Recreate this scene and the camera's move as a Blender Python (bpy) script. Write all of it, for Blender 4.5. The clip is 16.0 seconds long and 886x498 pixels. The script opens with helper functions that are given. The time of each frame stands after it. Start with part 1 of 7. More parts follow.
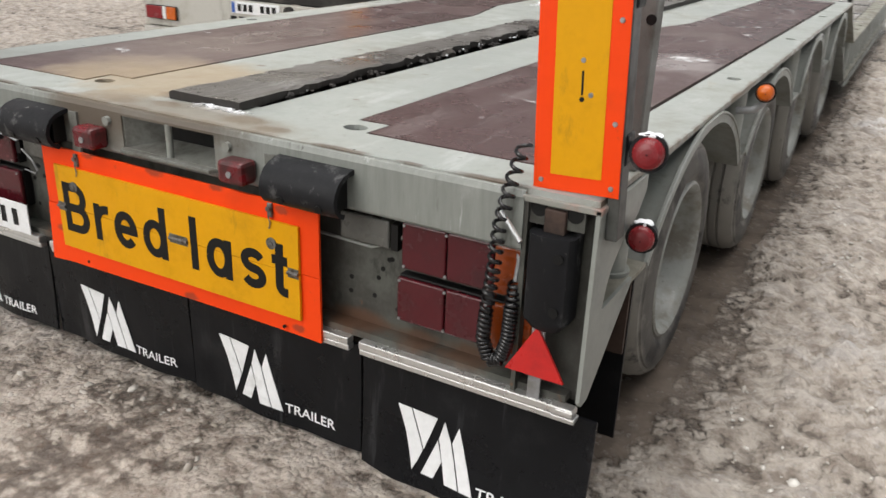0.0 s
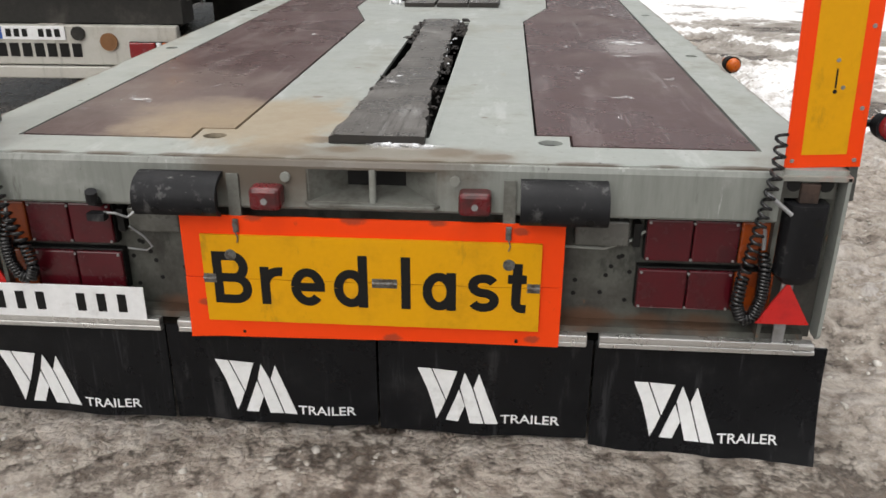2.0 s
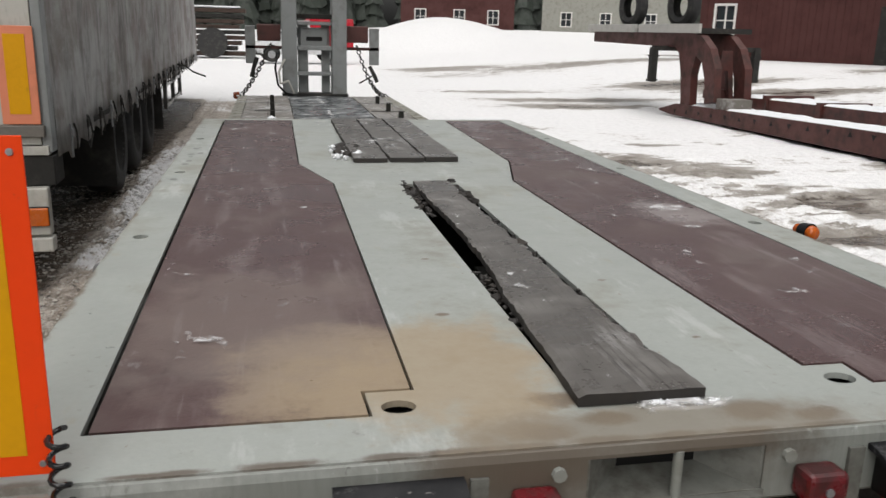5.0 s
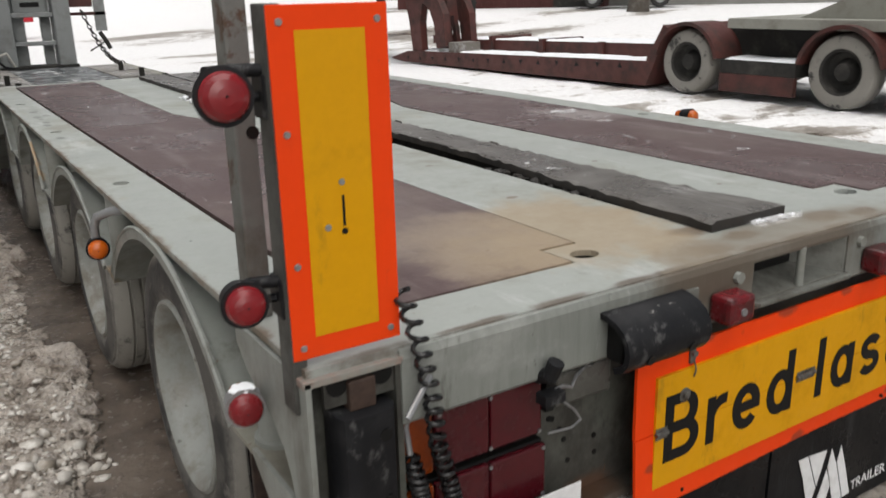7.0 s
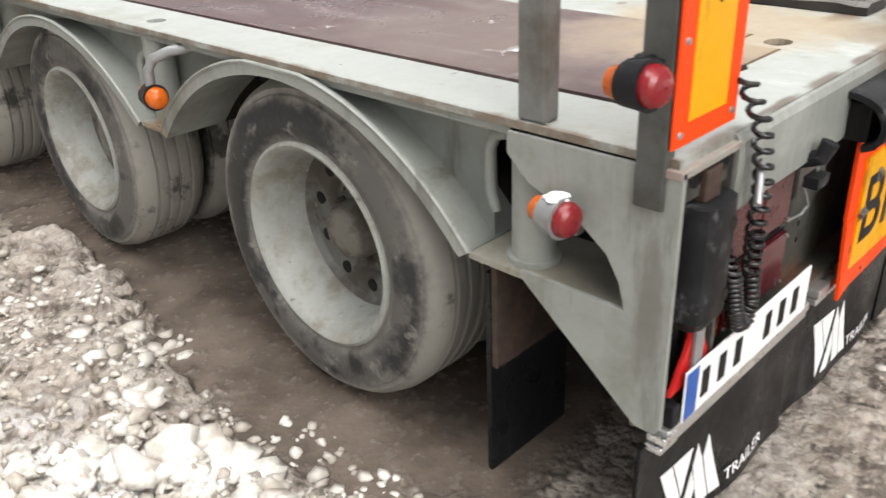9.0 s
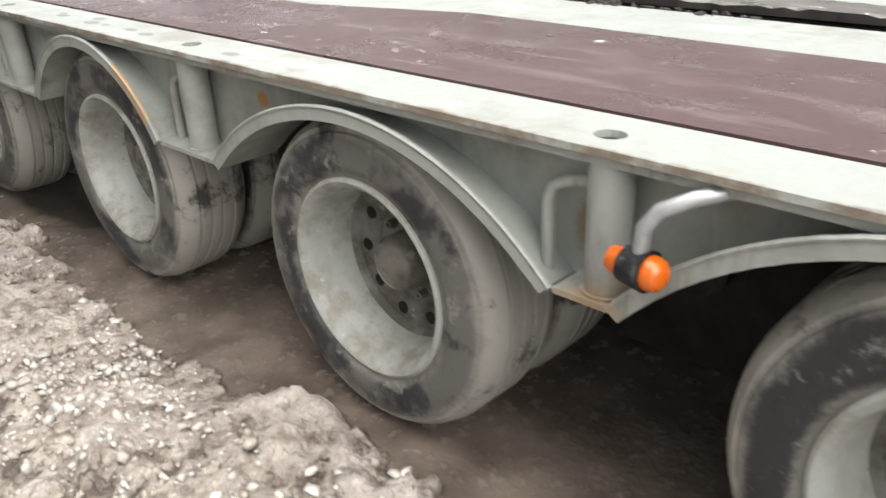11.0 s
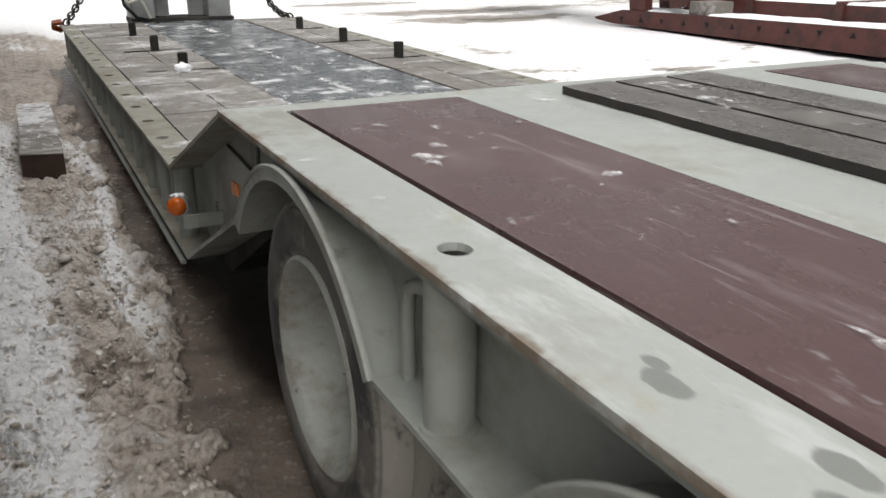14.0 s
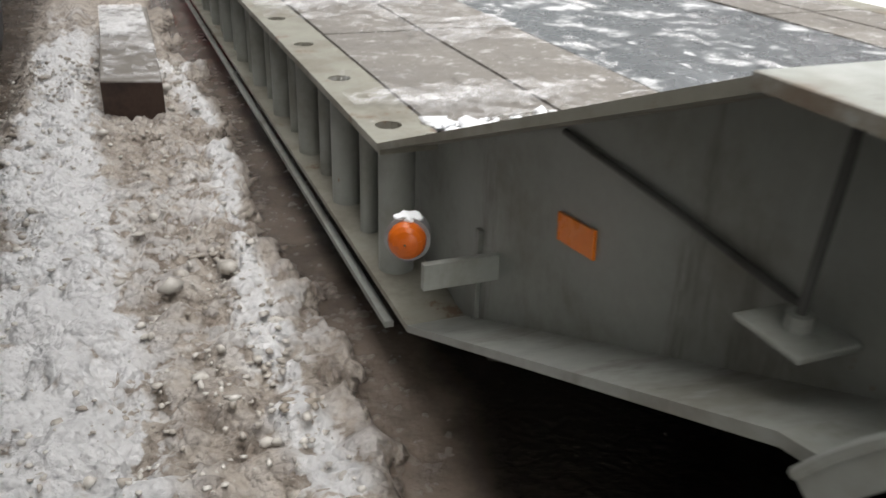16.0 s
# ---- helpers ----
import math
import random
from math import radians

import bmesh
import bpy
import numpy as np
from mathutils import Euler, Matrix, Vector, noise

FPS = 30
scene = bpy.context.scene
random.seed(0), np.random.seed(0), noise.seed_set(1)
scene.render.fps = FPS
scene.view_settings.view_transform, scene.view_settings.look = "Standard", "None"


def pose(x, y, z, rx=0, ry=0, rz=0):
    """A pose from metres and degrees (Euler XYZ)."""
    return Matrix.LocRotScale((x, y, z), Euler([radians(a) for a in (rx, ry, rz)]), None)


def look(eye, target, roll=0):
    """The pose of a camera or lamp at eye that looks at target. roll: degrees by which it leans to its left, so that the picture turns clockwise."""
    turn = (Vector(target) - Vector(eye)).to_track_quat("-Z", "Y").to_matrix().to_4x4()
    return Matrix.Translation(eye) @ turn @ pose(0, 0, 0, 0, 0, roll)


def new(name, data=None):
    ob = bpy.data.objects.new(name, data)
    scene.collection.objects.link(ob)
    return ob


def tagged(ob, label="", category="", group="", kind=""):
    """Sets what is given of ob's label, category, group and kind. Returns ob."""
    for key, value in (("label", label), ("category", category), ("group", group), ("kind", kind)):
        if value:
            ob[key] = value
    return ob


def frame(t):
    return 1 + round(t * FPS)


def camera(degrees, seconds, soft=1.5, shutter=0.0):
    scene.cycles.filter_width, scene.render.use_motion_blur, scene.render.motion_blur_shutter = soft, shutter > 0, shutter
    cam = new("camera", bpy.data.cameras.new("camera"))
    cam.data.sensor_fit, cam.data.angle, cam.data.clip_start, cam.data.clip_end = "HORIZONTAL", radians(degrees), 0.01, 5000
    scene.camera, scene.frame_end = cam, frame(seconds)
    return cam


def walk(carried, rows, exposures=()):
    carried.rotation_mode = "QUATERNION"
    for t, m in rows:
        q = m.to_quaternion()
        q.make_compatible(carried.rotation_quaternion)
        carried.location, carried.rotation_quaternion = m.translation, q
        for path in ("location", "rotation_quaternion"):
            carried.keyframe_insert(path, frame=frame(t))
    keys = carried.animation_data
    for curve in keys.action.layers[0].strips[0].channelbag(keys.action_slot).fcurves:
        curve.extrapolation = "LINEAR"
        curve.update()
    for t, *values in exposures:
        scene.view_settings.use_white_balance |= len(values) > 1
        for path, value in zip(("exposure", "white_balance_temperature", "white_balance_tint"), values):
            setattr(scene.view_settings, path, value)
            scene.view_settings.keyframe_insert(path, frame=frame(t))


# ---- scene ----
cam = camera(56.4, 16.0, 1.5, 0.25)
PATH = [
    (0, (1.787, -1.593, 1.453), (0.892, 0.024, 0.689), 2.2),
    (0.5, (1.445, -1.771, 1.434), (0.845, -0.037, 0.639), 2.3),
    (1, (1.052, -1.908, 1.44), (0.674, -0.117, 0.635), 2.2),
    (1.5, (0.687, -2.03, 1.466), (0.416, -0.212, 0.676), 0.8),
    (2, (0.355, -2.14, 1.557), (0.224, -0.307, 0.768), 0.2),
    (2.5, (0.086, -2.095, 1.562), (0.102, -0.235, 0.827), 0.5),
    (3, (-0.101, -1.987, 1.582), (0.036, -0.125, 0.865), 0.1),
    (3.5, (-0.197, -1.77, 1.604), (-0.017, 0.11, 0.946), 1.3),
    (4, (-0.31, -1.576, 1.631), (-0.105, 0.333, 1.072), 2.1),
    (4.2, (-0.39, -1.499, 1.648), (-0.156, 0.415, 1.118), 2.3),
    (6.3, (-1.325, -1.13, 1.549), (-0.544, 0.638, 1.035), -1.1),
    (6.5, (-1.427, -1.113, 1.542), (-0.57, 0.618, 1.022), -1.2),
    (7, (-1.727, -1.136, 1.468), (-0.713, 0.482, 0.875), -1.4),
    (7.5, (-1.915, -1.05, 1.385), (-0.831, 0.475, 0.677), -2.1),
    (8, (-2.035, -0.928, 1.343), (-0.89, 0.514, 0.563), -2.3),
    (8.2, (-2.109, -0.878, 1.335), (-0.922, 0.509, 0.519), -2.1),
    (10.3, (-2.426, 0.371, 1.349), (-1.135, 1.588, 0.426), -2.1),
    (10.5, (-2.391, 0.539, 1.321), (-1.101, 1.779, 0.428), -1.4),
    (11, (-2.376, 0.946, 1.343), (-1.102, 2.22, 0.476), -2.8),
    (11.5, (-2.4, 1.337, 1.311), (-1.094, 2.654, 0.564), -0.3),
    (12, (-2.247, 1.728, 1.303), (-1.044, 3.141, 0.557), -0.6),
    (12.5, (-2.122, 2.152, 1.308), (-0.951, 3.591, 0.562), -0.6),
    (13, (-1.959, 2.531, 1.342), (-0.884, 4.05, 0.608), 0.4),
    (13.5, (-1.838, 2.922, 1.338), (-0.91, 4.548, 0.634), 0.5),
    (14, (-1.752, 3.353, 1.326), (-0.897, 5.021, 0.63), 0.3),
    (14.5, (-1.675, 3.817, 1.32), (-0.938, 5.546, 0.637), 0.1),
    (15, (-1.688, 4.296, 1.267), (-0.984, 6.036, 0.576), 0.1),
    (15.5, (-1.72, 4.758, 1.17), (-1.013, 6.473, 0.422), 0.9),
    (16, (-1.742, 5.139, 1.041), (-1.063, 6.803, 0.164), 2.0),
]
EXPOSURES = [(0, 0.76), (1, 0.65), (2.5, 0.47), (4, 0.26), (6.5, 0.17), (7, 0.29), (7.5, 0.54), (8, 0.87), (10.3, 1.50), (11.5, 1.47), (12, 1.35), (12.5, 1.28), (13, 1.00), (13.5, 0.72),
             (14.5, 0.62), (15, 0.62), (15.5, 0.78), (16, 1.21)]
walk(cam, [(t, look(eye, target, roll)) for t, eye, target, roll in PATH], EXPOSURES)

# ---- world and light: an overcast winter day ----
world = bpy.data.worlds.new("overcast_sky")
scene.world = world
world.use_nodes = True
wn, wl = world.node_tree.nodes, world.node_tree.links
sky = wn.new("ShaderNodeTexSky")
sky.sky_type, sky.sun_disc = "NISHITA", False
sky.sun_elevation, sky.sun_rotation = radians(38), radians(200)
sky.dust_density, sky.air_density, sky.ozone_density = 6.0, 1.2, 0.4
grey = wn.new("ShaderNodeHueSaturation")
grey.inputs["Saturation"].default_value = 0.18
wl.new(sky.outputs[0], grey.inputs["Color"])
wl.new(grey.outputs[0], wn["Background"].inputs["Color"])
wn["Background"].inputs["Strength"].default_value = 0.065
sun_data = bpy.data.lights.new("sun", "SUN")
sun_data.energy, sun_data.angle, sun_data.color = 2.05, radians(64), (1.0, 0.97, 0.94)
sun = new("sun", sun_data)
sun.matrix_world = look((0, 2, 22), (0, 0, 0))


# ---- materials ----
def node_set(name):
    m = bpy.data.materials.new(name)
    m.use_nodes = True
    nt = m.node_tree
    bsdf = nt.nodes["Principled BSDF"]
    return m, nt, bsdf


def noise_node(nt, scale, detail=5.0, rough=0.6, stretch=None, offset=(0, 0, 0)):
    geo = nt.nodes.new("ShaderNodeNewGeometry")
    mp = nt.nodes.new("ShaderNodeMapping")
    mp.inputs["Location"].default_value = offset
    mp.inputs["Scale"].default_value = stretch or (1, 1, 1)
    n = nt.nodes.new("ShaderNodeTexNoise")
    n.inputs["Scale"].default_value, n.inputs["Detail"].default_value, n.inputs["Roughness"].default_value = scale, detail, rough
    nt.links.new(geo.outputs["Position"], mp.inputs["Vector"])
    nt.links.new(mp.outputs[0], n.inputs["Vector"])
    return n.outputs["Fac"]


def ramp(nt, value, a, b, lo=0.0, hi=1.0):
    r = nt.nodes.new("ShaderNodeMapRange")
    r.interpolation_type = "SMOOTHSTEP"
    for key, v in (("From Min", a), ("From Max", b), ("To Min", lo), ("To Max", hi)):
        r.inputs[key].default_value = v
    nt.links.new(value, r.inputs["Value"])
    return r.outputs[0]


def mix(nt, fac, a, b):
    m = nt.nodes.new("ShaderNodeMix")
    m.data_type = "RGBA"
    if isinstance(fac, float):
        m.inputs[0].default_value = fac
    else:
        nt.links.new(fac, m.inputs[0])
    for sock, v in ((m.inputs[6], a), (m.inputs[7], b)):
        if isinstance(v, tuple):
            sock.default_value = (*v, 1)
        else:
            nt.links.new(v, sock)
    return m.outputs[2]


def math_node(nt, op, a, b):
    m = nt.nodes.new("ShaderNodeMath")
    m.operation = op
    for sock, v in zip(m.inputs, (a, b)):
        if isinstance(v, (int, float)):
            sock.default_value = v
        else:
            nt.links.new(v, sock)
    return m.outputs[0]


def bump(nt, bsdf, value, strength=0.3, distance=0.004):
    b = nt.nodes.new("ShaderNodeBump")
    b.inputs["Strength"].default_value, b.inputs["Distance"].default_value = strength, distance
    nt.links.new(value, b.inputs["Height"])
    nt.links.new(b.outputs[0], bsdf.inputs["Normal"])


def tone(c):
    """Scales paints and dirt to 0.84 so white things stand out; those stay white."""
    return c if min(c) >= 0.5 else tuple(0.84 * v for v in c)


def surface(name, base, dirt=None, rough=0.5, metal=0.0, dirty=(0.5, 0.7), scale=3.0, fine=40.0, relief=0.2, grain=0.15,
            rust=None, rusty=(0.66, 0.72), rust_scale=6.0, stretch=None, spec=0.5, rough_span=0.15):
    """Paint, rubber, wood or metal: a base with fine grain, dirt at a larger scale and patches of rust."""
    base, dirt, rust = tone(base), dirt and tone(dirt), rust and tone(rust)
    m, nt, bsdf = node_set(name)
    small = noise_node(nt, fine, 4, 0.65, stretch)
    dark = tuple(c * (1 - grain) for c in base)
    light = tuple(min(1, c * (1 + grain)) for c in base)
    col = mix(nt, small, dark, light)
    large = noise_node(nt, scale, 7, 0.68, None, (3.1, 1.7, 0.3))
    if dirt:
        col = mix(nt, ramp(nt, large, dirty[0], dirty[1]), col, dirt)
    if rust:
        spots = noise_node(nt, rust_scale, 8, 0.72, None, (7.7, 2.2, 5.1))
        col = mix(nt, ramp(nt, spots, rusty[0], rusty[1]), col, rust)
    nt.links.new(col, bsdf.inputs["Base Color"])
    bsdf.inputs["Metallic"].default_value = metal
    bsdf.inputs["Specular IOR Level"].default_value = spec
    nt.links.new(ramp(nt, large, 0.3, 0.7, max(0.03, rough - rough_span), min(1, rough + rough_span)), bsdf.inputs["Roughness"])
    if relief:
        bump(nt, bsdf, small, relief, 0.003)
    return m


def stain(material, centre, radius, colour, strength=1.0, stretch=(1, 1, 1), soft=0.45):
    """A splash of dried mud with a ragged edge round a place."""
    nt = material.node_tree
    bsdf = nt.nodes["Principled BSDF"]
    old = bsdf.inputs["Base Color"].links[0].from_socket
    geo = nt.nodes.new("ShaderNodeNewGeometry")
    mp = nt.nodes.new("ShaderNodeMapping")
    mp.vector_type = "POINT"
    mp.inputs["Location"].default_value = [-c * q for c, q in zip(centre, stretch)]
    mp.inputs["Scale"].default_value = stretch
    nt.links.new(geo.outputs["Position"], mp.inputs["Vector"])
    ln = nt.nodes.new("ShaderNodeVectorMath")
    ln.operation = "LENGTH"
    nt.links.new(mp.outputs[0], ln.inputs[0])
    ragged = math_node(nt, "ADD", ln.outputs["Value"], math_node(nt, "MULTIPLY", math_node(nt, "SUBTRACT", noise_node(nt, max(6.0, 0.8 / radius), 7, 0.7), 0.5), radius * (1.5 if soft < 0.5 else 0.9)))
    nt.links.new(mix(nt, ramp(nt, ragged, radius, radius * soft, 0.0, strength), old, tone(colour)), bsdf.inputs["Base Color"])


def blotches(material, colour, scale, lo, hi, stretch=None, strength=1.0, offset=(0, 0, 0)):
    """A further layer of flecks, runs or smears."""
    nt = material.node_tree
    bsdf = nt.nodes["Principled BSDF"]
    old = bsdf.inputs["Base Color"].links[0].from_socket
    spots = noise_node(nt, scale, 7, 0.7, stretch, offset)
    nt.links.new(mix(nt, ramp(nt, spots, lo, hi, 0.0, strength), old, tone(colour)), bsdf.inputs["Base Color"])


def edge_wear(material, axis, limit, width, colour, strength=0.9):
    """Chipped, rusty paint along the outer edges at +-limit."""
    nt = material.node_tree
    bsdf = nt.nodes["Principled BSDF"]
    old = bsdf.inputs["Base Color"].links[0].from_socket
    geo = nt.nodes.new("ShaderNodeNewGeometry")
    sep = nt.nodes.new("ShaderNodeSeparateXYZ")
    nt.links.new(geo.outputs["Position"], sep.inputs[0])
    far = math_node(nt, "ABSOLUTE", sep.outputs[axis], 0.0)
    rough_edge = math_node(nt, "ADD", far, math_node(nt, "MULTIPLY", math_node(nt, "SUBTRACT", noise_node(nt, 7.0, 7, 0.75), 0.56), width * 4))
    nt.links.new(mix(nt, ramp(nt, rough_edge, limit - width, limit, 0.0, strength), old, tone(colour)), bsdf.inputs["Base Color"])


def wheel_dirt(material, bands):
    """Dried mud in rings about the wheel's own axle: bands of (radius from, radius to, colour, strength)."""
    nt = material.node_tree
    bsdf = nt.nodes["Principled BSDF"]
    tc = nt.nodes.new("ShaderNodeTexCoord")
    mp = nt.nodes.new("ShaderNodeMapping")
    mp.inputs["Scale"].default_value = (0, 1, 1)
    ln = nt.nodes.new("ShaderNodeVectorMath")
    ln.operation = "LENGTH"
    nt.links.new(tc.outputs["Object"], mp.inputs["Vector"])
    nt.links.new(mp.outputs[0], ln.inputs[0])
    wob = math_node(nt, "MULTIPLY", math_node(nt, "SUBTRACT", noise_node(nt, 9.0, 7, 0.72), 0.5), 0.09)
    r = math_node(nt, "ADD", ln.outputs["Value"], wob)
    for a, b, colour, strength in bands:
        old = bsdf.inputs["Base Color"].links[0].from_socket
        nt.links.new(mix(nt, ramp(nt, r, a, b, 0.0, strength), old, tone(colour)), bsdf.inputs["Base Color"])


# the trailer's paint, light copy: daylight on tops is in the colour
STEEL = surface("grey_green_deck_paint", (0.40, 0.425, 0.40), (0.29, 0.285, 0.245), 0.42, 0, (0.50, 0.74), 2.3, 60, 0.15, 0.10,
                (0.20, 0.15, 0.10), (0.68, 0.74), 9.0)
BEDSTEEL = surface("grimy_bed_edge_paint", (0.275, 0.27, 0.225), (0.19, 0.175, 0.14), 0.5, 0, (0.42, 0.68), 4.0, 50, 0.2, 0.15, (0.16, 0.10, 0.06), (0.60, 0.68), 9.0)
# same paint again, darker: the shade of upright faces is in the colour
SIDE = surface("grey_green_side_paint", (0.30, 0.317, 0.295), (0.19, 0.185, 0.157), 0.5, 0, (0.45, 0.75), 3.0, 45, 0.15, 0.12,
               (0.22, 0.10, 0.035), (0.70, 0.75), 7.0)
blotches(STEEL, (0.24, 0.19, 0.13), 16.0, 0.665, 0.70, (1.6, 0.7, 1), 0.8, (2.0, 5.0, 0.0))
blotches(STEEL, (0.52, 0.54, 0.53), 3.0, 0.56, 0.66, (2.2, 0.6, 1), 0.45, (9.0, 1.0, 0.0))
blotches(STEEL, (0.37, 0.32, 0.215), 4.5, 0.60, 0.72, (1.5, 0.8, 1), 0.5, (6.0, 2.0, 0.0))
blotches(STEEL, (0.29, 0.295, 0.27), 28.0, 0.63, 0.67, None, 0.7, (1.0, 3.0, 0.0))
edge_wear(STEEL, 0, 1.276, 0.022, (0.17, 0.125, 0.085))
for wet_x, wet_y, wet_r in ((-1.21, 2.86, 0.045), (-1.19, 3.44, 0.042), (-1.20, 3.33, 0.05), (-1.195, 3.60, 0.035), (-1.20, 3.69, 0.055), (-1.15, 3.74, 0.05), (-1.19, 3.93, 0.05), (-1.17, 3.97, 0.03)):
    stain(STEEL, (wet_x, wet_y, 0.89), wet_r * 0.62, (0.20, 0.21, 0.195), 0.9, (1.5, 0.8, 1), 0.85)
for sp_x, sp_y, sp_r in ((0.20, 0.10, 0.07), (0.34, 0.06, 0.05), (-0.25, 0.07, 0.06), (-0.10, 0.10, 0.05), (-0.18, 0.20, 0.06), (-0.30, 0.75, 0.02), (0.30, 0.5, 0.012), (0.25, 1.0, 0.012), (-0.25, 1.3, 0.012)):
    stain(STEEL, (sp_x, sp_y, 0.89), sp_r, (0.15, 0.10, 0.06), 0.8, (0.7, 1.2, 1))
wear = random.Random(12)
for k in range(16):
    stain(STEEL, (-1.15 + 0.15 * k + wear.uniform(-0.06, 0.06), 0.018, 0.888), wear.uniform(0.03, 0.07), (0.13, 0.10, 0.075), 0.85, (0.55, 3.0, 1), 0.3)
stain(STEEL, (0.08, 0.132, 0.89), 0.045, (0.74, 0.75, 0.76), 0.85, (0.42, 2.0, 1))
stain(STEEL, (-0.36, 0.40, 0.89), 0.34, (0.40, 0.31, 0.20), 0.75, (1, 0.8, 1))
stain(STEEL, (0.05, 0.05, 0.89), 0.42, (0.24, 0.20, 0.15), 0.7, (0.7, 3.0, 1))
blotches(SIDE, (0.14, 0.135, 0.115), 5.0, 0.55, 0.68, (1, 1.6, 0.25), 0.7, (3.0, 0.0, 2.0))
blotches(SIDE, (0.36, 0.375, 0.355), 7.0, 0.58, 0.68, (1, 1.6, 0.2), 0.5, (6.0, 2.0, 1.0))
blotches(SIDE, (0.21, 0.105, 0.045), 14.0, 0.68, 0.71, (1, 1, 0.5), 0.9, (1.0, 4.0, 7.0))
for ry, rz in ((3.415, 0.792), (3.385, 0.770), (3.358, 0.745), (3.332, 0.718), (3.306, 0.690), (3.284, 0.662)):
    stain(SIDE, (-1.28, ry, rz), 0.034, (0.42, 0.235, 0.075), 0.6, (1, 1.1, 0.8), 0.3)
stain(SIDE, (-1.17, 2.80, 0.77), 0.03, (0.36, 0.15, 0.03), 0.9)
stain(SIDE, (-1.17, 1.76, 0.70), 0.05, (0.22, 0.15, 0.08), 0.8, (1, 1.4, 0.7))
stain(SIDE, (-1.20, 1.66, 0.63), 0.07, (0.28, 0.17, 0.09), 0.8)
stain(SIDE, (-1.275, 1.68, 0.59), 0.05, (0.30, 0.17, 0.06), 0.55, (1, 0.5, 1))
LINER_DARK = surface("grimy_arch_liner", (0.022, 0.021, 0.019), (0.04, 0.037, 0.034), 0.75, 0, (0.45, 0.75), 4, 30, 0.3, 0.3, spec=0.2)
# darker than painted steel: the underside's shade is put into its colour
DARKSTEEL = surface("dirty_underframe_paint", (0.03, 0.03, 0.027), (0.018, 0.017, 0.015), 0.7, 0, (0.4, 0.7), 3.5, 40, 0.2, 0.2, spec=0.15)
RUBBER = surface("black_rubber", (0.013, 0.0135, 0.0155), (0.034, 0.034, 0.036), 0.5, 0, (0.5, 0.75), 5.0, 60, 0.2, 0.25, spec=0.18)
FLAP = surface("mud_flap_rubber", (0.006, 0.0065, 0.008), (0.022, 0.022, 0.023), 0.36, 0, (0.52, 0.8), 5.0, 30, 0.3, 0.25, spec=0.2)
TYRE = surface("muddy_tyre_rubber", (0.026, 0.027, 0.029), (0.115, 0.110, 0.102), 0.55, 0, (0.44, 0.56), 4.5, 55, 0.4, 0.3, spec=0.3)
wheel_dirt(TYRE, ((0.290, 0.264, (0.20, 0.19, 0.172), 0.85), (0.350, 0.396, (0.31, 0.295, 0.265), 0.85)))
blotches(TYRE, (0.24, 0.23, 0.21), 11.0, 0.56, 0.66, None, 0.75, (1.0, 9.0, 2.0))
blotches(TYRE, (0.014, 0.014, 0.015), 4.0, 0.54, 0.64, None, 0.85, (5.0, 5.0, 5.0))
blotches(TYRE, (0.55, 0.54, 0.52), 30.0, 0.69, 0.73, None, 0.7, (8.0, 2.0, 4.0))
RIM = surface("grey_rim_paint", (0.305, 0.318, 0.298), (0.20, 0.185, 0.155), 0.5, 0, (0.45, 0.66), 7.0, 60, 0.2, 0.12,
              (0.24, 0.11, 0.04), (0.72, 0.76), 9.0)
blotches(RIM, (0.185, 0.155, 0.12), 5.0, 0.50, 0.66, None, 0.5, (2.0, 8.0, 3.0))
blotches(RIM, (0.065, 0.058, 0.048), 26.0, 0.64, 0.69, None, 0.8, (4.0, 1.0, 6.0))
blotches(RIM, (0.42, 0.20, 0.05), 10.0, 0.70, 0.73, None, 0.7, (9.0, 3.0, 1.0))
blotches(RIM, (0.13, 0.12, 0.10), 12.0, 0.60, 0.68, None, 0.4, (3.0, 2.0, 8.0))
blotches(RIM, (0.46, 0.46, 0.45), 34.0, 0.62, 0.67, None, 0.6, (7.0, 5.0, 1.0))
DISC = surface("muddy_rim_disc", (0.15, 0.15, 0.138), (0.075, 0.064, 0.052), 0.6, 0, (0.40, 0.60), 9.0, 60, 0.25, 0.2, (0.26, 0.25, 0.23), (0.6, 0.7), 12.0)
HUB = surface("muddy_hub_paint", (0.15, 0.14, 0.12), (0.075, 0.062, 0.048), 0.55, 0, (0.42, 0.62), 12.0, 60, 0.25, 0.2, (0.22, 0.21, 0.19), (0.58, 0.68), 20.0)
BEAM = surface("scratched_beam_paint", (0.25, 0.265, 0.245), (0.38, 0.39, 0.37), 0.45, 0, (0.55, 0.75), 4.0, 55, 0.2, 0.3, (0.14, 0.10, 0.07), (0.66, 0.73), 6.0, stretch=(1, 1, 0.10))
# darker than the beam paint, with patches of dirt and rust
POCKET = surface("dirty_pocket_paint", (0.185, 0.19, 0.172), (0.09, 0.085, 0.07), 0.55, 0, (0.42, 0.66), 7, 50, 0.2, 0.2, (0.12, 0.075, 0.045), (0.64, 0.70), 12.0)
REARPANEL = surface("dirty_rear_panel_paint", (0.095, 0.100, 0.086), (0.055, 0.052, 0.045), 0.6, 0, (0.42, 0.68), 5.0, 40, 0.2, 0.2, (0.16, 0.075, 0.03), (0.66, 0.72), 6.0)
blotches(BEAM, (0.10, 0.10, 0.085), 11.0, 0.56, 0.65, (1.3, 1, 0.22), 0.75, (2.0, 0.0, 5.0))
blotches(BEAM, (0.47, 0.49, 0.47), 30.0, 0.60, 0.67, (0.9, 1, 0.12), 0.8, (8.0, 0.0, 1.0))
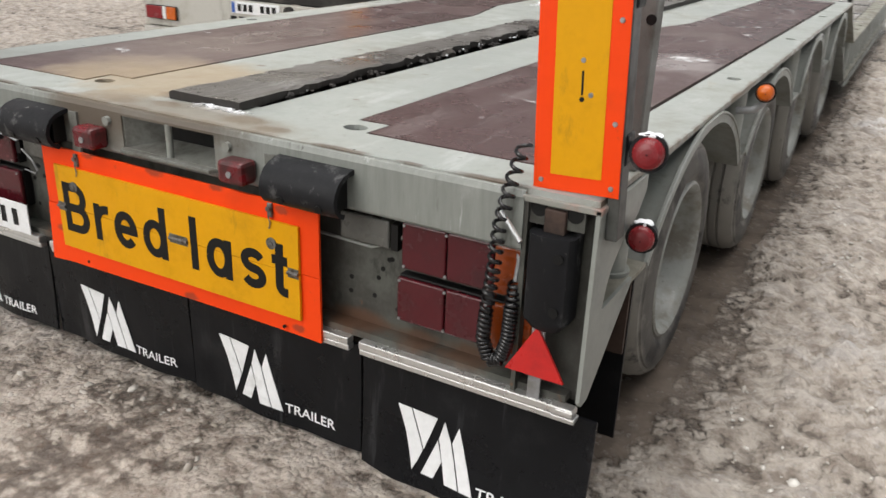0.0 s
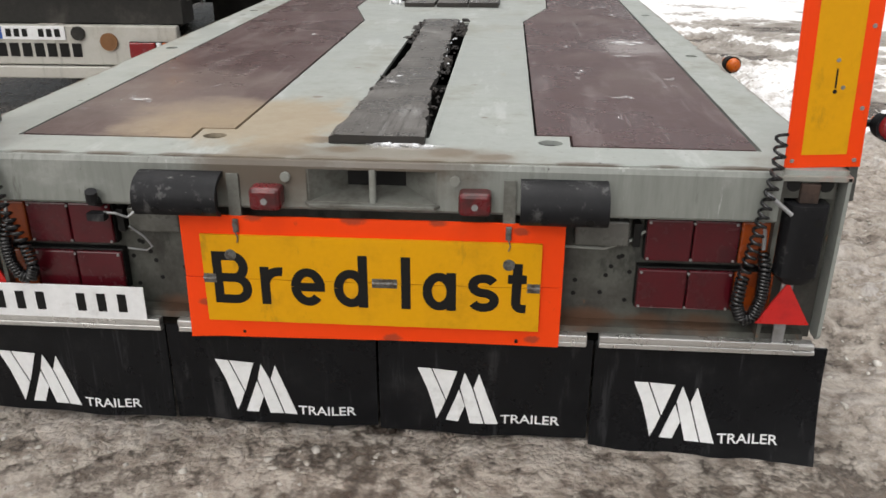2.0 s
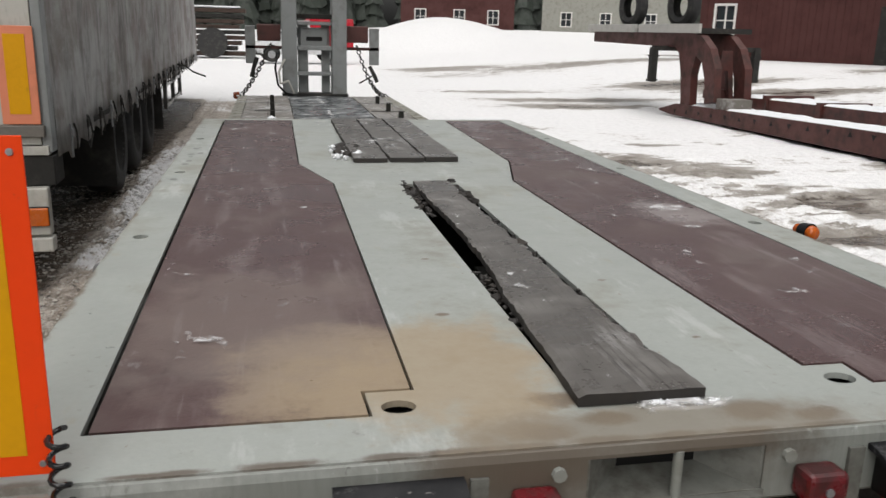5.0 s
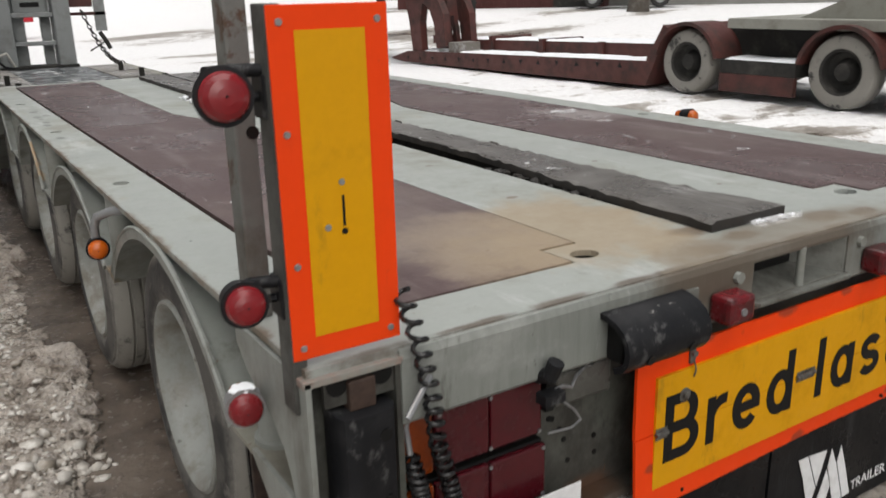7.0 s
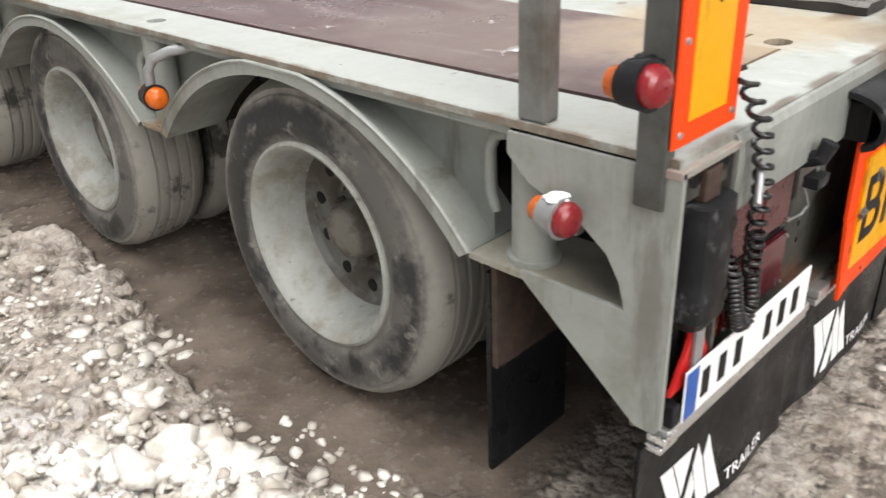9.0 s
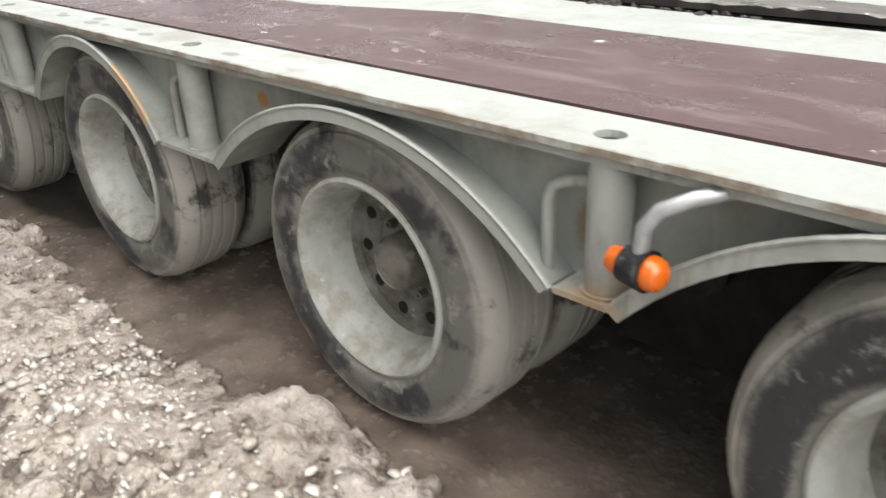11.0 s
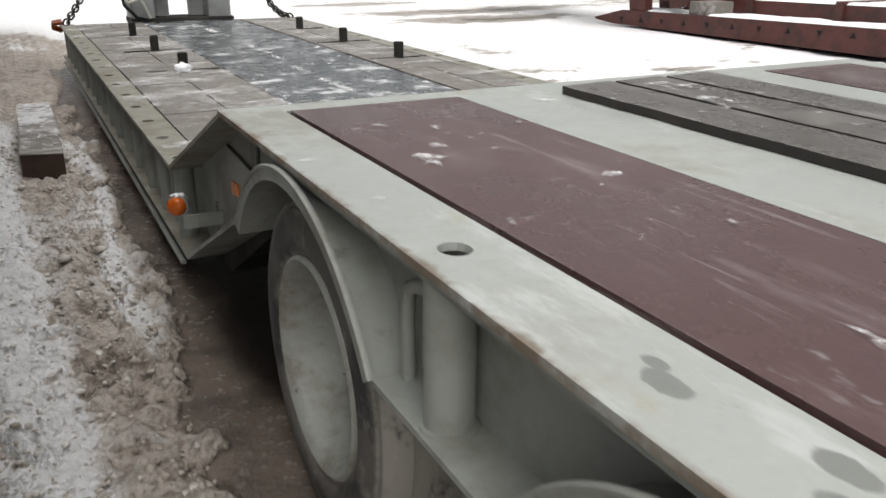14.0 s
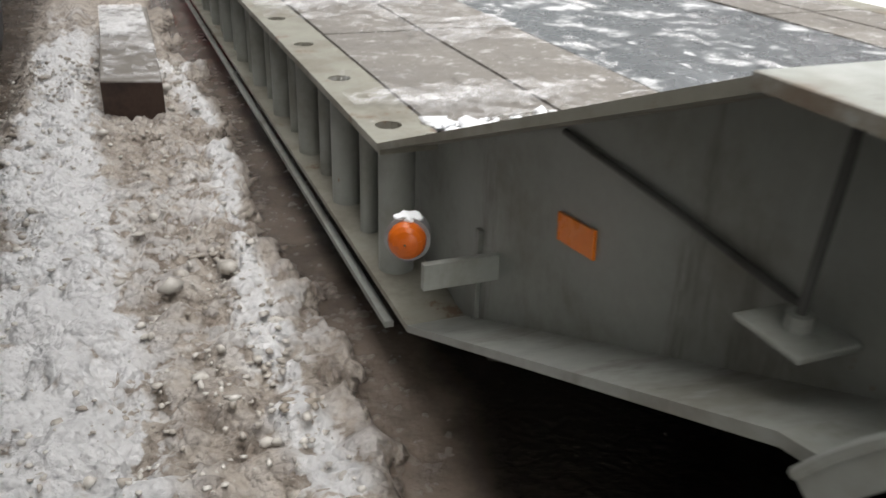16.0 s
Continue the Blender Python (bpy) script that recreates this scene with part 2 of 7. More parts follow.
blotches(REARPANEL, (0.20, 0.09, 0.035), 13.0, 0.63, 0.68, (1, 1, 0.45), 0.85, (1.0, 0.0, 3.0))
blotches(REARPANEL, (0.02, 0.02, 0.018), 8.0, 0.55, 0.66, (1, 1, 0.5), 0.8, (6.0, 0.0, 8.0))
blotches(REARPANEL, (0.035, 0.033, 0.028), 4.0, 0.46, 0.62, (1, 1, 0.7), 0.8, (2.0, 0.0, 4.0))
for rx in (-0.6, -0.35, 0.58, 0.64, 0.80, 0.95):
    stain(REARPANEL, (rx, 0.07, 0.395), 0.09, (0.11, 0.055, 0.03), 0.85, (0.8, 1, 2.2), 0.3)
# wet streaks; their pale sheen down the rubber is put into the colour
blotches(FLAP, (0.05, 0.05, 0.052), 9.0, 0.58, 0.72, (1.2, 1, 0.25), 0.6, (7.0, 0.0, 5.0))
blotches(FLAP, (0.035, 0.036, 0.039), 20.0, 0.56, 0.68, (1.6, 1, 0.09), 0.7, (3.0, 0.0, 2.0))
blotches(RUBBER, (0.11, 0.11, 0.11), 18.0, 0.56, 0.66, (1, 1, 0.6), 0.7, (0.0, 3.0, 1.0))
blotches(RUBBER, (0.30, 0.29, 0.28), 40.0, 0.66, 0.70, (0.6, 1, 1), 0.7, (4.0, 3.0, 6.0))
stain(BEAM, (-0.30, 0.0, 0.862), 0.20, (0.10, 0.078, 0.055), 0.9, (0.8, 1, 2.2), 0.3)
stain(BEAM, (0.10, 0.0, 0.872), 0.22, (0.085, 0.068, 0.05), 0.9, (0.7, 1, 4.0), 0.3)
blotches(BEAM, (0.06, 0.055, 0.045), 30.0, 0.64, 0.69, (1, 1, 0.5), 0.8, (5.0, 0.0, 3.0))
stain(BEAM, (-0.15, 0.0, 0.86), 0.40, (0.13, 0.105, 0.08), 0.75, (0.8, 1, 2.5))
PLYWOOD = surface("brown_film_faced_plywood", (0.105, 0.062, 0.060), (0.16, 0.125, 0.115), 0.32, 0, (0.48, 0.72), 1.6, 90, 0.25, 0.18,
                  (0.34, 0.27, 0.26), (0.69, 0.78), 3.5)
blotches(PLYWOOD, (0.50, 0.49, 0.49), 4.5, 0.62, 0.74, (1.8, 1, 1), 0.65, (1.5, 6.0, 0.0))
blotches(PLYWOOD, (0.30, 0.25, 0.245), 2.0, 0.52, 0.68, (5, 0.8, 1), 0.35, (4.0, 2.5, 0.0))
blotches(PLYWOOD, (0.055, 0.033, 0.033), 6.0, 0.60, 0.72, (4, 0.5, 1), 0.6, (7.0, 3.5, 0.0))
blotches(PLYWOOD, (0.30, 0.265, 0.26), 26.0, 0.60, 0.66, (1, 0.05, 1), 0.45, (2.0, 8.0, 0.0))
blotches(PLYWOOD, (0.36, 0.32, 0.31), 18.0, 0.64, 0.68, (0.3, 0.6, 1), 0.5, (5.0, 1.0, 0.0))
# fine pale specks: the glint of rain drops put into the colour
blotches(PLYWOOD, (0.34, 0.31, 0.305), 130.0, 0.655, 0.70, None, 0.6, (3.0, 9.0, 0.0))
stain(PLYWOOD, (0.95, 1.9, 0.89), 0.20, (0.42, 0.38, 0.37), 0.6, (1, 0.7, 1))
stain(PLYWOOD, (-0.62, 0.42, 0.89), 0.30, (0.42, 0.33, 0.22), 0.85, (1, 0.8, 1))
stain(PLYWOOD, (-0.80, 0.75, 0.89), 0.42, (0.24, 0.19, 0.17), 0.55, (1, 0.7, 1))
# paler tone and streaks carry the wet wood's reflection in the colour
PLANK = surface("wet_grey_plank", (0.12, 0.11, 0.10), (0.21, 0.20, 0.188), 0.33, 0, (0.45, 0.7), 4.0, 30, 0.4, 0.3, None, stretch=(4, 0.4, 1))
blotches(PLANK, (0.40, 0.39, 0.38), 6.0, 0.56, 0.70, (3, 0.45, 1), 0.55, (2.0, 4.0, 0.0))
blotches(PLANK, (0.045, 0.038, 0.033), 30.0, 0.56, 0.64, (3, 0.08, 1), 0.7, (7.0, 1.0, 0.0))
blotches(PLANK, (0.72, 0.73, 0.74), 14.0, 0.65, 0.69, None, 0.9, (3.0, 3.0, 0.0))
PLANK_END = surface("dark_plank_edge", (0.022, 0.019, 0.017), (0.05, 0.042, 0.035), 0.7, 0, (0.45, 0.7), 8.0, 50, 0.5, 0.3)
BEDWOOD = surface("worn_bed_planks", (0.195, 0.18, 0.16), (0.36, 0.35, 0.335), 0.55, 0, (0.54, 0.66), 3.4, 40, 0.4, 0.2, (0.13, 0.12, 0.11), (0.6, 0.7), 7.0)
BEDMAT = surface("wet_dark_bed_plate", (0.10, 0.11, 0.115), (0.58, 0.59, 0.60), 0.3, 0, (0.54, 0.66), 4.2, 30, 0.25, 0.15)
blotches(BEDWOOD, (0.11, 0.10, 0.088), 5.0, 0.54, 0.66, (3, 0.5, 1), 0.7, (2.0, 0.0, 0.0))
blotches(BEDWOOD, (0.50, 0.49, 0.48), 17.0, 0.58, 0.66, None, 0.9, (5.0, 1.0, 0.0))
blotches(BEDWOOD, (0.58, 0.58, 0.57), 70.0, 0.60, 0.67, None, 0.7, (1.0, 1.0, 0.0))
blotches(BEDWOOD, (0.07, 0.06, 0.05), 45.0, 0.63, 0.68, None, 0.7, (4.0, 6.0, 0.0))
blotches(BEDMAT, (0.74, 0.75, 0.76), 12.0, 0.59, 0.66, (1.5, 0.7, 1), 0.9, (3.0, 7.0, 0.0))
ORANGE = surface("fluorescent_orange_film", (1.0, 0.068, 0.004), (0.88, 0.07, 0.008), 0.5, 0, (0.55, 0.85), 5, 40, 0.03, 0.04, spec=0.2)
YELLOW = surface("retroreflective_yellow_film", (0.80, 0.385, 0.002), (0.62, 0.305, 0.004), 0.5, 0, (0.5, 0.8), 7, 60, 0.04, 0.06, spec=0.2)
for sm_x, sm_z, sm_r in ((-0.05, 0.725, 0.05), (0.19, 0.722, 0.035), (-0.33, 0.724, 0.04), (0.42, 0.70, 0.03), (0.05, 0.345, 0.04), (0.46, 0.36, 0.03), (-0.5, 0.45, 0.03)):
    stain(ORANGE, (sm_x, -0.012, sm_z), sm_r * 0.8, (0.30, 0.06, 0.03), 0.75, (0.8, 1, 1.6))
blotches(ORANGE, (0.50, 0.07, 0.02), 18.0, 0.64, 0.70, (1, 1, 0.6), 0.6, (3.0, 0.0, 0.0))
blotches(YELLOW, (0.42, 0.23, 0.015), 10.0, 0.58, 0.70, (1, 1, 0.4), 0.55, (5.0, 0.0, 2.0))
BLACK = surface("black_paint", (0.010, 0.010, 0.010), None, 0.5, spec=0.2)
WHITE = surface("white_print", (0.75, 0.76, 0.77), (0.45, 0.44, 0.42), 0.5, 0, (0.55, 0.8), 6)
REDBOX = surface("dirty_red_lens", (0.15, 0.010, 0.015), (0.05, 0.012, 0.012), 0.3, 0, (0.42, 0.66), 14, 90, 0.15, 0.2)
REDLENS = surface("red_lamp_lens", (0.082, 0.006, 0.011), (0.04, 0.005, 0.008), 0.22, 0, (0.4, 0.8), 8, 90, 0.1, 0.2)
REDBRIGHT = surface("bright_red_lens", (0.25, 0.012, 0.017), (0.15, 0.01, 0.014), 0.2, 0, (0.4, 0.8), 8, 90, 0.1, 0.15)
AMBER = surface("amber_lamp_lens", (0.60, 0.12, 0.008), (0.4, 0.08, 0.01), 0.25, 0, (0.45, 0.8), 8, 80, 0.1, 0.1)
ALU = surface("aluminium_rail", (0.66, 0.66, 0.65), (0.35, 0.34, 0.32), 0.32, 0.85, (0.55, 0.8), 5, 60, 0.08, 0.08)
ZINC = surface("galvanised_steel", (0.38, 0.39, 0.40), (0.25, 0.24, 0.23), 0.45, 0.6, (0.5, 0.75), 6, 50, 0.1, 0.1)
REDSTEEL = surface("rusty_red_paint", (0.085, 0.021, 0.016), (0.04, 0.022, 0.018), 0.6, 0, (0.42, 0.7), 3, 35, 0.25, 0.25, (0.20, 0.13, 0.11), (0.66, 0.76), 8)
STAKE = surface("weathered_stake_paint", (0.17, 0.175, 0.165), (0.10, 0.09, 0.075), 0.55, 0, (0.45, 0.68), 5, 40, 0.2, 0.2, (0.085, 0.045, 0.025), (0.58, 0.64), 6.0)
CAP = surface("rust_stained_cap_paint", (0.30, 0.30, 0.27), (0.36, 0.20, 0.16), 0.5, 0, (0.42, 0.62), 6, 50, 0.2, 0.15, (0.16, 0.07, 0.04), (0.60, 0.68), 12.0)
RUSTY = surface("rusty_brown_steel", (0.06, 0.035, 0.025), (0.03, 0.02, 0.016), 0.75, 0, (0.42, 0.68), 8, 60, 0.4, 0.3)
SNOW = surface("snow", (0.80, 0.82, 0.85), (0.62, 0.62, 0.62), 0.7, 0, (0.5, 0.8), 5, 70, 0.5, 0.06)


# ---- building helpers ----
class Mesh(object):
    """Collects simple solids in one bmesh."""

    def __init__(self):
        self.bm = bmesh.new()

    def box(self, a, b, bevel=0.0, turn=None):
        lo, hi = Vector(a), Vector(b)
        m = Matrix.Translation((lo + hi) / 2) @ (turn or Matrix()) @ Matrix.Diagonal((*(hi - lo), 1))
        made = bmesh.ops.create_cube(self.bm, size=1, matrix=m)
        if bevel:
            edges = list({e for v in made["verts"] for e in v.link_edges})
            bmesh.ops.bevel(self.bm, geom=edges, offset=bevel, segments=2, affect="EDGES", profile=0.5)
        return self

    def rod(self, a, b, r, r2=None, n=16, cap=True):
        a, b = Vector(a), Vector(b)
        d = b - a
        m = Matrix.Translation((a + b) / 2) @ d.to_track_quat("Z", "Y").to_matrix().to_4x4()
        bmesh.ops.create_cone(self.bm, cap_ends=cap, segments=n, radius1=r, radius2=r if r2 is None else r2, depth=d.length, matrix=m)
        return self

    def tube(self, points, r, n=8):
        """A round bar along a line of points."""
        pts = [Vector(p) for p in points]
        rings, up = [], Vector((0.13, 0.21, 0.97))
        for k, p in enumerate(pts):
            d = (pts[min(k + 1, len(pts) - 1)] - pts[max(k - 1, 0)]).normalized()
            u = d.cross(up)
            u = (u if u.length > 1e-3 else d.cross(Vector((1, 0, 0)))).normalized()
            up = u.cross(d)
            rings.append([self.bm.verts.new(p + r * (math.cos(t) * u + math.sin(t) * up)) for t in (2 * math.pi * j / n for j in range(n))])
        for a, b in zip(rings, rings[1:]):
            for j in range(n):
                self.bm.faces.new((a[j], a[(j + 1) % n], b[(j + 1) % n], b[j]))
        self.bm.faces.new(rings[0])
        self.bm.faces.new(list(reversed(rings[-1])))
        return self

    def prism(self, outline, axis, a, b, bevel=0.0):
        """An outline of pairs, drawn across the axis, made solid from a to b along it."""
        k = "xyz".index(axis)

        def place(p, h):
            q = list(p)
            q.insert(k, h)
            return q
        va = [self.bm.verts.new(place(p, a)) for p in outline]
        vb = [self.bm.verts.new(place(p, b)) for p in outline]
        faces = [self.bm.faces.new(va), self.bm.faces.new(list(reversed(vb)))]
        n = len(outline)
        for j in range(n):
            faces.append(self.bm.faces.new((va[j], vb[j], vb[(j + 1) % n], va[(j + 1) % n])))
        if bevel:
            edges = list({e for f in faces[:2] for e in f.edges})
            bmesh.ops.bevel(self.bm, geom=edges, offset=bevel, segments=2, affect="EDGES", profile=0.5)
        return self

    def strip(self, line, axis, a, b, thick):
        """A bent sheet: a line of pairs across the axis, with thickness, from a to b."""
        out = []
        for k, p in enumerate(line):
            d = Vector(line[min(k + 1, len(line) - 1)]) - Vector(line[max(k - 1, 0)])
            d.normalize()
            out.append((p[0] - d.y * thick, p[1] + d.x * thick))
        return self.prism(list(line) + out[::-1], axis, a, b)

    def spin(self, profile, steps=40):
        """A profile of (radius, x) turned about the x axis."""
        rings = [[self.bm.verts.new((x, r * math.cos(t), r * math.sin(t))) for r, x in profile] for t in (2 * math.pi * k / steps for k in range(steps))]
        for k in range(steps):
            a, b = rings[k], rings[(k + 1) % steps]
            for j in range(len(profile) - 1):
                self.bm.faces.new((a[j], a[j + 1], b[j + 1], b[j]))
        return self


def part(name, made, material, parent=None, label="", smooth=None, at=None):
    """Links what was collected as one mesh object, as a thing of its own or under its thing or part."""
    bm = made.bm if isinstance(made, Mesh) else made
    bmesh.ops.recalc_face_normals(bm, faces=bm.faces)
    me = bpy.data.meshes.new(name)
    bm.to_mesh(me)
    bm.free()
    me.materials.append(material)
    if smooth:
        for p in me.polygons:
            p.use_smooth = True
        me.set_sharp_from_angle(angle=radians(smooth))
    ob = new(name, me)
    if at is not None:
        ob.matrix_basis = at
    if parent is not None:
        ob.parent = parent
        ob.matrix_parent_inverse = parent.matrix_basis.inverted()
    if label:
        ob["label"] = label
    return ob


def thing(name, base, label, category, group=""):
    e = new(name)
    e.empty_display_size = 0.2
    e.matrix_basis = Matrix.Translation(base)
    return tagged(e, label, category, group)


def text_mesh(body, width, height, bold=0.012):
    """Flat letters, centred, facing -y, scaled to a width and a height."""
    cu = bpy.data.curves.new("lettering", "FONT")
    cu.body, cu.align_x, cu.align_y, cu.extrude, cu.offset, cu.resolution_u = body, "CENTER", "CENTER", 0.0, bold, 5
    tmp = bpy.data.objects.new("lettering", cu)
    scene.collection.objects.link(tmp)
    me = bpy.data.meshes.new_from_object(tmp.evaluated_get(bpy.context.evaluated_depsgraph_get()))
    bpy.data.objects.remove(tmp)
    co = np.array([v.co for v in me.vertices])
    lo, hi = co.min(0), co.max(0)
    bm = bmesh.new()
    bm.from_mesh(me)
    for v in bm.verts:
        x, y = (v.co.x - (lo[0] + hi[0]) / 2) * width / (hi[0] - lo[0]), (v.co.y - (lo[1] + hi[1]) / 2) * height / (hi[1] - lo[1])
        v.co = (x, 0, y)
    bpy.data.meshes.remove(me)
    return bm


def shifted(bm, offset):
    bmesh.ops.translate(bm, verts=bm.verts, vec=offset)
    return bm



def letters(name, bm, material, parent):
    """Cuts a line of writing into its letters, each a part of its own."""
    left = set(bm.verts)
    while left:
        todo, island = [left.pop()], []
        while todo:
            v = todo.pop()
            island.append(v)
            for e in v.link_edges:
                w = e.other_vert(v)
                if w in left:
                    left.discard(w)
                    todo.append(w)
        one, twin = bmesh.new(), {}
        for v in island:
            twin[v] = one.verts.new(v.co)
        for f in {f for v in island for f in v.link_faces}:
            one.faces.new([twin[v] for v in f.verts])
        part(name, one, material, parent)
    bm.free()


def again(ob, at, parent):
    """One more object on a mesh that is there already, with its parts."""
    twin = new(ob.name.split(".")[0], ob.data)
    twin.matrix_basis = at
    twin.parent, twin.matrix_parent_inverse = parent, parent.matrix_basis.inverted()
    if "label" in ob:
        twin["label"] = ob["label"]
    for child in list(ob.children):
        again(child, at @ ob.matrix_basis.inverted() @ child.matrix_basis, twin)
    return twin


# ---- ground: one sheet of slush, wet mud and snow ----
def lattice(ix, iy, seed):
    h = (ix * 374761393 + iy * 668265263 + seed * 974634541) & 0x7FFFFFFF
    h = ((h ^ (h >> 13)) * 1274126177) & 0x7FFFFFFF
    return ((h ^ (h >> 16)) & 0xFFFF) / 65535.0


def smooth_noise(x, y, seed):
    ix, iy = np.floor(x).astype(np.int64), np.floor(y).astype(np.int64)
    fx, fy = x - ix, y - iy
    fx, fy = fx * fx * (3 - 2 * fx), fy * fy * (3 - 2 * fy)
    a, b = lattice(ix, iy, seed), lattice(ix + 1, iy, seed)
    c, d = lattice(ix, iy + 1, seed), lattice(ix + 1, iy + 1, seed)
    return (a * (1 - fx) + b * fx) * (1 - fy) + (c * (1 - fx) + d * fx) * fy


def layered(x, y, scale, seed, octaves=4, gain=0.55):
    total, weight, amp = 0.0, 0.0, 1.0
    for k in range(octaves):
        total = total + amp * smooth_noise(x * scale * 2**k, y * scale * 2**k, seed + k)
        weight, amp = weight + amp, amp * gain
    return total / weight


def step(v, a, b):
    t = np.clip((v - a) / (b - a), 0, 1)
    return t * t * (3 - 2 * t)


def spaced(lo, hi, fine, far_lo, far_hi):
    inner = np.arange(lo, hi, fine)
    out, h, p = [], fine, inner[-1]
    while p < far_hi:
        h *= 1.12
        p += h
        out.append(p)
    low, h, p = [], fine, lo
    while p > far_lo:
        h *= 1.12
        p -= h
        low.append(p)
    return np.array(low[::-1] + list(inner) + out)


def cells(x, y, scale, seed):
    """Distance to the nearest of many scattered seeds: rounded clumps with creases between them."""
    gx, gy = x * scale, y * scale
    ix, iy = np.floor(gx).astype(np.int64), np.floor(gy).astype(np.int64)
    best = np.full(np.shape(gx), 9.0)
    for dx in (-1, 0, 1):
        for dy in (-1, 0, 1):
            px, py = ix + dx + lattice(ix + dx, iy + dy, seed), iy + dy + lattice(ix + dx, iy + dy, seed + 1)
            size = 0.6 + 0.8 * lattice(ix + dx, iy + dy, seed + 2)
            best = np.minimum(best, np.hypot(gx - px, gy - py) / size)
    return np.clip(1 - best, 0, 1)


GROUND = []


def ground_z(x, y):
    xs, ys, Z = GROUND[0]
    return Z[np.clip(np.searchsorted(ys, y), 0, len(ys) - 1), np.clip(np.searchsorted(xs, x), 0, len(xs) - 1)]


def ground_sheet():
    xs, ys = spaced(-3.2, 3.3, 0.0175, -400, 400), spaced(-1.5, 9.2, 0.0185, -300, 500)
    X, Y = np.meshgrid(xs, ys)
    near = step(-np.maximum(np.abs(X) - 9, np.abs(Y - 5) - 13), -4, 2)
    big, mid, lump = layered(X, Y, 0.45, 3), layered(X, Y, 2.1, 11, 4, 0.6), layered(X, Y, 9.0, 23, 4, 0.65)
    wx, wy = X + 0.09 * (layered(X, Y, 6.0, 51, 3) - 0.5), Y + 0.09 * (layered(X, Y, 6.0, 61, 3) - 0.5)
    clump = np.maximum(cells(wx, wy, 8.0, 31), 0.75 * cells(wx, wy, 19.0, 37))
    out = np.abs(X) - 1.275
    along = step(Y, 0.15, 0.8) * step(-Y, -14.0, -13.0)
    under = step(-out, -0.07, 0.10) * along
    rear_wide = step(-Y, -1.7, -0.8)
    edge = 0.04 * np.sin(3.1 * Y) + 0.16 * (mid - 0.5) + 0.26 * (lump - 0.5)
    wet = np.exp(-(np.maximum(out + edge - 0.05, 0) / (0.07 + 0.14 * rear_wide * (X < 0))) ** 4) * along * (0.4 + 0.6 * (X < 0))
    left = step(-X, 1.30, 1.42)
    # a bright bank of snow along the lane, a thin one at the rim of the wet strip
    bank = np.exp(-((X + 1.94 + 0.07 * np.sin(Y * 0.9) + 0.25 * (mid - 0.5)) / 0.13) ** 2) * step(Y, 3.8, 5.2) * step(-Y, -11.0, -9.0)
    rim = np.exp(-((X + 1.46 + 0.035 * np.sin(Y * 2.1) + 0.12 * (lump - 0.5)) / 0.045) ** 2) * step(Y, 5.6, 6.2) * step(-Y, -9.5, -8.5)
    heap = np.exp(-((np.minimum(X, -1.2) + 2.35) / 0.62) ** 4) * step(-Y, -2.2, -0.8) * step(Y + 1.2 * (mid - 0.5), -1.6, -0.7)
    yard = step(X, 1.45, 2.0)
    white = step(Y + 0.25 * (X - 2.5) + 4.0 * (big - 0.5) + 2.4 * (mid - 0.5), 7.2, 10.2) * yard
    open_yard = step(X, 1.9, 2.9) * step(Y, 2.2, 4.5)
    white = np.maximum(white, np.maximum(step(X + 0.8 * (mid - 0.5), 5.2, 6.6), step(Y - 5.0 * step(-X, 0.2, 1.4) + 2.0 * (mid - 0.5), 11.5, 14.0)))
    ragged = open_yard * step(-(Y + 0.35 * np.abs(X - 3.0)), -13.5, -9.5)
    torn = open_yard * (layered(X * 0.8, Y * 1.5, 1.0, 91, 5, 0.6) - 0.5) * step(-np.maximum(X - 9, Y - 14), -3.0, 0.0)
    behind = step(-Y, -0.1, 0.3)
    lee = step(-np.abs(X + 3.35), -1.30, -1.05) * step(-np.abs(Y - 11.5), -7.7, -7.2)
    # dark mask below the trailer's front half: its shade, put into the ground
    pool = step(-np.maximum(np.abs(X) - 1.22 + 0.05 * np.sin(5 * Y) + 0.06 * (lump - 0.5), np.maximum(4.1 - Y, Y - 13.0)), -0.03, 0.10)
    # 0 wet mud, 0.5 dirty slush, 1 clean snow
    snow = 0.39 - 0.27 * behind + 0.02 * left + 0.07 * step(X, 1.4, 1.7) * (1 - behind) - 0.03 * left * step(-np.abs(Y - 2.9), -1.6, -0.9) + 0.50 * bank + 0.26 * rim + 0.40 * heap + (0.74 - 0.30 * ragged) * white - 0.75 * under - 0.50 * wet - 0.6 * lee
    snow = snow + 0.34 * (mid - 0.5) * (1 - 0.6 * open_yard) + 0.34 * (big - 0.5) + 2.6 * torn
    # wet wheel tracks that bend over the yard
    for k, (c, w) in enumerate(((19.0, 0.5), (22.0, 0.8), (30.0, 1.6), (34.0, 0.8))):
        line = Y - c - 0.0045 * (X - 4) ** 2 - 0.25 * (X - 4) * (0.3 + 0.1 * k)
        snow = snow - 0.95 * np.exp(-(line / w) ** 2) * step(X, 1, 6)
    snow = snow - 1.1 * np.exp(-(((X - 6.5) / 2.6) ** 2 + ((Y - 17.3) / 0.9) ** 2))
    road = np.abs((X - 14.5) * 0.8 + (Y - 17.0) * 0.6 - 3.0 * np.sin((Y - X) * 0.02))
    snow = snow - 0.55 * np.exp(-(road / 2.2) ** 2) * step(X, 8, 12)
    snow = np.clip(snow, 0, 1.2)
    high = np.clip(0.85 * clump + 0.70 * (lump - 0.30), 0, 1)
    soft = step(snow, 0.18, 0.50) * (1 - 0.45 * behind * step(-np.abs(X), -1.9, -1.4)) * (1 - 0.55 * white)
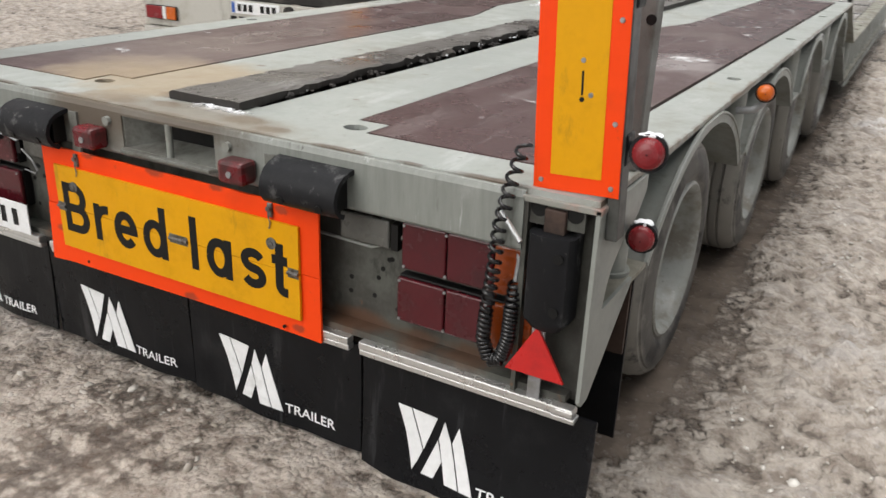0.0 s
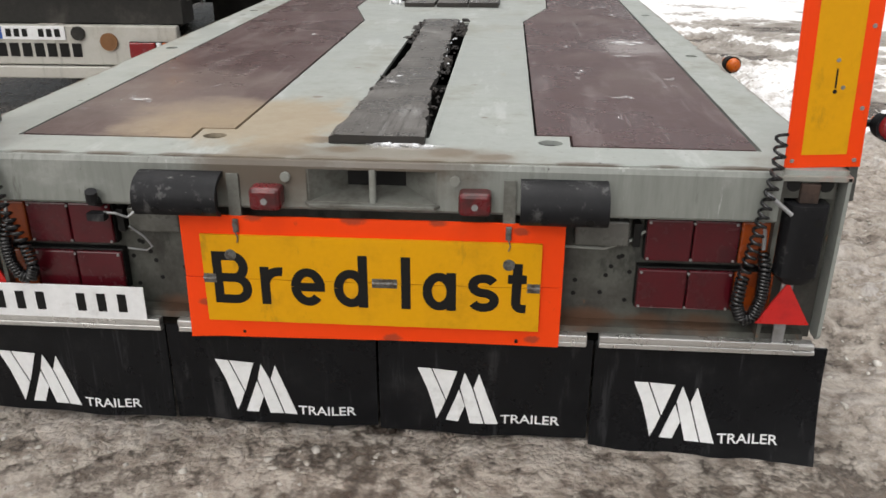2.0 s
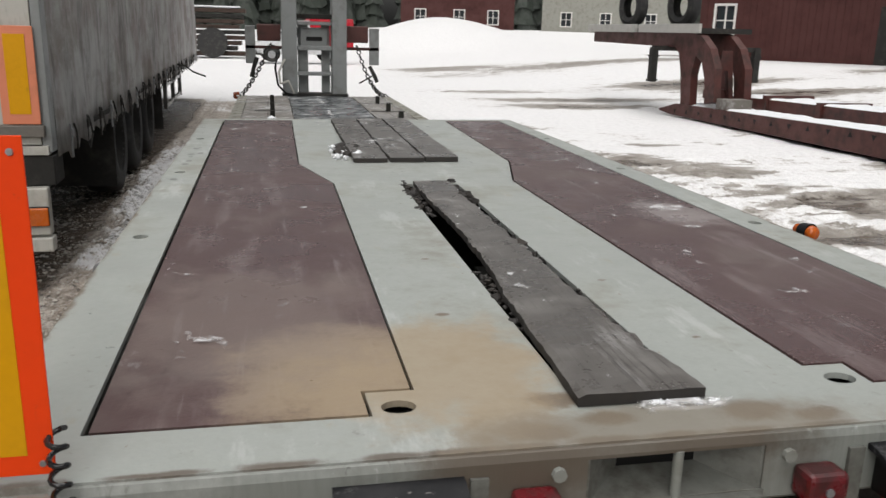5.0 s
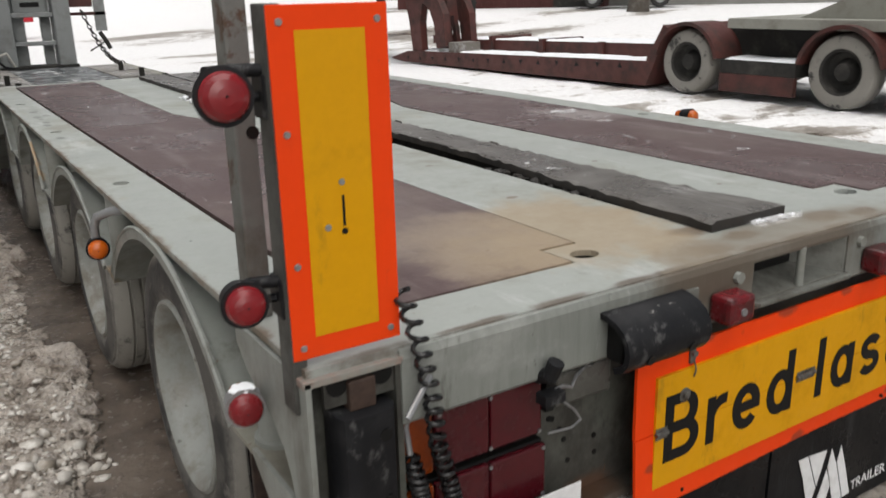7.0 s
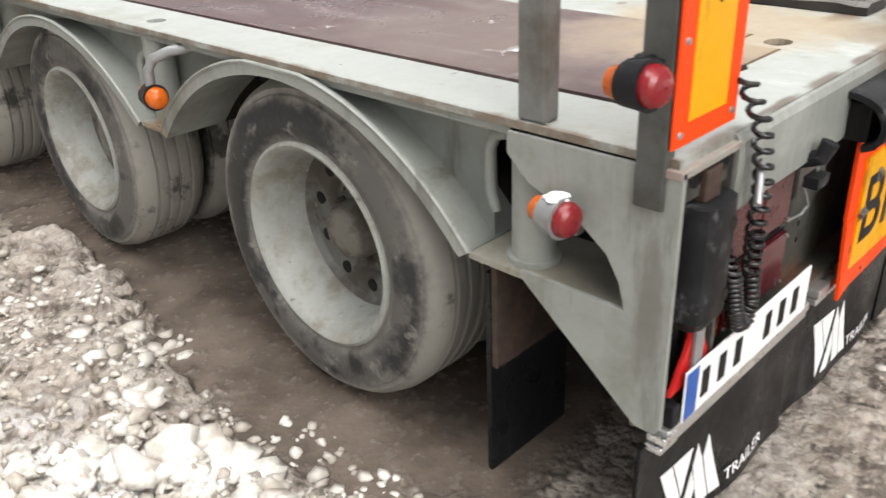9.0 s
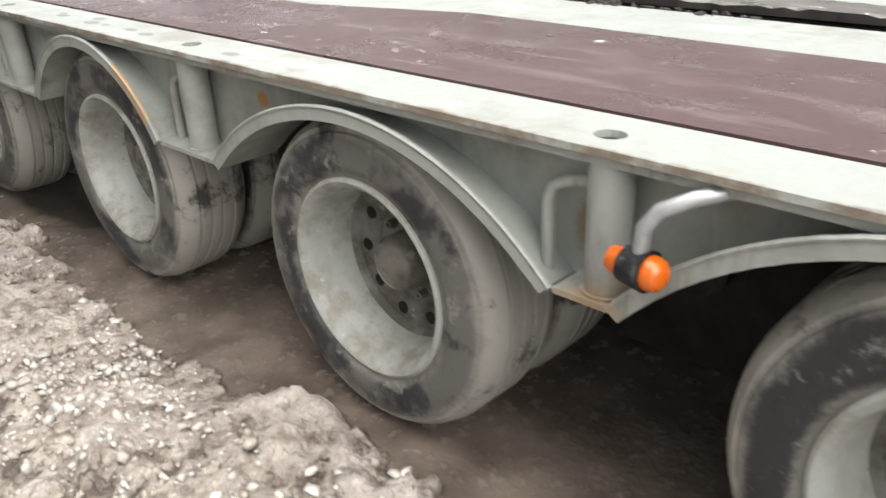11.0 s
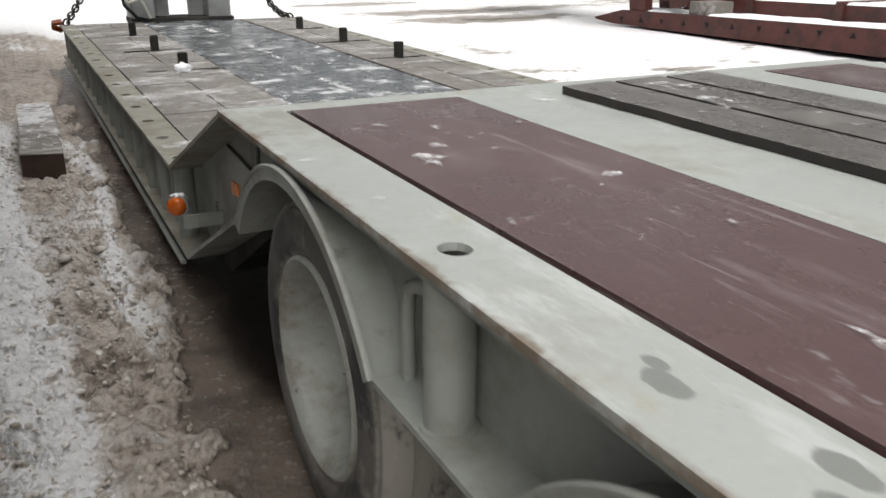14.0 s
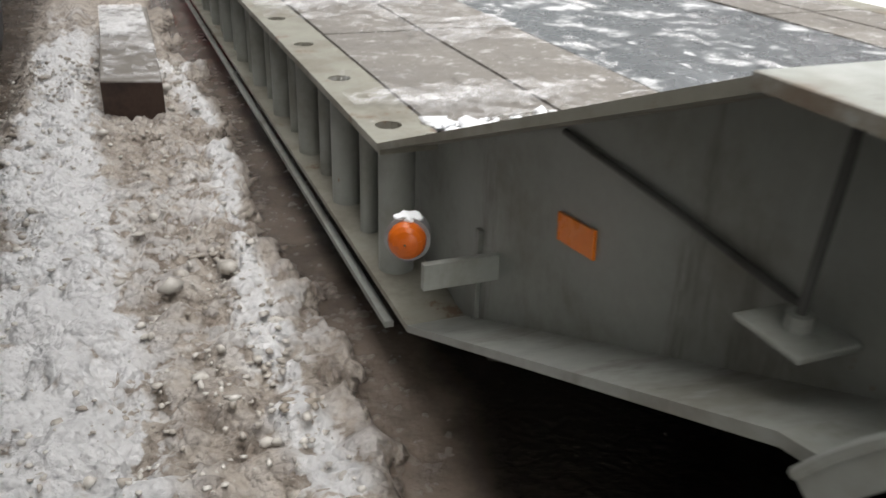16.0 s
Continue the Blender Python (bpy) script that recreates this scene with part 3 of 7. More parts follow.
    Z = -0.026 + near * (0.030 * (mid - 0.5) * (1 - np.maximum(under, 0.8 * wet)) + soft * 0.105 * (high - 0.25) + 0.008 * (lump - 0.5) * (1 - np.maximum(under, 0.8 * wet)))
    Z = Z + (0.030 * bank + 0.03 * heap + 0.012 * rim) * near
    Z = np.where(under > 0.3, np.minimum(Z, -0.006), Z)
    trodden = step(-np.abs(Y - 0.0), -0.45, -0.2) * step(-np.abs(X), -1.6, -1.38)
    Z = Z * (1 - trodden) + np.minimum(Z * 0.3 - 0.014, -0.012) * trodden
    # the yard rises a little towards the buildings, with a snow bank
    far = np.sqrt((X - 2) ** 2 + (Y - 4) ** 2)
    Z = Z + 0.75 * step(far, 15, 32) * step(X, 4, 16) + 2.2 * np.exp(-(((X - 10.5) / 6.5) ** 2 + ((Y - 58.0) / 5.0) ** 2)) + 1.2 * step(Y, 62, 84)
    GROUND.append((xs, ys, Z))
    ny, nx = X.shape
    co = np.stack([X, Y, Z], -1).reshape(-1, 3)
    ids = np.arange(nx * ny).reshape(ny, nx)
    quads = np.stack([ids[:-1, :-1], ids[:-1, 1:], ids[1:, 1:], ids[1:, :-1]], -1).reshape(-1, 4)
    me = bpy.data.meshes.new("ground")
    me.vertices.add(len(co))
    me.vertices.foreach_set("co", co.astype(np.float32).ravel())
    me.loops.add(quads.size)
    me.loops.foreach_set("vertex_index", quads.astype(np.int32).ravel())
    me.polygons.add(len(quads))
    me.polygons.foreach_set("loop_start", np.arange(0, quads.size, 4, dtype=np.int32))
    me.update(calc_edges=True)
    me.polygons.foreach_set("use_smooth", np.ones(len(quads), dtype=bool))
    cover = me.attributes.new("snow_cover", "FLOAT", "POINT")
    cover.data.foreach_set("value", snow.astype(np.float32).ravel())
    bare = me.attributes.new("ice", "FLOAT", "POINT")
    bare.data.foreach_set("value", np.maximum(np.maximum(open_yard, white), np.maximum(0.45 * step(X, 1.35, 1.6) * (1 - behind), np.maximum(0.5 * behind, 0.5 * step(Y, 9.5, 12.0)))).astype(np.float32).ravel())
    shade_layer = me.attributes.new("pool", "FLOAT", "POINT")
    shade_layer.data.foreach_set("value", pool.astype(np.float32).ravel())
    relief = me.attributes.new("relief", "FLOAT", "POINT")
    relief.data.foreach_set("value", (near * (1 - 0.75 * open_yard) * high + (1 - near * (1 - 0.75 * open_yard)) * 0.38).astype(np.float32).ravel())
    me.validate()
    m, nt, bsdf = node_set("slush_and_snow")
    at, rel, ice, shade_at = (nt.nodes.new("ShaderNodeAttribute") for k in range(4))
    at.attribute_name, rel.attribute_name, ice.attribute_name, shade_at.attribute_name = "snow_cover", "relief", "ice", "pool"
    fine, speck, patch = noise_node(nt, 24, 7, 0.7), noise_node(nt, 90, 4, 0.7), noise_node(nt, 1.7, 6, 0.62, (0.6, 1.25, 1), (2.0, 7.0, 0.0))

    def about(value, middle, gain):
        return math_node(nt, "MULTIPLY", math_node(nt, "SUBTRACT", value, middle), gain)
    geo = nt.nodes.new("ShaderNodeNewGeometry")
    wob = nt.nodes.new("ShaderNodeTexNoise")
    wob.inputs["Scale"].default_value, wob.inputs["Detail"].default_value = 16.0, 5.0
    warp = nt.nodes.new("ShaderNodeVectorMath")
    warp.operation = "MULTIPLY_ADD"
    warp.inputs[1].default_value = (0.010, 0.010, 0.010)
    nt.links.new(geo.outputs["Position"], wob.inputs["Vector"])
    nt.links.new(wob.outputs["Color"], warp.inputs[0])
    nt.links.new(geo.outputs["Position"], warp.inputs[2])
    crumbs = []
    for scale in (20.0, 52.0):
        vor = nt.nodes.new("ShaderNodeTexVoronoi")
        vor.inputs["Scale"].default_value = scale
        nt.links.new(warp.outputs[0], vor.inputs["Vector"])
        crumbs.append(math_node(nt, "SUBTRACT", 0.5, vor.outputs["Distance"]))
    crumb = math_node(nt, "ADD", crumbs[0], math_node(nt, "MULTIPLY", crumbs[1], 0.55))
    crumbly = math_node(nt, "MULTIPLY", ramp(nt, ice.outputs["Fac"], 0.0, 1.0, 1.0, 0.28), ramp(nt, at.outputs["Fac"], -0.05, 0.26, 0.30, 1.0))
    # relief darkens creases and pales clump tops, shading put into the colour
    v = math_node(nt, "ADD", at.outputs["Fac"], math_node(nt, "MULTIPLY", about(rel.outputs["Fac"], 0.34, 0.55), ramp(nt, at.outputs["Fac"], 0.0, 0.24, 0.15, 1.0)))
    shred = noise_node(nt, 3.4, 6, 0.6, (0.75, 1.7, 1), (11.0, 3.0, 0.0))
    v = math_node(nt, "ADD", math_node(nt, "ADD", v, math_node(nt, "MULTIPLY", about(patch, 0.5, 0.75), ramp(nt, at.outputs["Fac"], 0.0, 0.2, 0.3, 1.0))), 0.06)
    v = math_node(nt, "ADD", v, math_node(nt, "MULTIPLY", about(shred, 0.5, 1.3), ice.outputs["Fac"]))
    # crumbs do the same at small scale: crevice shade goes into the colour
    for value, middle, gain in ((fine, 0.5, 1.0), (speck, 0.5, 0.22), (crumb, 0.0, 0.75)):
        v = math_node(nt, "ADD", v, math_node(nt, "MULTIPLY", about(value, middle, gain), crumbly))
    # the shade mask keeps pale slush out and blackens the mud
    v = math_node(nt, "SUBTRACT", v, math_node(nt, "MULTIPLY", shade_at.outputs["Fac"], 0.5))
    # mud, slush and snow colours also carry the shade of the creases
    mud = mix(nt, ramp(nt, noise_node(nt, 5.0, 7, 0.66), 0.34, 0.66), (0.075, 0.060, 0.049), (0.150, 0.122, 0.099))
    mud = mix(nt, shade_at.outputs["Fac"], mud, (0.022, 0.018, 0.015))
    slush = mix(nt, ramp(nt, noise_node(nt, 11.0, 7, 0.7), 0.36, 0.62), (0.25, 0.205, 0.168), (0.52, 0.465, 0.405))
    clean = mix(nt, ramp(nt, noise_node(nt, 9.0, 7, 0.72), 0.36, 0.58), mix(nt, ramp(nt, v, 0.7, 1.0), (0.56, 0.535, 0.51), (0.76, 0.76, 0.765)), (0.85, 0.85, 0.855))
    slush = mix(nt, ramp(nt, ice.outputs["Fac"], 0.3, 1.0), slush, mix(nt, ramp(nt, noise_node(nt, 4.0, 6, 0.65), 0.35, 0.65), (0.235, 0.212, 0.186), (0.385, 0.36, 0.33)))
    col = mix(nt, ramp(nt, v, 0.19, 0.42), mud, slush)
    grit = noise_node(nt, 60.0, 5, 0.75, None, (4.0, 9.0, 0.0))
    col = mix(nt, ramp(nt, grit, 0.64, 0.70, 0.0, 0.5), col, (0.09, 0.07, 0.054))
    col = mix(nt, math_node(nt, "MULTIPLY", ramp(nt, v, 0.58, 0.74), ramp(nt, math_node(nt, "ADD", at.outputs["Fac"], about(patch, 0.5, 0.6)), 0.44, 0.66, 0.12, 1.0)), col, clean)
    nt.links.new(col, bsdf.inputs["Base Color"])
    nt.links.new(ramp(nt, v, 0.05, 0.55, 0.23, 0.62), bsdf.inputs["Roughness"])
    rough = math_node(nt, "ADD", math_node(nt, "MULTIPLY", fine, ramp(nt, v, 0.1, 0.5, 0.25, 1.0)), math_node(nt, "ADD", math_node(nt, "MULTIPLY", speck, 0.20), math_node(nt, "MULTIPLY", crumb, ramp(nt, v, 0.1, 0.5, 0.2, 0.8))))
    bump(nt, bsdf, math_node(nt, "MULTIPLY", rough, math_node(nt, "MULTIPLY", ramp(nt, at.outputs["Fac"], 0.0, 0.24, 0.22, 1.0), ramp(nt, ice.outputs["Fac"], 0.0, 1.0, 1.0, 0.35))), 1.0, 0.034)
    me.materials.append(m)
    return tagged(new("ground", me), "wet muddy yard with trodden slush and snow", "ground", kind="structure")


ground_sheet()

# ---- the grey low loader ----
H, HW = 0.89, 1.275
AXLES = (1.003, 2.36, 3.65, 5.0)
ARCHES = ((0.44, 1.645, 0.884), (1.765, 2.925, 0.845), (3.22, 4.125, 0.862), (4.555, 5.515, 0.866))  # from, to, crown
loader = thing("low_loader_trailer", (0, 2.8, 0), "grey-green steel low loader trailer with brown deck panels", "trailer")
PANELS = {-1: [(-1.092, 0.18), (-0.556, 0.18), (-0.56, 0.29), (-0.456, 0.29), (-0.445, 2.70), (-0.592, 3.31), (-0.575, 5.55), (-1.112, 5.55)],
          1: [(1.095, 0.18), (0.556, 0.18), (0.56, 0.29), (0.456, 0.29), (0.46, 2.72), (0.618, 3.35), (0.685, 5.55), (1.16, 5.55)]}


def ngon_with_holes(outer, holes, z0, z1):
    """A plate with openings cut right through it."""
    bm = bmesh.new()
    edges, rims = [], []
    for loop in [outer, *holes]:
        vs = [bm.verts.new((x, y, z1)) for x, y in loop]
        es = [bm.edges.new((vs[k], vs[(k + 1) % len(vs)])) for k in range(len(vs))]
        edges += es
    bmesh.ops.triangle_fill(bm, use_beauty=True, use_dissolve=False, edges=edges)
    bmesh.ops.recalc_face_normals(bm, faces=bm.faces)
    for f in bm.faces:
        if f.normal.z < 0:
            f.normal_flip()
    ret = bmesh.ops.extrude_face_region(bm, geom=list(bm.faces))
    bmesh.ops.translate(bm, verts=[g for g in ret["geom"] if isinstance(g, bmesh.types.BMVert)], vec=(0, 0, z0 - z1))
    return bm


def ring(cx, cy, rx, ry=None, n=14):
    return [(cx + rx * math.cos(2 * math.pi * k / n), cy + (ry or rx) * math.sin(2 * math.pi * k / n)) for k in range(n)]


def deck():
    gap = 0.006
    panels = [PANELS[-1], PANELS[1]]
    slot = [(-0.133, 0.24), (0.142, 0.24), (0.157, 2.66), (-0.122, 2.66)]
    holes = [slot, *[ring(sx * 0.50, 0.215, 0.036, 0.030) for sx in (-1, 1)]]
    holes += [ring(sx * 1.2, y, 0.027, 0.031) for sx in (-1, 1) for y in (1.70, 3.07, 4.39)]
    holes += [[(x, y) for x, y in p] for p in panels]
    part("deck_plate", ngon_with_holes([(-HW, 0.012), (HW, 0.012), (HW, 5.65), (-HW, 5.65)], holes, H - 0.014, H), STEEL, loader,
         "light grey-green painted steel deck with mud stains")
    for sx in (-1, 1):
        m = Mesh()
        cx, cy = sx * 0.8, 2.9
        inner = [(sx * (abs(x) + (0.008 if abs(x) < 1 else -0.014)), y + (gap if y < 1 else -gap)) for x, y in PANELS[sx]]
        m.prism(inner, "z", H - 0.03, H + 0.002)
        part("deck_panel", m, PLYWOOD, loader, "dark brown film-faced plywood panel with snow specks" if sx > 0 else "dark brown plywood panel with a sandy mud stain")
    # last box: dark floor added under the slot in place of its shade
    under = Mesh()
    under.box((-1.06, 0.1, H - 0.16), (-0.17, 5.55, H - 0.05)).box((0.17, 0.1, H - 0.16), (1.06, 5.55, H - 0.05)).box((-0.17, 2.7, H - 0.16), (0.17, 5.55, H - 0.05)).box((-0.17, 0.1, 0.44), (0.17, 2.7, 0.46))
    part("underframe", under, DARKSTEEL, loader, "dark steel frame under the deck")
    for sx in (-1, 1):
        # beams, frames, hangers and cross pieces added to block light below the deck
        part("frame_beam", Mesh().box((min(sx * 0.42, sx * 0.56), 0.25, 0.47), (max(sx * 0.42, sx * 0.56), 5.6, H - 0.161)), DARKSTEEL, loader, "dark beam added unseen under the deck to block light")
        part("bogie_frame", Mesh().prism([(0.22, H - 0.161), (5.60, H - 0.161), (5.60, 0.20), (5.3, 0.12), (0.5, 0.12), (0.22, 0.45)], "x", sx * 0.648, sx * 0.662), DARKSTEEL, loader, "dark frame added behind the tyres to block light")
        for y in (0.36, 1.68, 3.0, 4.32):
            part("axle_hanger", Mesh().prism([(y - 0.22, H - 0.161), (y + 0.22, H - 0.161), (y + 0.12, 0.13), (y - 0.16, 0.13)], "x", sx * 0.565, sx * 0.645), DARKSTEEL, loader, "dark block added between the axles to stop light")
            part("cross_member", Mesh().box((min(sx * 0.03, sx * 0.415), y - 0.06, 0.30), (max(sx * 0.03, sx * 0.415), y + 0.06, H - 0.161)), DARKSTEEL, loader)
        part("deck_edge", Mesh().box((min(sx * 1.215, sx * 1.262), 0.35, H - 0.034), (max(sx * 1.215, sx * 1.262), 5.2, H - 0.0155)), SIDE, loader)


deck()


def rear():
    # the beam, with a towing pocket through its middle
    m = Mesh()
    z0, z1 = 0.742, H - 0.001
    prof = [(0.10, z0), (0.006, z0), (0.0, z0 + 0.008), (0.0, z1 - 0.02), (0.006, z1 - 0.006), (0.02, z1), (0.10, z1)]
    for a, b in ((-1.105, -0.178), (0.186, 1.105)):
        m.prism(prof, "x", a, b)
    m.prism([(0.10, 0.862), (0.0, 0.862), (0.0, z1 - 0.02), (0.006, z1 - 0.006), (0.02, z1), (0.10, z1)], "x", -0.178, 0.186)
    m.prism([(0.10, z0), (0.004, z0), (0.0, z0 + 0.006), (0.0, 0.768), (0.10, 0.768)], "x", -0.178, 0.186)
    part("rear_beam", m, BEAM, loader, "grey-green rear beam with scratches")
    pocket = Mesh()
    pocket.prism([(-0.178, 0.004), (-0.172, 0.004), (-0.075, 0.098), (-0.083, 0.098)], "z", 0.768, 0.862)
    pocket.prism([(0.186, 0.004), (0.180, 0.004), (0.085, 0.098), (0.093, 0.098)], "z", 0.768, 0.862)
    pocket.prism([(0.004, 0.768), (0.098, 0.790), (0.098, 0.786), (0.004, 0.764)], "x", -0.176, 0.184)
    part("towing_pocket", pocket, POCKET, loader, "funnel-shaped grey towing pocket in the beam")
    # black sheet in place of the shade at the funnel's open end
    part("pocket_back", Mesh().box((-0.08, 0.094, 0.768), (0.09, 0.0975, 0.862)), BLACK, loader)
    part("pocket_rib", Mesh().rod((0.006, 0.006, 0.765), (0.006, 0.006, 0.864), 0.010, n=12), SIDE, loader, smooth=40)
    part("pocket_lip", Mesh().prism([(-0.185, 0.0), (-0.17, -0.022), (0.178, -0.022), (0.193, 0.0)], "z", 0.757, 0.768, 0.002), POCKET, loader)
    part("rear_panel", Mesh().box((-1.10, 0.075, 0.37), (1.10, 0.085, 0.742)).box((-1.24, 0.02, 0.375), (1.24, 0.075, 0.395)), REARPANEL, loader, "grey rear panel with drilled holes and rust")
    for sx in (-1, 1):
        for x, z in ((0.235, 0.84),):
            part("bolt_head", Mesh().rod((sx * x, 0.0, z), (sx * x, -0.012, z), 0.014, n=8), SIDE, loader)


rear()


def sides():
    for sx in (-1, 1):
        lo, hi = (sx * HW, sx * (HW - 0.19)) if sx < 0 else (sx * (HW - 0.19), sx * HW)
        feet = []
        for a, b, crown in ARCHES:
            n = 26
            c, h, wide = (a + b) / 2, crown - 0.60, 0.036
            half = (b - a) / 2
            R = (half * half + h * h) / (2 * h)
            top = math.asin(half / R)

            def arc(r):
                return [(c + r * math.sin(-top + 2 * top * j / n), max(0.580, min(crown - R + r * math.cos(-top + 2 * top * j / n), H - 0.018))) for j in range(n + 1)]
            line = arc(R - wide)
            m = Mesh().strip(line, "x", lo, hi, 0.006)
            e = sx * HW
            lip = Mesh().prism(line + arc(R)[::-1], "x", e - 0.003 * sx, e + 0.006 * sx)
            bead = Mesh().tube([(e + 0.004 * sx, y, z) for y, z in arc(R - 0.004)], 0.006, 6)
            feet += [line[0][0], line[-1][0]]
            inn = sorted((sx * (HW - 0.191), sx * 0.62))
            # inner half of each arch, near-black where the outer half is paint grey
            part("arch_liner", Mesh().strip(line, "x", inn[0], inn[1], 0.006), LINER_DARK, loader, smooth=40)
            f = part("wheel_arch", m, SIDE, loader, "grey steel wheel arch with rust streaks", smooth=40)
            part("arch_lip", lip, SIDE, f)
            part("arch_bead", bead, SIDE, f, smooth=60)
            part("arch_web", Mesh().prism([(y, z + 0.004) for y, z in line] + [(line[-1][0], H - 0.016), (line[0][0], H - 0.016)], "x", sx * 1.164, sx * 1.171), SIDE, f)
        posts = ((1.645, 1.765, 1.66), (2.925, 3.22, 3.035), (4.125, 4.555, 4.345))
        for k, (a, b, y) in enumerate(posts):
            part("ledge", Mesh().box((lo, a, 0.588), (hi, b, 0.600)), SIDE, loader)
            x = sx * (HW - 0.055)
            part("post_tube", Mesh().rod((x, y + 0.02, 0.60), (x, y + 0.02, H - 0.03), 0.042, n=20).rod((x, y + 0.02, 0.598), (x, y + 0.02, 0.606), 0.05, n=20), SIDE, loader, smooth=40)
            hy, hx = y + (0.16, 0.16, 0.19)[k], x - 0.006 * sx
            part("lashing_hook", Mesh().tube([(hx, hy, 0.60), (hx, hy, 0.745), (hx, hy - 0.012, 0.778), (hx, hy - 0.045, 0.793), (hx - 0.02 * sx, hy - 0.10, 0.795)], 0.0135, 10), SIDE, loader, "bent steel lashing hook", smooth=60)
            part("post_web", Mesh().box((sx * 1.1675 - 0.0035, feet[2 * k + 1], 0.585), (sx * 1.1675 + 0.0035, feet[2 * k + 2], H - 0.016)), SIDE, loader)
        part("side_web", Mesh().box((sx * 1.075 - 0.004, 0.15, 0.865), (sx * 1.085 + 0.004, 5.6, H - 0.03)), SIDE, loader)


sides()


def make_wheel():
    """A tyre on a dished rim whose dish faces -x."""
    tyre = Mesh()
    prof = [(0.232, 0.02), (0.245, 0.004), (0.262, 0.001), (0.268, -0.004), (0.30, -0.012), (0.345, -0.006), (0.372, -0.002), (0.376, 0.004), (0.388, 0.006), (0.405, 0.022), (0.412, 0.044)]
    for gx in (0.050, 0.085, 0.120, 0.155):
        prof += [(0.4145, gx), (0.405, gx + 0.003), (0.405, gx + 0.009), (0.4145, gx + 0.012)]
    prof += [(0.412, 0.178), (0.405, 0.195), (0.385, 0.215), (0.34, 0.224), (0.30, 0.23), (0.245, 0.215), (0.232, 0.2)]
    tyre.spin([(r * 1.045 if r < 0.28 else r, x * 1.18 if x > 0.02 else x) for r, x in prof], 56)
    rim = Mesh()
    rim.spin([(r * 1.045, x) for r, x in [(0.232, 0.22), (0.205, 0.21), (0.205, 0.118), (0.2085, 0.112), (0.2085, 0.070), (0.221, 0.050), (0.223, 0.020), (0.233, 0.0), (0.244, -0.008), (0.252, -0.004), (0.254, 0.004), (0.246, 0.012)]], 48)
    disc = Mesh().spin([(r * 1.045, x) for r, x in [(0.2055, 0.140), (0.198, 0.150), (0.190, 0.158), (0.148, 0.160), (0.138, 0.166), (0.128, 0.182), (0.0, 0.186)]], 48)
    return tyre, rim, disc


def wheels():
    base = Matrix.Translation((-1.245, AXLES[0], 0.417)) @ Matrix.Diagonal((1, 1.035, 1.035, 1))
    tyre, rim, disc = make_wheel()
    w = part("wheel", rim, RIM, loader, "grey steel rim splashed with mud", smooth=35, at=base)
    part("rim_disc", disc, DISC, w, "muddy rim disc", smooth=35, at=base)
    part("tyre", tyre, TYRE, w, "worn black tyre with dried mud", smooth=30, at=base)
    hub = Mesh().spin([(0.078, 0.185), (0.076, 0.125), (0.070, 0.112), (0.068, 0.098), (0.062, 0.090), (0.058, 0.0885), (0.056, 0.091), (0.040, 0.088), (0.018, 0.082), (0.0, 0.081)], 32)
    part("hub", hub, HUB, w, "dull brown hub cap", smooth=35, at=base)
    nut, vent = None, None
    for k in range(10):
        spin = base @ Matrix.Rotation(2 * math.pi * k / 10 + 0.2, 4, "X")
        if nut is None:
            nut = part("wheel_nut", Mesh().rod((0.186, 0.104, 0.018), (0.158, 0.104, 0.018), 0.0135, 0.012, n=6).rod((0.158, 0.104, 0.018), (0.148, 0.104, 0.018), 0.006, n=8), HUB, w, at=spin)
            vent = part("vent_hole", Mesh().rod((0.165, 0.168, 0.0), (0.1575, 0.168, 0.0), 0.0175, n=16), BLACK, w, at=spin)
        else:
            again(nut, spin, w)
            again(vent, spin, w)
    turn = Matrix.Rotation(math.pi, 4, "Z")
    for k, y in enumerate(AXLES):
        for sx in (-1, 1):
            if k == 0 and sx == -1:
                continue
            at = Matrix.Translation((sx * 1.24, y, 0.40)) @ (turn if sx > 0 else Matrix()) @ Matrix.Rotation(0.7 * k + 0.3, 4, "X")
            again(w, at, loader)
        for sx in (-1, 1):
            inner = Matrix.Translation((sx * (1.24 - 0.292), y, 0.40)) @ (turn if sx > 0 else Matrix())
            t2 = new("tyre", [c for c in w.children if c.name.startswith("tyre")][0].data)
            t2.matrix_basis = inner
            t2.parent, t2.matrix_parent_inverse = loader, loader.matrix_basis.inverted()
        part("axle", Mesh().rod((-0.95, y, 0.40), (0.95, y, 0.40), 0.07), DARKSTEEL, loader)


wheels()
tank = part("brake_chamber", Mesh().rod((-0.78, 1.73, 0.47), (-0.60, 1.73, 0.47), 0.085, n=28).rod((-0.69, 1.73, 0.47), (-0.67, 1.73, 0.47), 0.094, n=28), RUBBER, loader, "black round brake chamber behind the wheel", smooth=40)
part("white_tag", Mesh().prism([(1.70, 0.490), (1.755, 0.478), (1.765, 0.425), (1.725, 0.432)], "x", -0.784, -0.7805), WHITE, tank, "torn white tag")


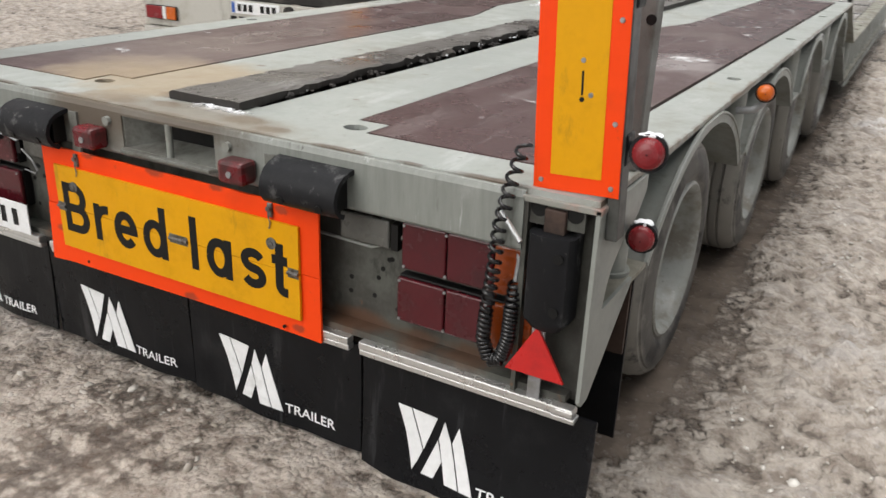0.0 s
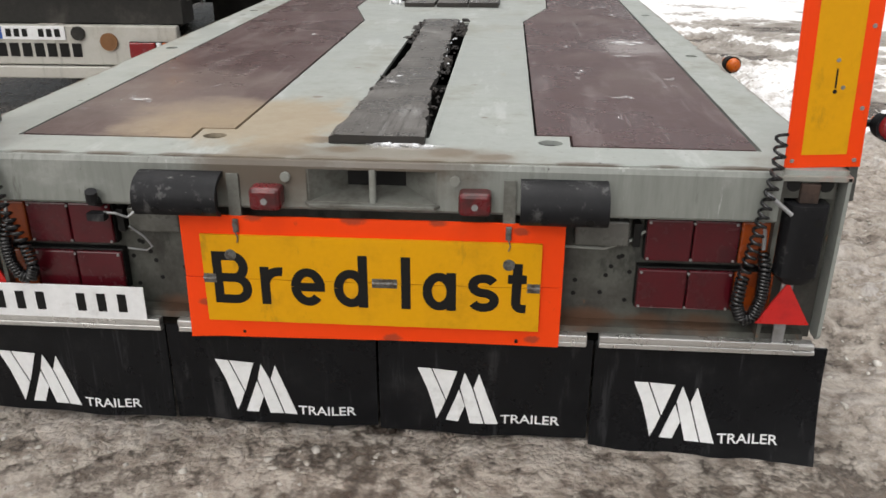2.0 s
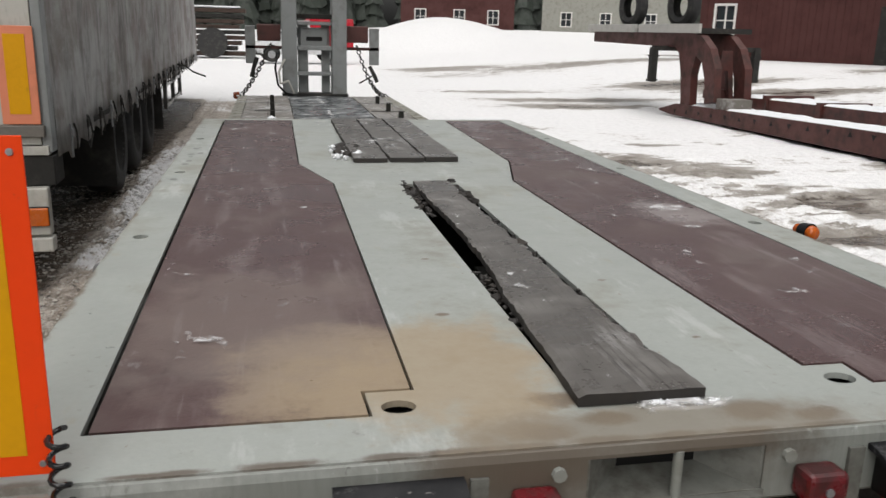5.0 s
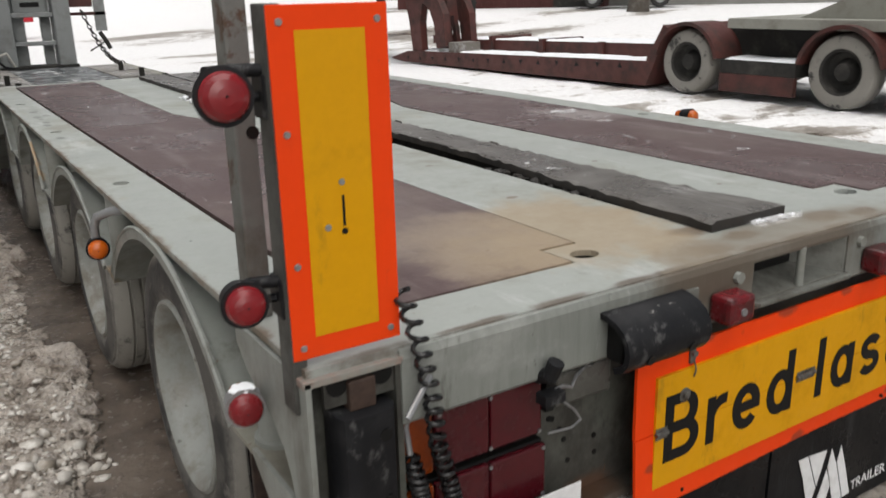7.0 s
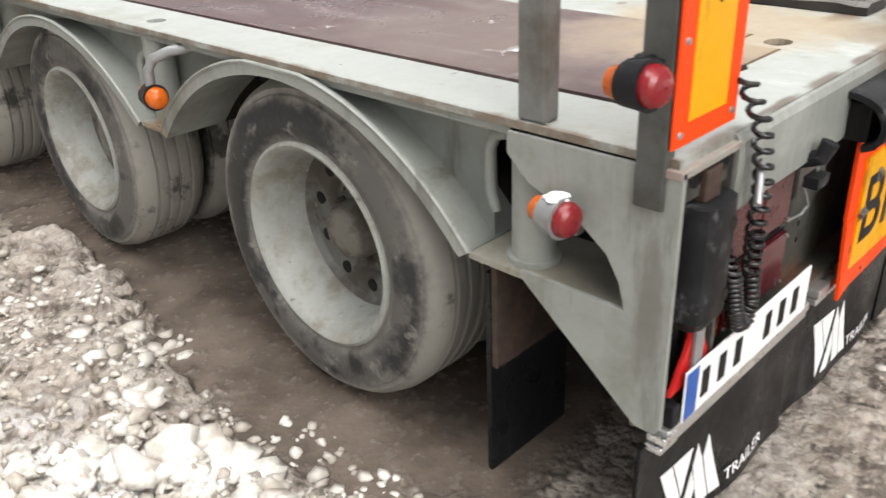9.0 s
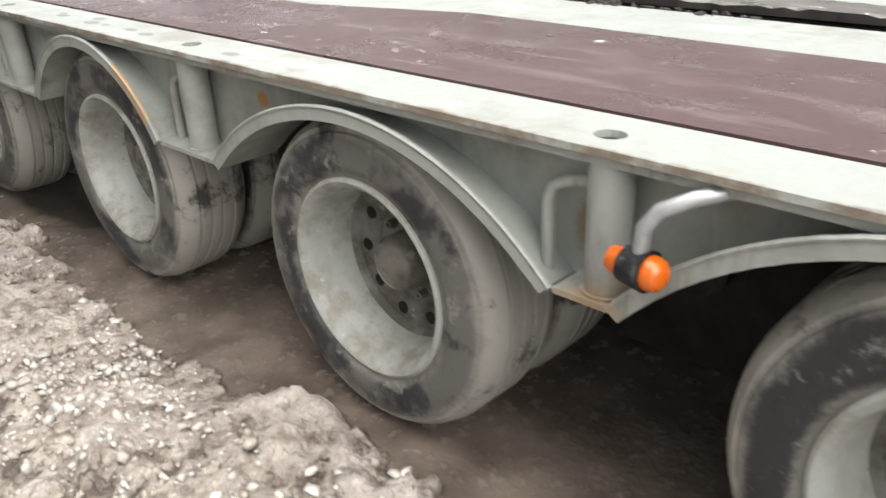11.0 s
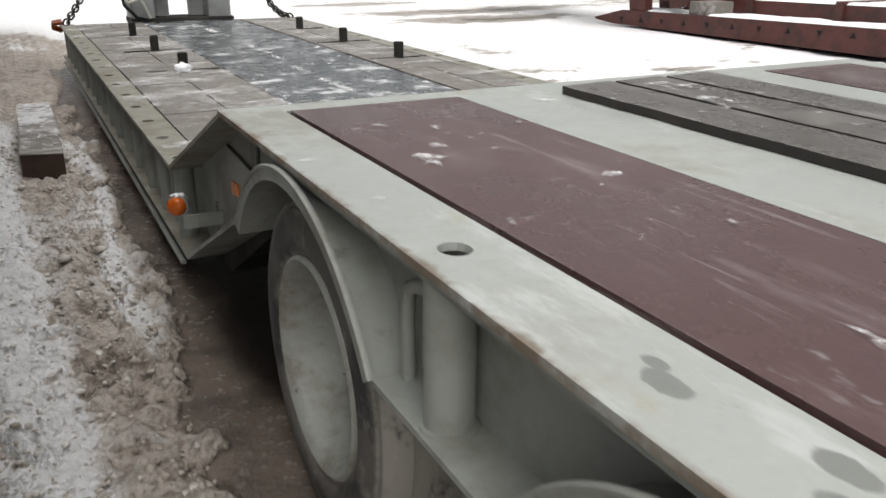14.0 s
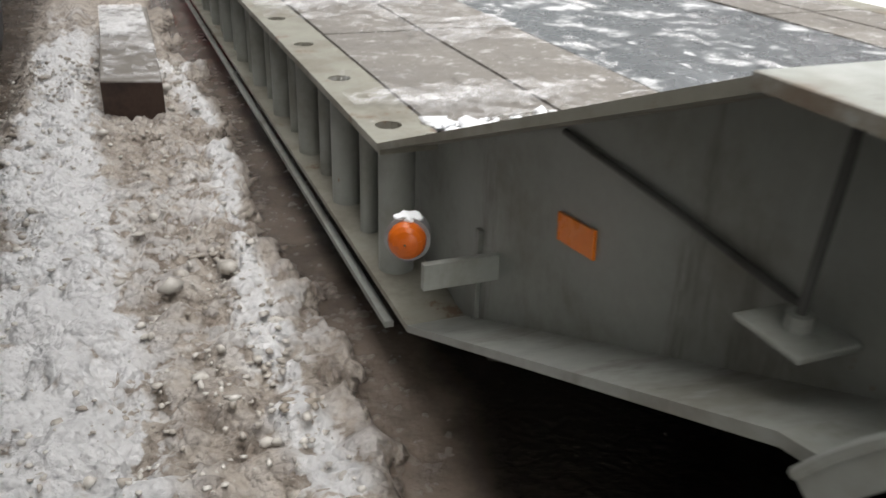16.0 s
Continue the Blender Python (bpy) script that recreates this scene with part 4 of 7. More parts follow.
def front_bed():
    B0, B1, ZB = 6.65, 13.15, 0.495
    for sx in (-1, 1):
        e = sx * 1.27
        # gusset between the deck and the bed
        plate = [(5.45, H - 0.012), (5.645, H - 0.012), (B0, ZB - 0.006), (B0, 0.21), (6.47, 0.17), (5.54, 0.605), (5.45, 0.66)]
        part("gusset_plate", Mesh().prism(plate, "x", sx * 1.135, sx * 1.145), SIDE, loader, "grey side plate with an orange reflector")
        part("gusset_flange", Mesh().strip([(B0 + 0.02, ZB), (5.64, H)], "x", min(e, sx * 1.0), max(e, sx * 1.0), 0.014), BEDSTEEL, loader)
        part("lower_flange", Mesh().strip([(5.475, 0.612), (5.54, 0.60), (6.47, 0.165)], "x", min(e, sx * 1.10), max(e, sx * 1.10), 0.014), SIDE, loader)
        xa, xb = min(e, sx * 1.125), max(e, sx * 1.125)
        hl = [ring(sx * 1.21, B0 + 0.13 + 0.41 * k, 0.03, 0.03, 12) for k in range(15)]
        part("top_flange", ngon_with_holes([(xa, B0), (xb, B0), (xb, B1), (xa, B1)], hl, ZB - 0.018, ZB), BEDSTEEL, loader, "grey steel edge of the low bed with round holes")
        part("side_web", Mesh().box((sx * 1.13 - 0.006, B0, 0.17), (sx * 1.13 + 0.006, B1, ZB - 0.02)), SIDE, loader)
        part("bottom_flange", Mesh().box((min(e, sx * 1.05), 6.47, 0.165), (max(e, sx * 1.05), B1, 0.18)), BEDSTEEL, loader)
        part("guard_rail", Mesh().box((min(sx * 1.255, sx * 1.275), 6.60, 0.10), (max(sx * 1.255, sx * 1.275), B1, 0.115)), SIDE, loader)
        part("rail_web", Mesh().box((min(sx * 1.22, sx * 1.235), 6.60, 0.115), (max(sx * 1.22, sx * 1.235), B1, 0.165)), SIDE, loader)
        y, k = B0 + 0.07, 0
        while y < B1 - 0.05:
            r = 0.04 if k % 2 == 0 else 0.022
            part("post_tube", Mesh().rod((sx * 1.21, y, 0.18), (sx * 1.21, y, ZB - 0.02), r, n=14), SIDE, loader, smooth=40)
            y += 0.21 if k % 2 == 0 else 0.20
            k += 1
    part("slope_plate", Mesh().strip([(B0 + 0.05, ZB - 0.003), (5.66, H - 0.006)], "x", -1.13, 1.13, 0.01), STEEL, loader, "grey steel slope with snow")
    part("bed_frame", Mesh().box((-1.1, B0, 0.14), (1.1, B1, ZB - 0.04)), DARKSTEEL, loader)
    # solid block added below the slope so that little light gets under
    part("knee_beam", Mesh().prism([(5.60, 0.70), (5.60, 0.55), (6.40, 0.11), (B0 - 0.01, 0.11), (B0 - 0.01, 0.40), (6.0, 0.62)], "x", -1.12, 1.12), DARKSTEEL, loader, "dark block added under the slope to keep light out")
    part("bed_plate", Mesh().box((-0.45, B0 + 0.05, ZB - 0.03), (0.60, B1 - 0.05, ZB - 0.004)), BEDMAT, loader, "wet dark steel plates along the bed with snow")
    for a, b in ((-1.118, -0.46), (0.61, 1.118)):
        y = B0 + 0.1
        n = 0
        while y < B1 - 0.2:
            ln = min(0.98, B1 - 0.06 - y)
            for j in range(2):
                wide = (b - a) / 2
                part("bed_plank", Mesh().box((a + j * wide + 0.004, y + 0.003, ZB - 0.03), (a + (j + 1) * wide - 0.004, y + ln - 0.003, ZB + 0.002 * ((n + j) % 3 - 1))), BEDWOOD, loader)
            y += ln
            n += 1
    for sx in (-0.725, 0.885):
        for y in (9.26, 10.46, 11.71):
            part("stake", Mesh().box((sx - 0.03, y - 0.03, ZB - 0.02), (sx + 0.03, y + 0.03, ZB + 0.12), 0.006), DARKSTEEL, loader, "short dark steel stake")
            part("stake_slot", Mesh().box((sx - 0.24, y - 0.02, ZB - 0.01), (sx + 0.24, y + 0.02, ZB + 0.004)), BLACK, loader)


front_bed()
heap = bmesh.new()
bmesh.ops.create_icosphere(heap, subdivisions=3, radius=1.0)
for v in heap.verts:
    v.co *= 1 + 0.24 * math.sin(5 * v.co.x + 2) * math.cos(6 * v.co.y) + 0.06 * math.sin(17 * v.co.z + 9 * v.co.x)
    v.co = Vector((-0.735 + 0.055 * v.co.x, 9.225 + 0.04 * v.co.y, 0.515 + 0.036 * v.co.z))
tagged(part("snow_heap", heap, SNOW, None, smooth=60), "small heap of snow piled against a steel stake", "snow")

# ---- loose boards on the deck ----
def plank(name, corners, z0, z1, parent=None, seed=0):
    """A sawn board with slightly uneven edges, dark on its sides."""
    rnd = random.Random(seed)
    (ax, ay), (bx, by), (cx, cy), (dx, dy) = corners
    n = 24
    left = [(ax + (dx - ax) * k / n + rnd.uniform(-0.004, 0.004), ay + (dy - ay) * k / n) for k in range(n + 1)]
    right = [(bx + (cx - bx) * k / n + rnd.uniform(-0.004, 0.004), by + (cy - by) * k / n) for k in range(n + 1)]
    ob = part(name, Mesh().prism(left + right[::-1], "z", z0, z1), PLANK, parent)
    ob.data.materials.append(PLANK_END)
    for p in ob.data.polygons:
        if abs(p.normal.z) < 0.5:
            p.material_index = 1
    return ob


def bowed_plank():
    """One worn board: square at its near end, bowed and split along its edges."""
    rnd = random.Random(3)
    shape = ((0.155, -0.142, 0.138), (0.45, -0.128, 0.122), (0.80, -0.112, 0.104), (1.05, -0.088, 0.103), (1.35, -0.072, 0.106), (1.70, -0.066, 0.102), (2.10, -0.074, 0.098), (2.45, -0.078, 0.107), (2.60, -0.072, 0.112))
    left, right = [], []
    for k in range(70):
        y = 0.155 + 2.445 * k / 69
        j = max(i for i in range(len(shape) - 1) if shape[i][0] <= y + 1e-6)
        (ya, la, ra), (yb, lb, rb) = shape[j], shape[j + 1]
        w = (y - ya) / (yb - ya)
        w = w * w * (3 - 2 * w)
        torn = 0.010 if y > 0.35 else 0.003
        left.append((la + (lb - la) * w + rnd.uniform(-0.4, 0.4) * torn, y))
        right.append((ra + (rb - ra) * w + rnd.uniform(-1.2, 0.3) * torn, y))
    bm = bmesh.new()
    top = [[bm.verts.new((l + (r - l) * q, y, H + 0.029 - (0.010 * rnd.random() if q in (0, 1) else 0.0025 * rnd.random()))) for q in (0, 0.06, 0.35, 0.65, 0.92, 1)] for (l, y), (r, _) in zip(left, right)]
    low = [[bm.verts.new((l, y, H + 0.002)), bm.verts.new((r, y, H + 0.002))] for (l, y), (r, _) in zip(left, right)]
    for a, b, c, d in zip(top, top[1:], low, low[1:]):
        for j in range(5):
            bm.faces.new((a[j], a[j + 1], b[j + 1], b[j]))
        bm.faces.new((c[0], a[0], b[0], d[0]))
        bm.faces.new((a[5], c[1], d[1], b[5]))
        bm.faces.new((c[1], c[0], d[0], d[1]))
    bm.faces.new([low[0][0], low[0][1], *top[0][::-1]])
    bm.faces.new([low[-1][1], low[-1][0], *top[-1]])
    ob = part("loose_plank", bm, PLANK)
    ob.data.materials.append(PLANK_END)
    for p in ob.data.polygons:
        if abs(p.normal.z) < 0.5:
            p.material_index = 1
    return tagged(ob, "wet grey bowed wooden plank lying along the deck slot", "plank")


bowed_plank()
cover = thing("plank_cover", (0, 4.6, H), "wet dark plank cover with snow lying on the deck", "planks")
for k, (xa, xb) in enumerate(((-0.29, -0.095), (-0.083, 0.112), (0.124, 0.316))):
    plank("plank", [(xa, 3.325 + 0.006 * k), (xb, 3.328 + 0.006 * k), (xb + 0.02, 5.47), (xa + 0.02, 5.45)], H + 0.002, H + 0.026 + 0.002 * k, cover, 5 + k)


# ---- rear fittings ----
def ribbon(line, width):
    """A stroke of even width along a line of (x, z), as a thin solid."""
    out, inn = [], []
    for k, p in enumerate(line):
        d = (Vector(line[min(k + 1, len(line) - 1)]) - Vector(line[max(k - 1, 0)])).normalized()
        out.append((p[0] - d.y * width / 2, p[1] + d.x * width / 2))
        inn.append((p[0] + d.y * width / 2, p[1] - d.x * width / 2))
    return out + inn[::-1]


def bow(cx, cz, rx, rz, t0, t1, n=14):
    return [(cx + rx * math.cos(radians(t0 + (t1 - t0) * k / n)), cz + rz * math.sin(radians(t0 + (t1 - t0) * k / n))) for k in range(n + 1)]


def road_letters():
    """The sign's round upright letters, as strokes (x, z) above the base line."""
    w, cap, x_h = 0.027, 0.164, 0.120
    h = w / 2
    lo, hi, mid = h, x_h - h, x_h / 2

    def bowl(cx, rx):
        return [bow(cx, mid, rx, mid - h, 0, 180), bow(cx, mid, rx, mid - h, 180, 360)]
    b0, b1 = -0.464 + h, -0.353 - h
    yield [[(b0, 0), (b0, cap)], [(b0, cap - h), (b1 - 0.035, cap - h), *bow(b1 - 0.037, cap - h - 0.034, 0.030, 0.034, 90, -90)[1:], (b0, cap - h - 0.068)],
           [(b0, cap - h - 0.068), (b1 - 0.035, cap - h - 0.068), *bow(b1 - 0.035, h + 0.0345, 0.035, 0.0345, 90, -90)[1:], (b0, h)]]
    r0, r1 = -0.326 + h, -0.261
    yield [[(r0, 0), (r0, x_h)], [(r0, 0.075), *bow(r0 + 0.045, 0.070, 0.042, x_h - h - 0.070, 165, 80)]]
    c, rx = (-0.237 - 0.138) / 2, 0.0495 - h
    yield [[(c - rx, mid), (c + rx + h, mid)], bow(c, mid, rx, mid - h, 0, 180), bow(c, mid, rx, mid - h, 180, 318)]
    c = (-0.112 - 0.013) / 2
    yield [[(-0.013 - h, 0), (-0.013 - h, cap)], *bowl(c, 0.0495 - h)]
    yield [[(0.097, 0), (0.097, cap)]]
    yield [[(0.241 - h, 0), (0.241 - h, x_h)], *bowl(0.193, 0.048 - h)]
    c, q = 0.3195, (x_h - w) / 4
    yield [[*bow(c, x_h - h - q, 0.031, q, 25, 250, 12), *bow(c, h + q, 0.032, q, 70, -155, 12)]]
    yield [[(0.415, 0.155), (0.412, 0.035), *bow(0.430, 0.034, 0.018, 0.020, 180, 270, 6), (0.441, 0.0135)], [(0.388, x_h - h), (0.441, x_h - h)]]


def board_sign():
    x0, x1, z0, z1, fold = -0.548, 0.542, 0.338, 0.722, 0.531
    s = None
    for a, b in ((z0, fold - 0.001), (fold + 0.001, z1)):
        leaf = Mesh()
        n = 24
        bm = leaf.bm
        ring_ = []
        for k in range(n + 1):
            x = x0 + (x1 - x0) * k / n
            bend = 0.006 * math.sin(4.2 * x + 0.6) * (1 if a == z0 else 0.4) - (0.010 * max(0, (-0.46 - x) / 0.09) if a == z0 else 0)
            ring_.append([bm.verts.new((x, y, z)) for y, z in ((-0.012 + bend, a), (-0.012 + 0.3 * bend, b), (-0.004 + 0.3 * bend, b), (-0.004 + bend, a))])
        for p, q in zip(ring_, ring_[1:]):
            for j in range(4):
                bm.faces.new((p[j], p[(j + 1) % 4], q[(j + 1) % 4], q[j]))
        bm.faces.new(ring_[0])
        bm.faces.new(ring_[-1][::-1])
        if s is None:
            s = part("warning_sign", leaf, ORANGE, loader, "orange and yellow folding warning sign with black writing", smooth=30)
        else:
            part("upper_leaf", leaf, ORANGE, s, smooth=30)
    part("sign_face", Mesh().box((x0 + 0.056, -0.0205, z0 + 0.055), (x1 - 0.062, -0.0125, fold - 0.001)), YELLOW, s)
    part("sign_face", Mesh().box((x0 + 0.056, -0.0205, fold + 0.001), (x1 - 0.062, -0.0125, z1 - 0.055)), YELLOW, s)
    for strokes in road_letters():
        m = Mesh()
        for k, line in enumerate(strokes):
            m.prism([(x, 0.4515 + z) for x, z in ribbon(line, 0.027)], "y", -0.0216 - 0.0003 * k, -0.0206)
        part("letter", m, BLACK, s)
    for xa, xb in ((-0.492, -0.456), (0.0, 0.072), (0.443, 0.479)):
        part("hinge", Mesh().rod((xa, -0.023, fold), (xb, -0.023, fold), 0.006, n=10).box((xa, -0.0222, fold - 0.014), (xb, -0.0207, fold + 0.014)), HINGE, s, "tarnished steel hinge")
    for x, z in ((-0.407, 0.606), (0.389, 0.602)):
        part("sign_bolt", Mesh().rod((x, -0.0235, z), (x, -0.0205, z), 0.017, n=16).rod((x, -0.0275, z), (x, -0.0235, z), 0.008, n=6), HINGE, s, "dull grey bolt with a washer")
    for x, z in ((-0.389, 0.356), (0.418, 0.356)):
        part("sign_hole", Mesh().rod((x, -0.0185, z), (x, -0.012, z), 0.005, n=10), BLACK, s)


HINGE = surface("tarnished_zinc", (0.20, 0.20, 0.195), (0.08, 0.065, 0.05), 0.45, 0.5, (0.42, 0.65), 30, 90, 0.2, 0.25)
board_sign()


def flaps():
    sx_, sz_ = 0.00057, 0.000625
    drawn = (((50, 110), (122, 112), (200, 290), (178, 345), (152, 397), (132, 320), (100, 220)), ((130, 112), (263, 120), (205, 283)),
             ((274, 222), (306, 310), (270, 400), (203, 398)), ((303, 125), (344, 207), (410, 405), (336, 405), (280, 208)), ((380, 128), (488, 407), (418, 405), (352, 207)))
    stripes = [[((x - 50) * sx_, (402 - z) * sz_) for x, z in d] for d in drawn]
    ends = ((-1.29, -0.656), (-0.65, -0.004), (0.004, 0.648), (0.656, 1.322))
    for k, (x0, x1) in enumerate(ends):
        n, rows_ = 22, 8
        low = (0.020, 0.012, 0.006, -0.018)[k]
        kick = (0.012, 0.004, 0.010, 0.062)[k]

        def hang(x, z, x0=x0, x1=x1, k=k, low=low, kick=kick):
            u, d = (x - x0) / (x1 - x0), max(0.0, (0.345 - z) / 0.345)
            return 0.026 - kick * d * d * (0.25 + 0.75 * u) + d * (0.007 * math.sin(9 * x + k) + 0.004 * math.sin(23 * x + 2 * k))
        bm = bmesh.new()
        grid = [[[bm.verts.new((x0 + (x1 - x0) * i / n, hang(x0 + (x1 - x0) * i / n, z) + back, z)) for i in range(n + 1)] for z in (0.345 + (low + 0.006 * math.sin(3 * j_) - 0.345) * j_ / rows_ for j_ in range(rows_ + 1))] for back in (0.0, 0.008)]
        for g in grid:
            for p, q in zip(g, g[1:]):
                for i in range(n):
                    bm.faces.new((p[i], p[i + 1], q[i + 1], q[i]))
        f_, b_ = grid
        rim = [f_[0][i] for i in range(n + 1)] + [f_[j_][n] for j_ in range(1, rows_ + 1)] + [f_[rows_][i] for i in range(n - 1, -1, -1)] + [f_[j_][0] for j_ in range(rows_ - 1, 0, -1)]
        rim_b = [b_[0][i] for i in range(n + 1)] + [b_[j_][n] for j_ in range(1, rows_ + 1)] + [b_[rows_][i] for i in range(n - 1, -1, -1)] + [b_[j_][0] for j_ in range(rows_ - 1, 0, -1)]
        for i in range(len(rim)):
            bm.faces.new((rim[i], rim[(i + 1) % len(rim)], rim_b[(i + 1) % len(rim)], rim_b[i]))
        f = part("mud_flap", bm, FLAP, loader, "black rubber mud flap with a white logo", smooth=40)
        lx, lz = x0 + (0.080, 0.142, 0.120, 0.122)[k], 0.047 - (0.014 if k == 3 else 0)

        def printed(bm):
            for v in bm.verts:
                v.co.y += hang(v.co.x, v.co.z)
            return bm
        for s in stripes:
            m = Mesh().prism([(lx + px, lz + pz) for px, pz in s], "y", -0.0035, -0.0015)
            bmesh.ops.triangulate(m.bm, faces=m.bm.faces[:])
            bmesh.ops.subdivide_edges(m.bm, edges=m.bm.edges[:], cuts=2, use_grid_fill=True)
            printed(m.bm)
            part("logo_stripe", m, WHITE, f)
        letters("letter", printed(shifted(text_mesh("TRAILER", 0.182, 0.031, 0.012), (lx + (0.357, 0.345, 0.348, 0.348)[k], -0.0030, lz + 0.014))), WHITE, f)
    for a, b in ((-1.25, -0.655), (-0.60, -0.02), (0.02, 0.625), (0.66, 1.268)):
        part("flap_rail", Mesh().box((a, 0.0, 0.335), (b, 0.026, 0.352), 0.003).box((a, -0.004, 0.354), (b, 0.026, 0.376), 0.003), ALU, loader, "bright aluminium clamping rail")


flaps()


def boards():
    """Upright boards at both rear corners: (x, y, foot, lean in degrees, upright edge of the screws)."""
    for sx, cx, cy, foot, lean in ((-1, -1.191, 0.020, 0.906, 0.0), (1, 1.208, 0.030, 0.893, -2.6)):
        at = Matrix.Translation((cx, cy, foot)) @ Matrix.Rotation(radians(lean), 4, "Y")

        def put(name, made, mat, parent, label="", smooth=None):
            made.bm.transform(at)
            return part(name, made, mat, parent, label, smooth)
        w, tall = 0.0975, 0.551
        p = put("marker_board", Mesh().box((-w, 0.0, 0.0), (w, 0.0045, tall), 0.0012), ORANGE, loader, "upright orange and yellow reflective marker board")
        put("board_face", Mesh().box((-w + 0.040, -0.0012, 0.036), (w - 0.040, 0.0005, tall - 0.036)), YELLOW, p)
        o = sx * (w - 0.018)
        for x, z in ((o, tall - 0.024), (-o, tall - 0.024), (o, 0.365), (o, 0.158), (o, 0.020), (-o, 0.020), (0.004, 0.283), (o * 0.30, 0.213)):
            put("screw", Mesh().rod((x, 0.001, z), (x, -0.003, z), 0.0064, 0.005, n=12).rod((x, -0.003, z), (x, -0.0036, z), 0.0022, n=6), ZINC, p)
        put("maker_mark", Mesh().box((0.0025, -0.0018, 0.212), (0.0070, -0.0011, 0.262)).rod((0.0048, -0.0011, 0.203), (0.0048, -0.0018, 0.203), 0.0055, n=12), BLACK, p)
        e0, e1 = sorted((sx * (w + 0.001), sx * (w - 0.026)))
        put("board_bar", Mesh().box((e0, 0.008, -0.10), (e1, 0.060, tall + 0.002), 0.003), BARSTEEL, loader, "dark grey steel bar behind the board")
        for z in (0.10, 0.42):
            put("bar_clamp", Mesh().box((e0 - 0.004, 0.020, z - 0.035), (e1 + 0.004, 0.074, z + 0.035), 0.006).rod((sx * (w + 0.006), 0.045, z), (sx * (w + 0.016), 0.045, z), 0.008, n=8), RUBBER, loader, "black clamp on the board's bar")
        c0, c1 = sorted((sx * 1.275, sx * 1.22))
        part("side_stake", Mesh().box((c0 + 0.006, 0.27, H), (c1 - 0.006, 0.328, 1.95), 0.006), STAKE, loader, "upright weathered grey steel stake with rust")
        for z in (1.24, 1.55):
            part("stake_hole", Mesh().rod((sx * 1.2475 + 0.012, 0.271, z), (sx * 1.2475 + 0.012, 0.2685, z), 0.012, n=12), BLACK, loader)


BARSTEEL = surface("dirty_grey_bar_paint", (0.085, 0.088, 0.082), (0.045, 0.042, 0.036), 0.55, 0, (0.42, 0.68), 6.0, 40, 0.2, 0.2)
boards()


def lamp(name, at, outward, r, lens, body, label, arm=None, depth=0.06, parent=None, cap=True):
    """A round marker lamp: a rubber cup, a stepped lens and perhaps a bent arm."""
    at, d = Vector(at), Vector(outward).normalized()
    cup = part(name, Mesh().rod(at + d * 0.010, at - d * depth * 0.55, r, r * 0.86, 24).rod(at - d * depth * 0.55, at - d * depth * 0.7, r * 0.6, r * 0.5, 16), body, parent or loader, label, smooth=40)
    dome = Mesh()
    for f0, f1, r0, r1 in ((0.0, 0.22, 0.84, 0.83), (0.22, 0.36, 0.83, 0.74), (0.36, 0.45, 0.74, 0.56), (0.45, 0.50, 0.56, 0.30), (0.50, 0.515, 0.30, 0.05)):
        dome.rod(at + d * (0.004 + depth * f0), at + d * (0.004 + depth * f1), r * r0, r * r1, 24, cap=False)
    part("lens", dome, lens, cup, smooth=50)
    if lens is REDBRIGHT or not cap:
        part("amber_back", Mesh().rod(at - d * depth * 0.5, at - d * depth * 0.95, r * 0.8, r * 0.6, 18), AMBER, cup, "amber rear lens", smooth=35)
    if cap:
        rnd = random.Random(int(1000 * abs(at.x + at.y + at.z)))
        crust = bmesh.new()
        bmesh.ops.create_icosphere(crust, subdivisions=3, radius=1.0)
        for v in crust.verts:
            v.co *= 1 + 0.16 * math.sin(7 * v.co.x + 3 * v.co.y) + rnd.uniform(-0.05, 0.05)
        side = d.cross(Vector((0, 0, 1))).normalized()
        turn = Matrix((side, d, Vector((0, 0, 1)))).transposed().to_4x4()
        crust.transform(Matrix.Translation(at - d * depth * 0.16 + Vector((0, 0, r * 0.88))) @ turn @ Matrix.Diagonal((r * 0.60, depth * 0.34, r * 0.16, 1)))
        part("snow_cap", crust, SNOW, cup, "small cap of snow", smooth=60)
    if arm:
        part("arm", Mesh().tube(arm, 0.0105, 10), body if body is RUBBER else ZINC, cup, smooth=60)
    return cup


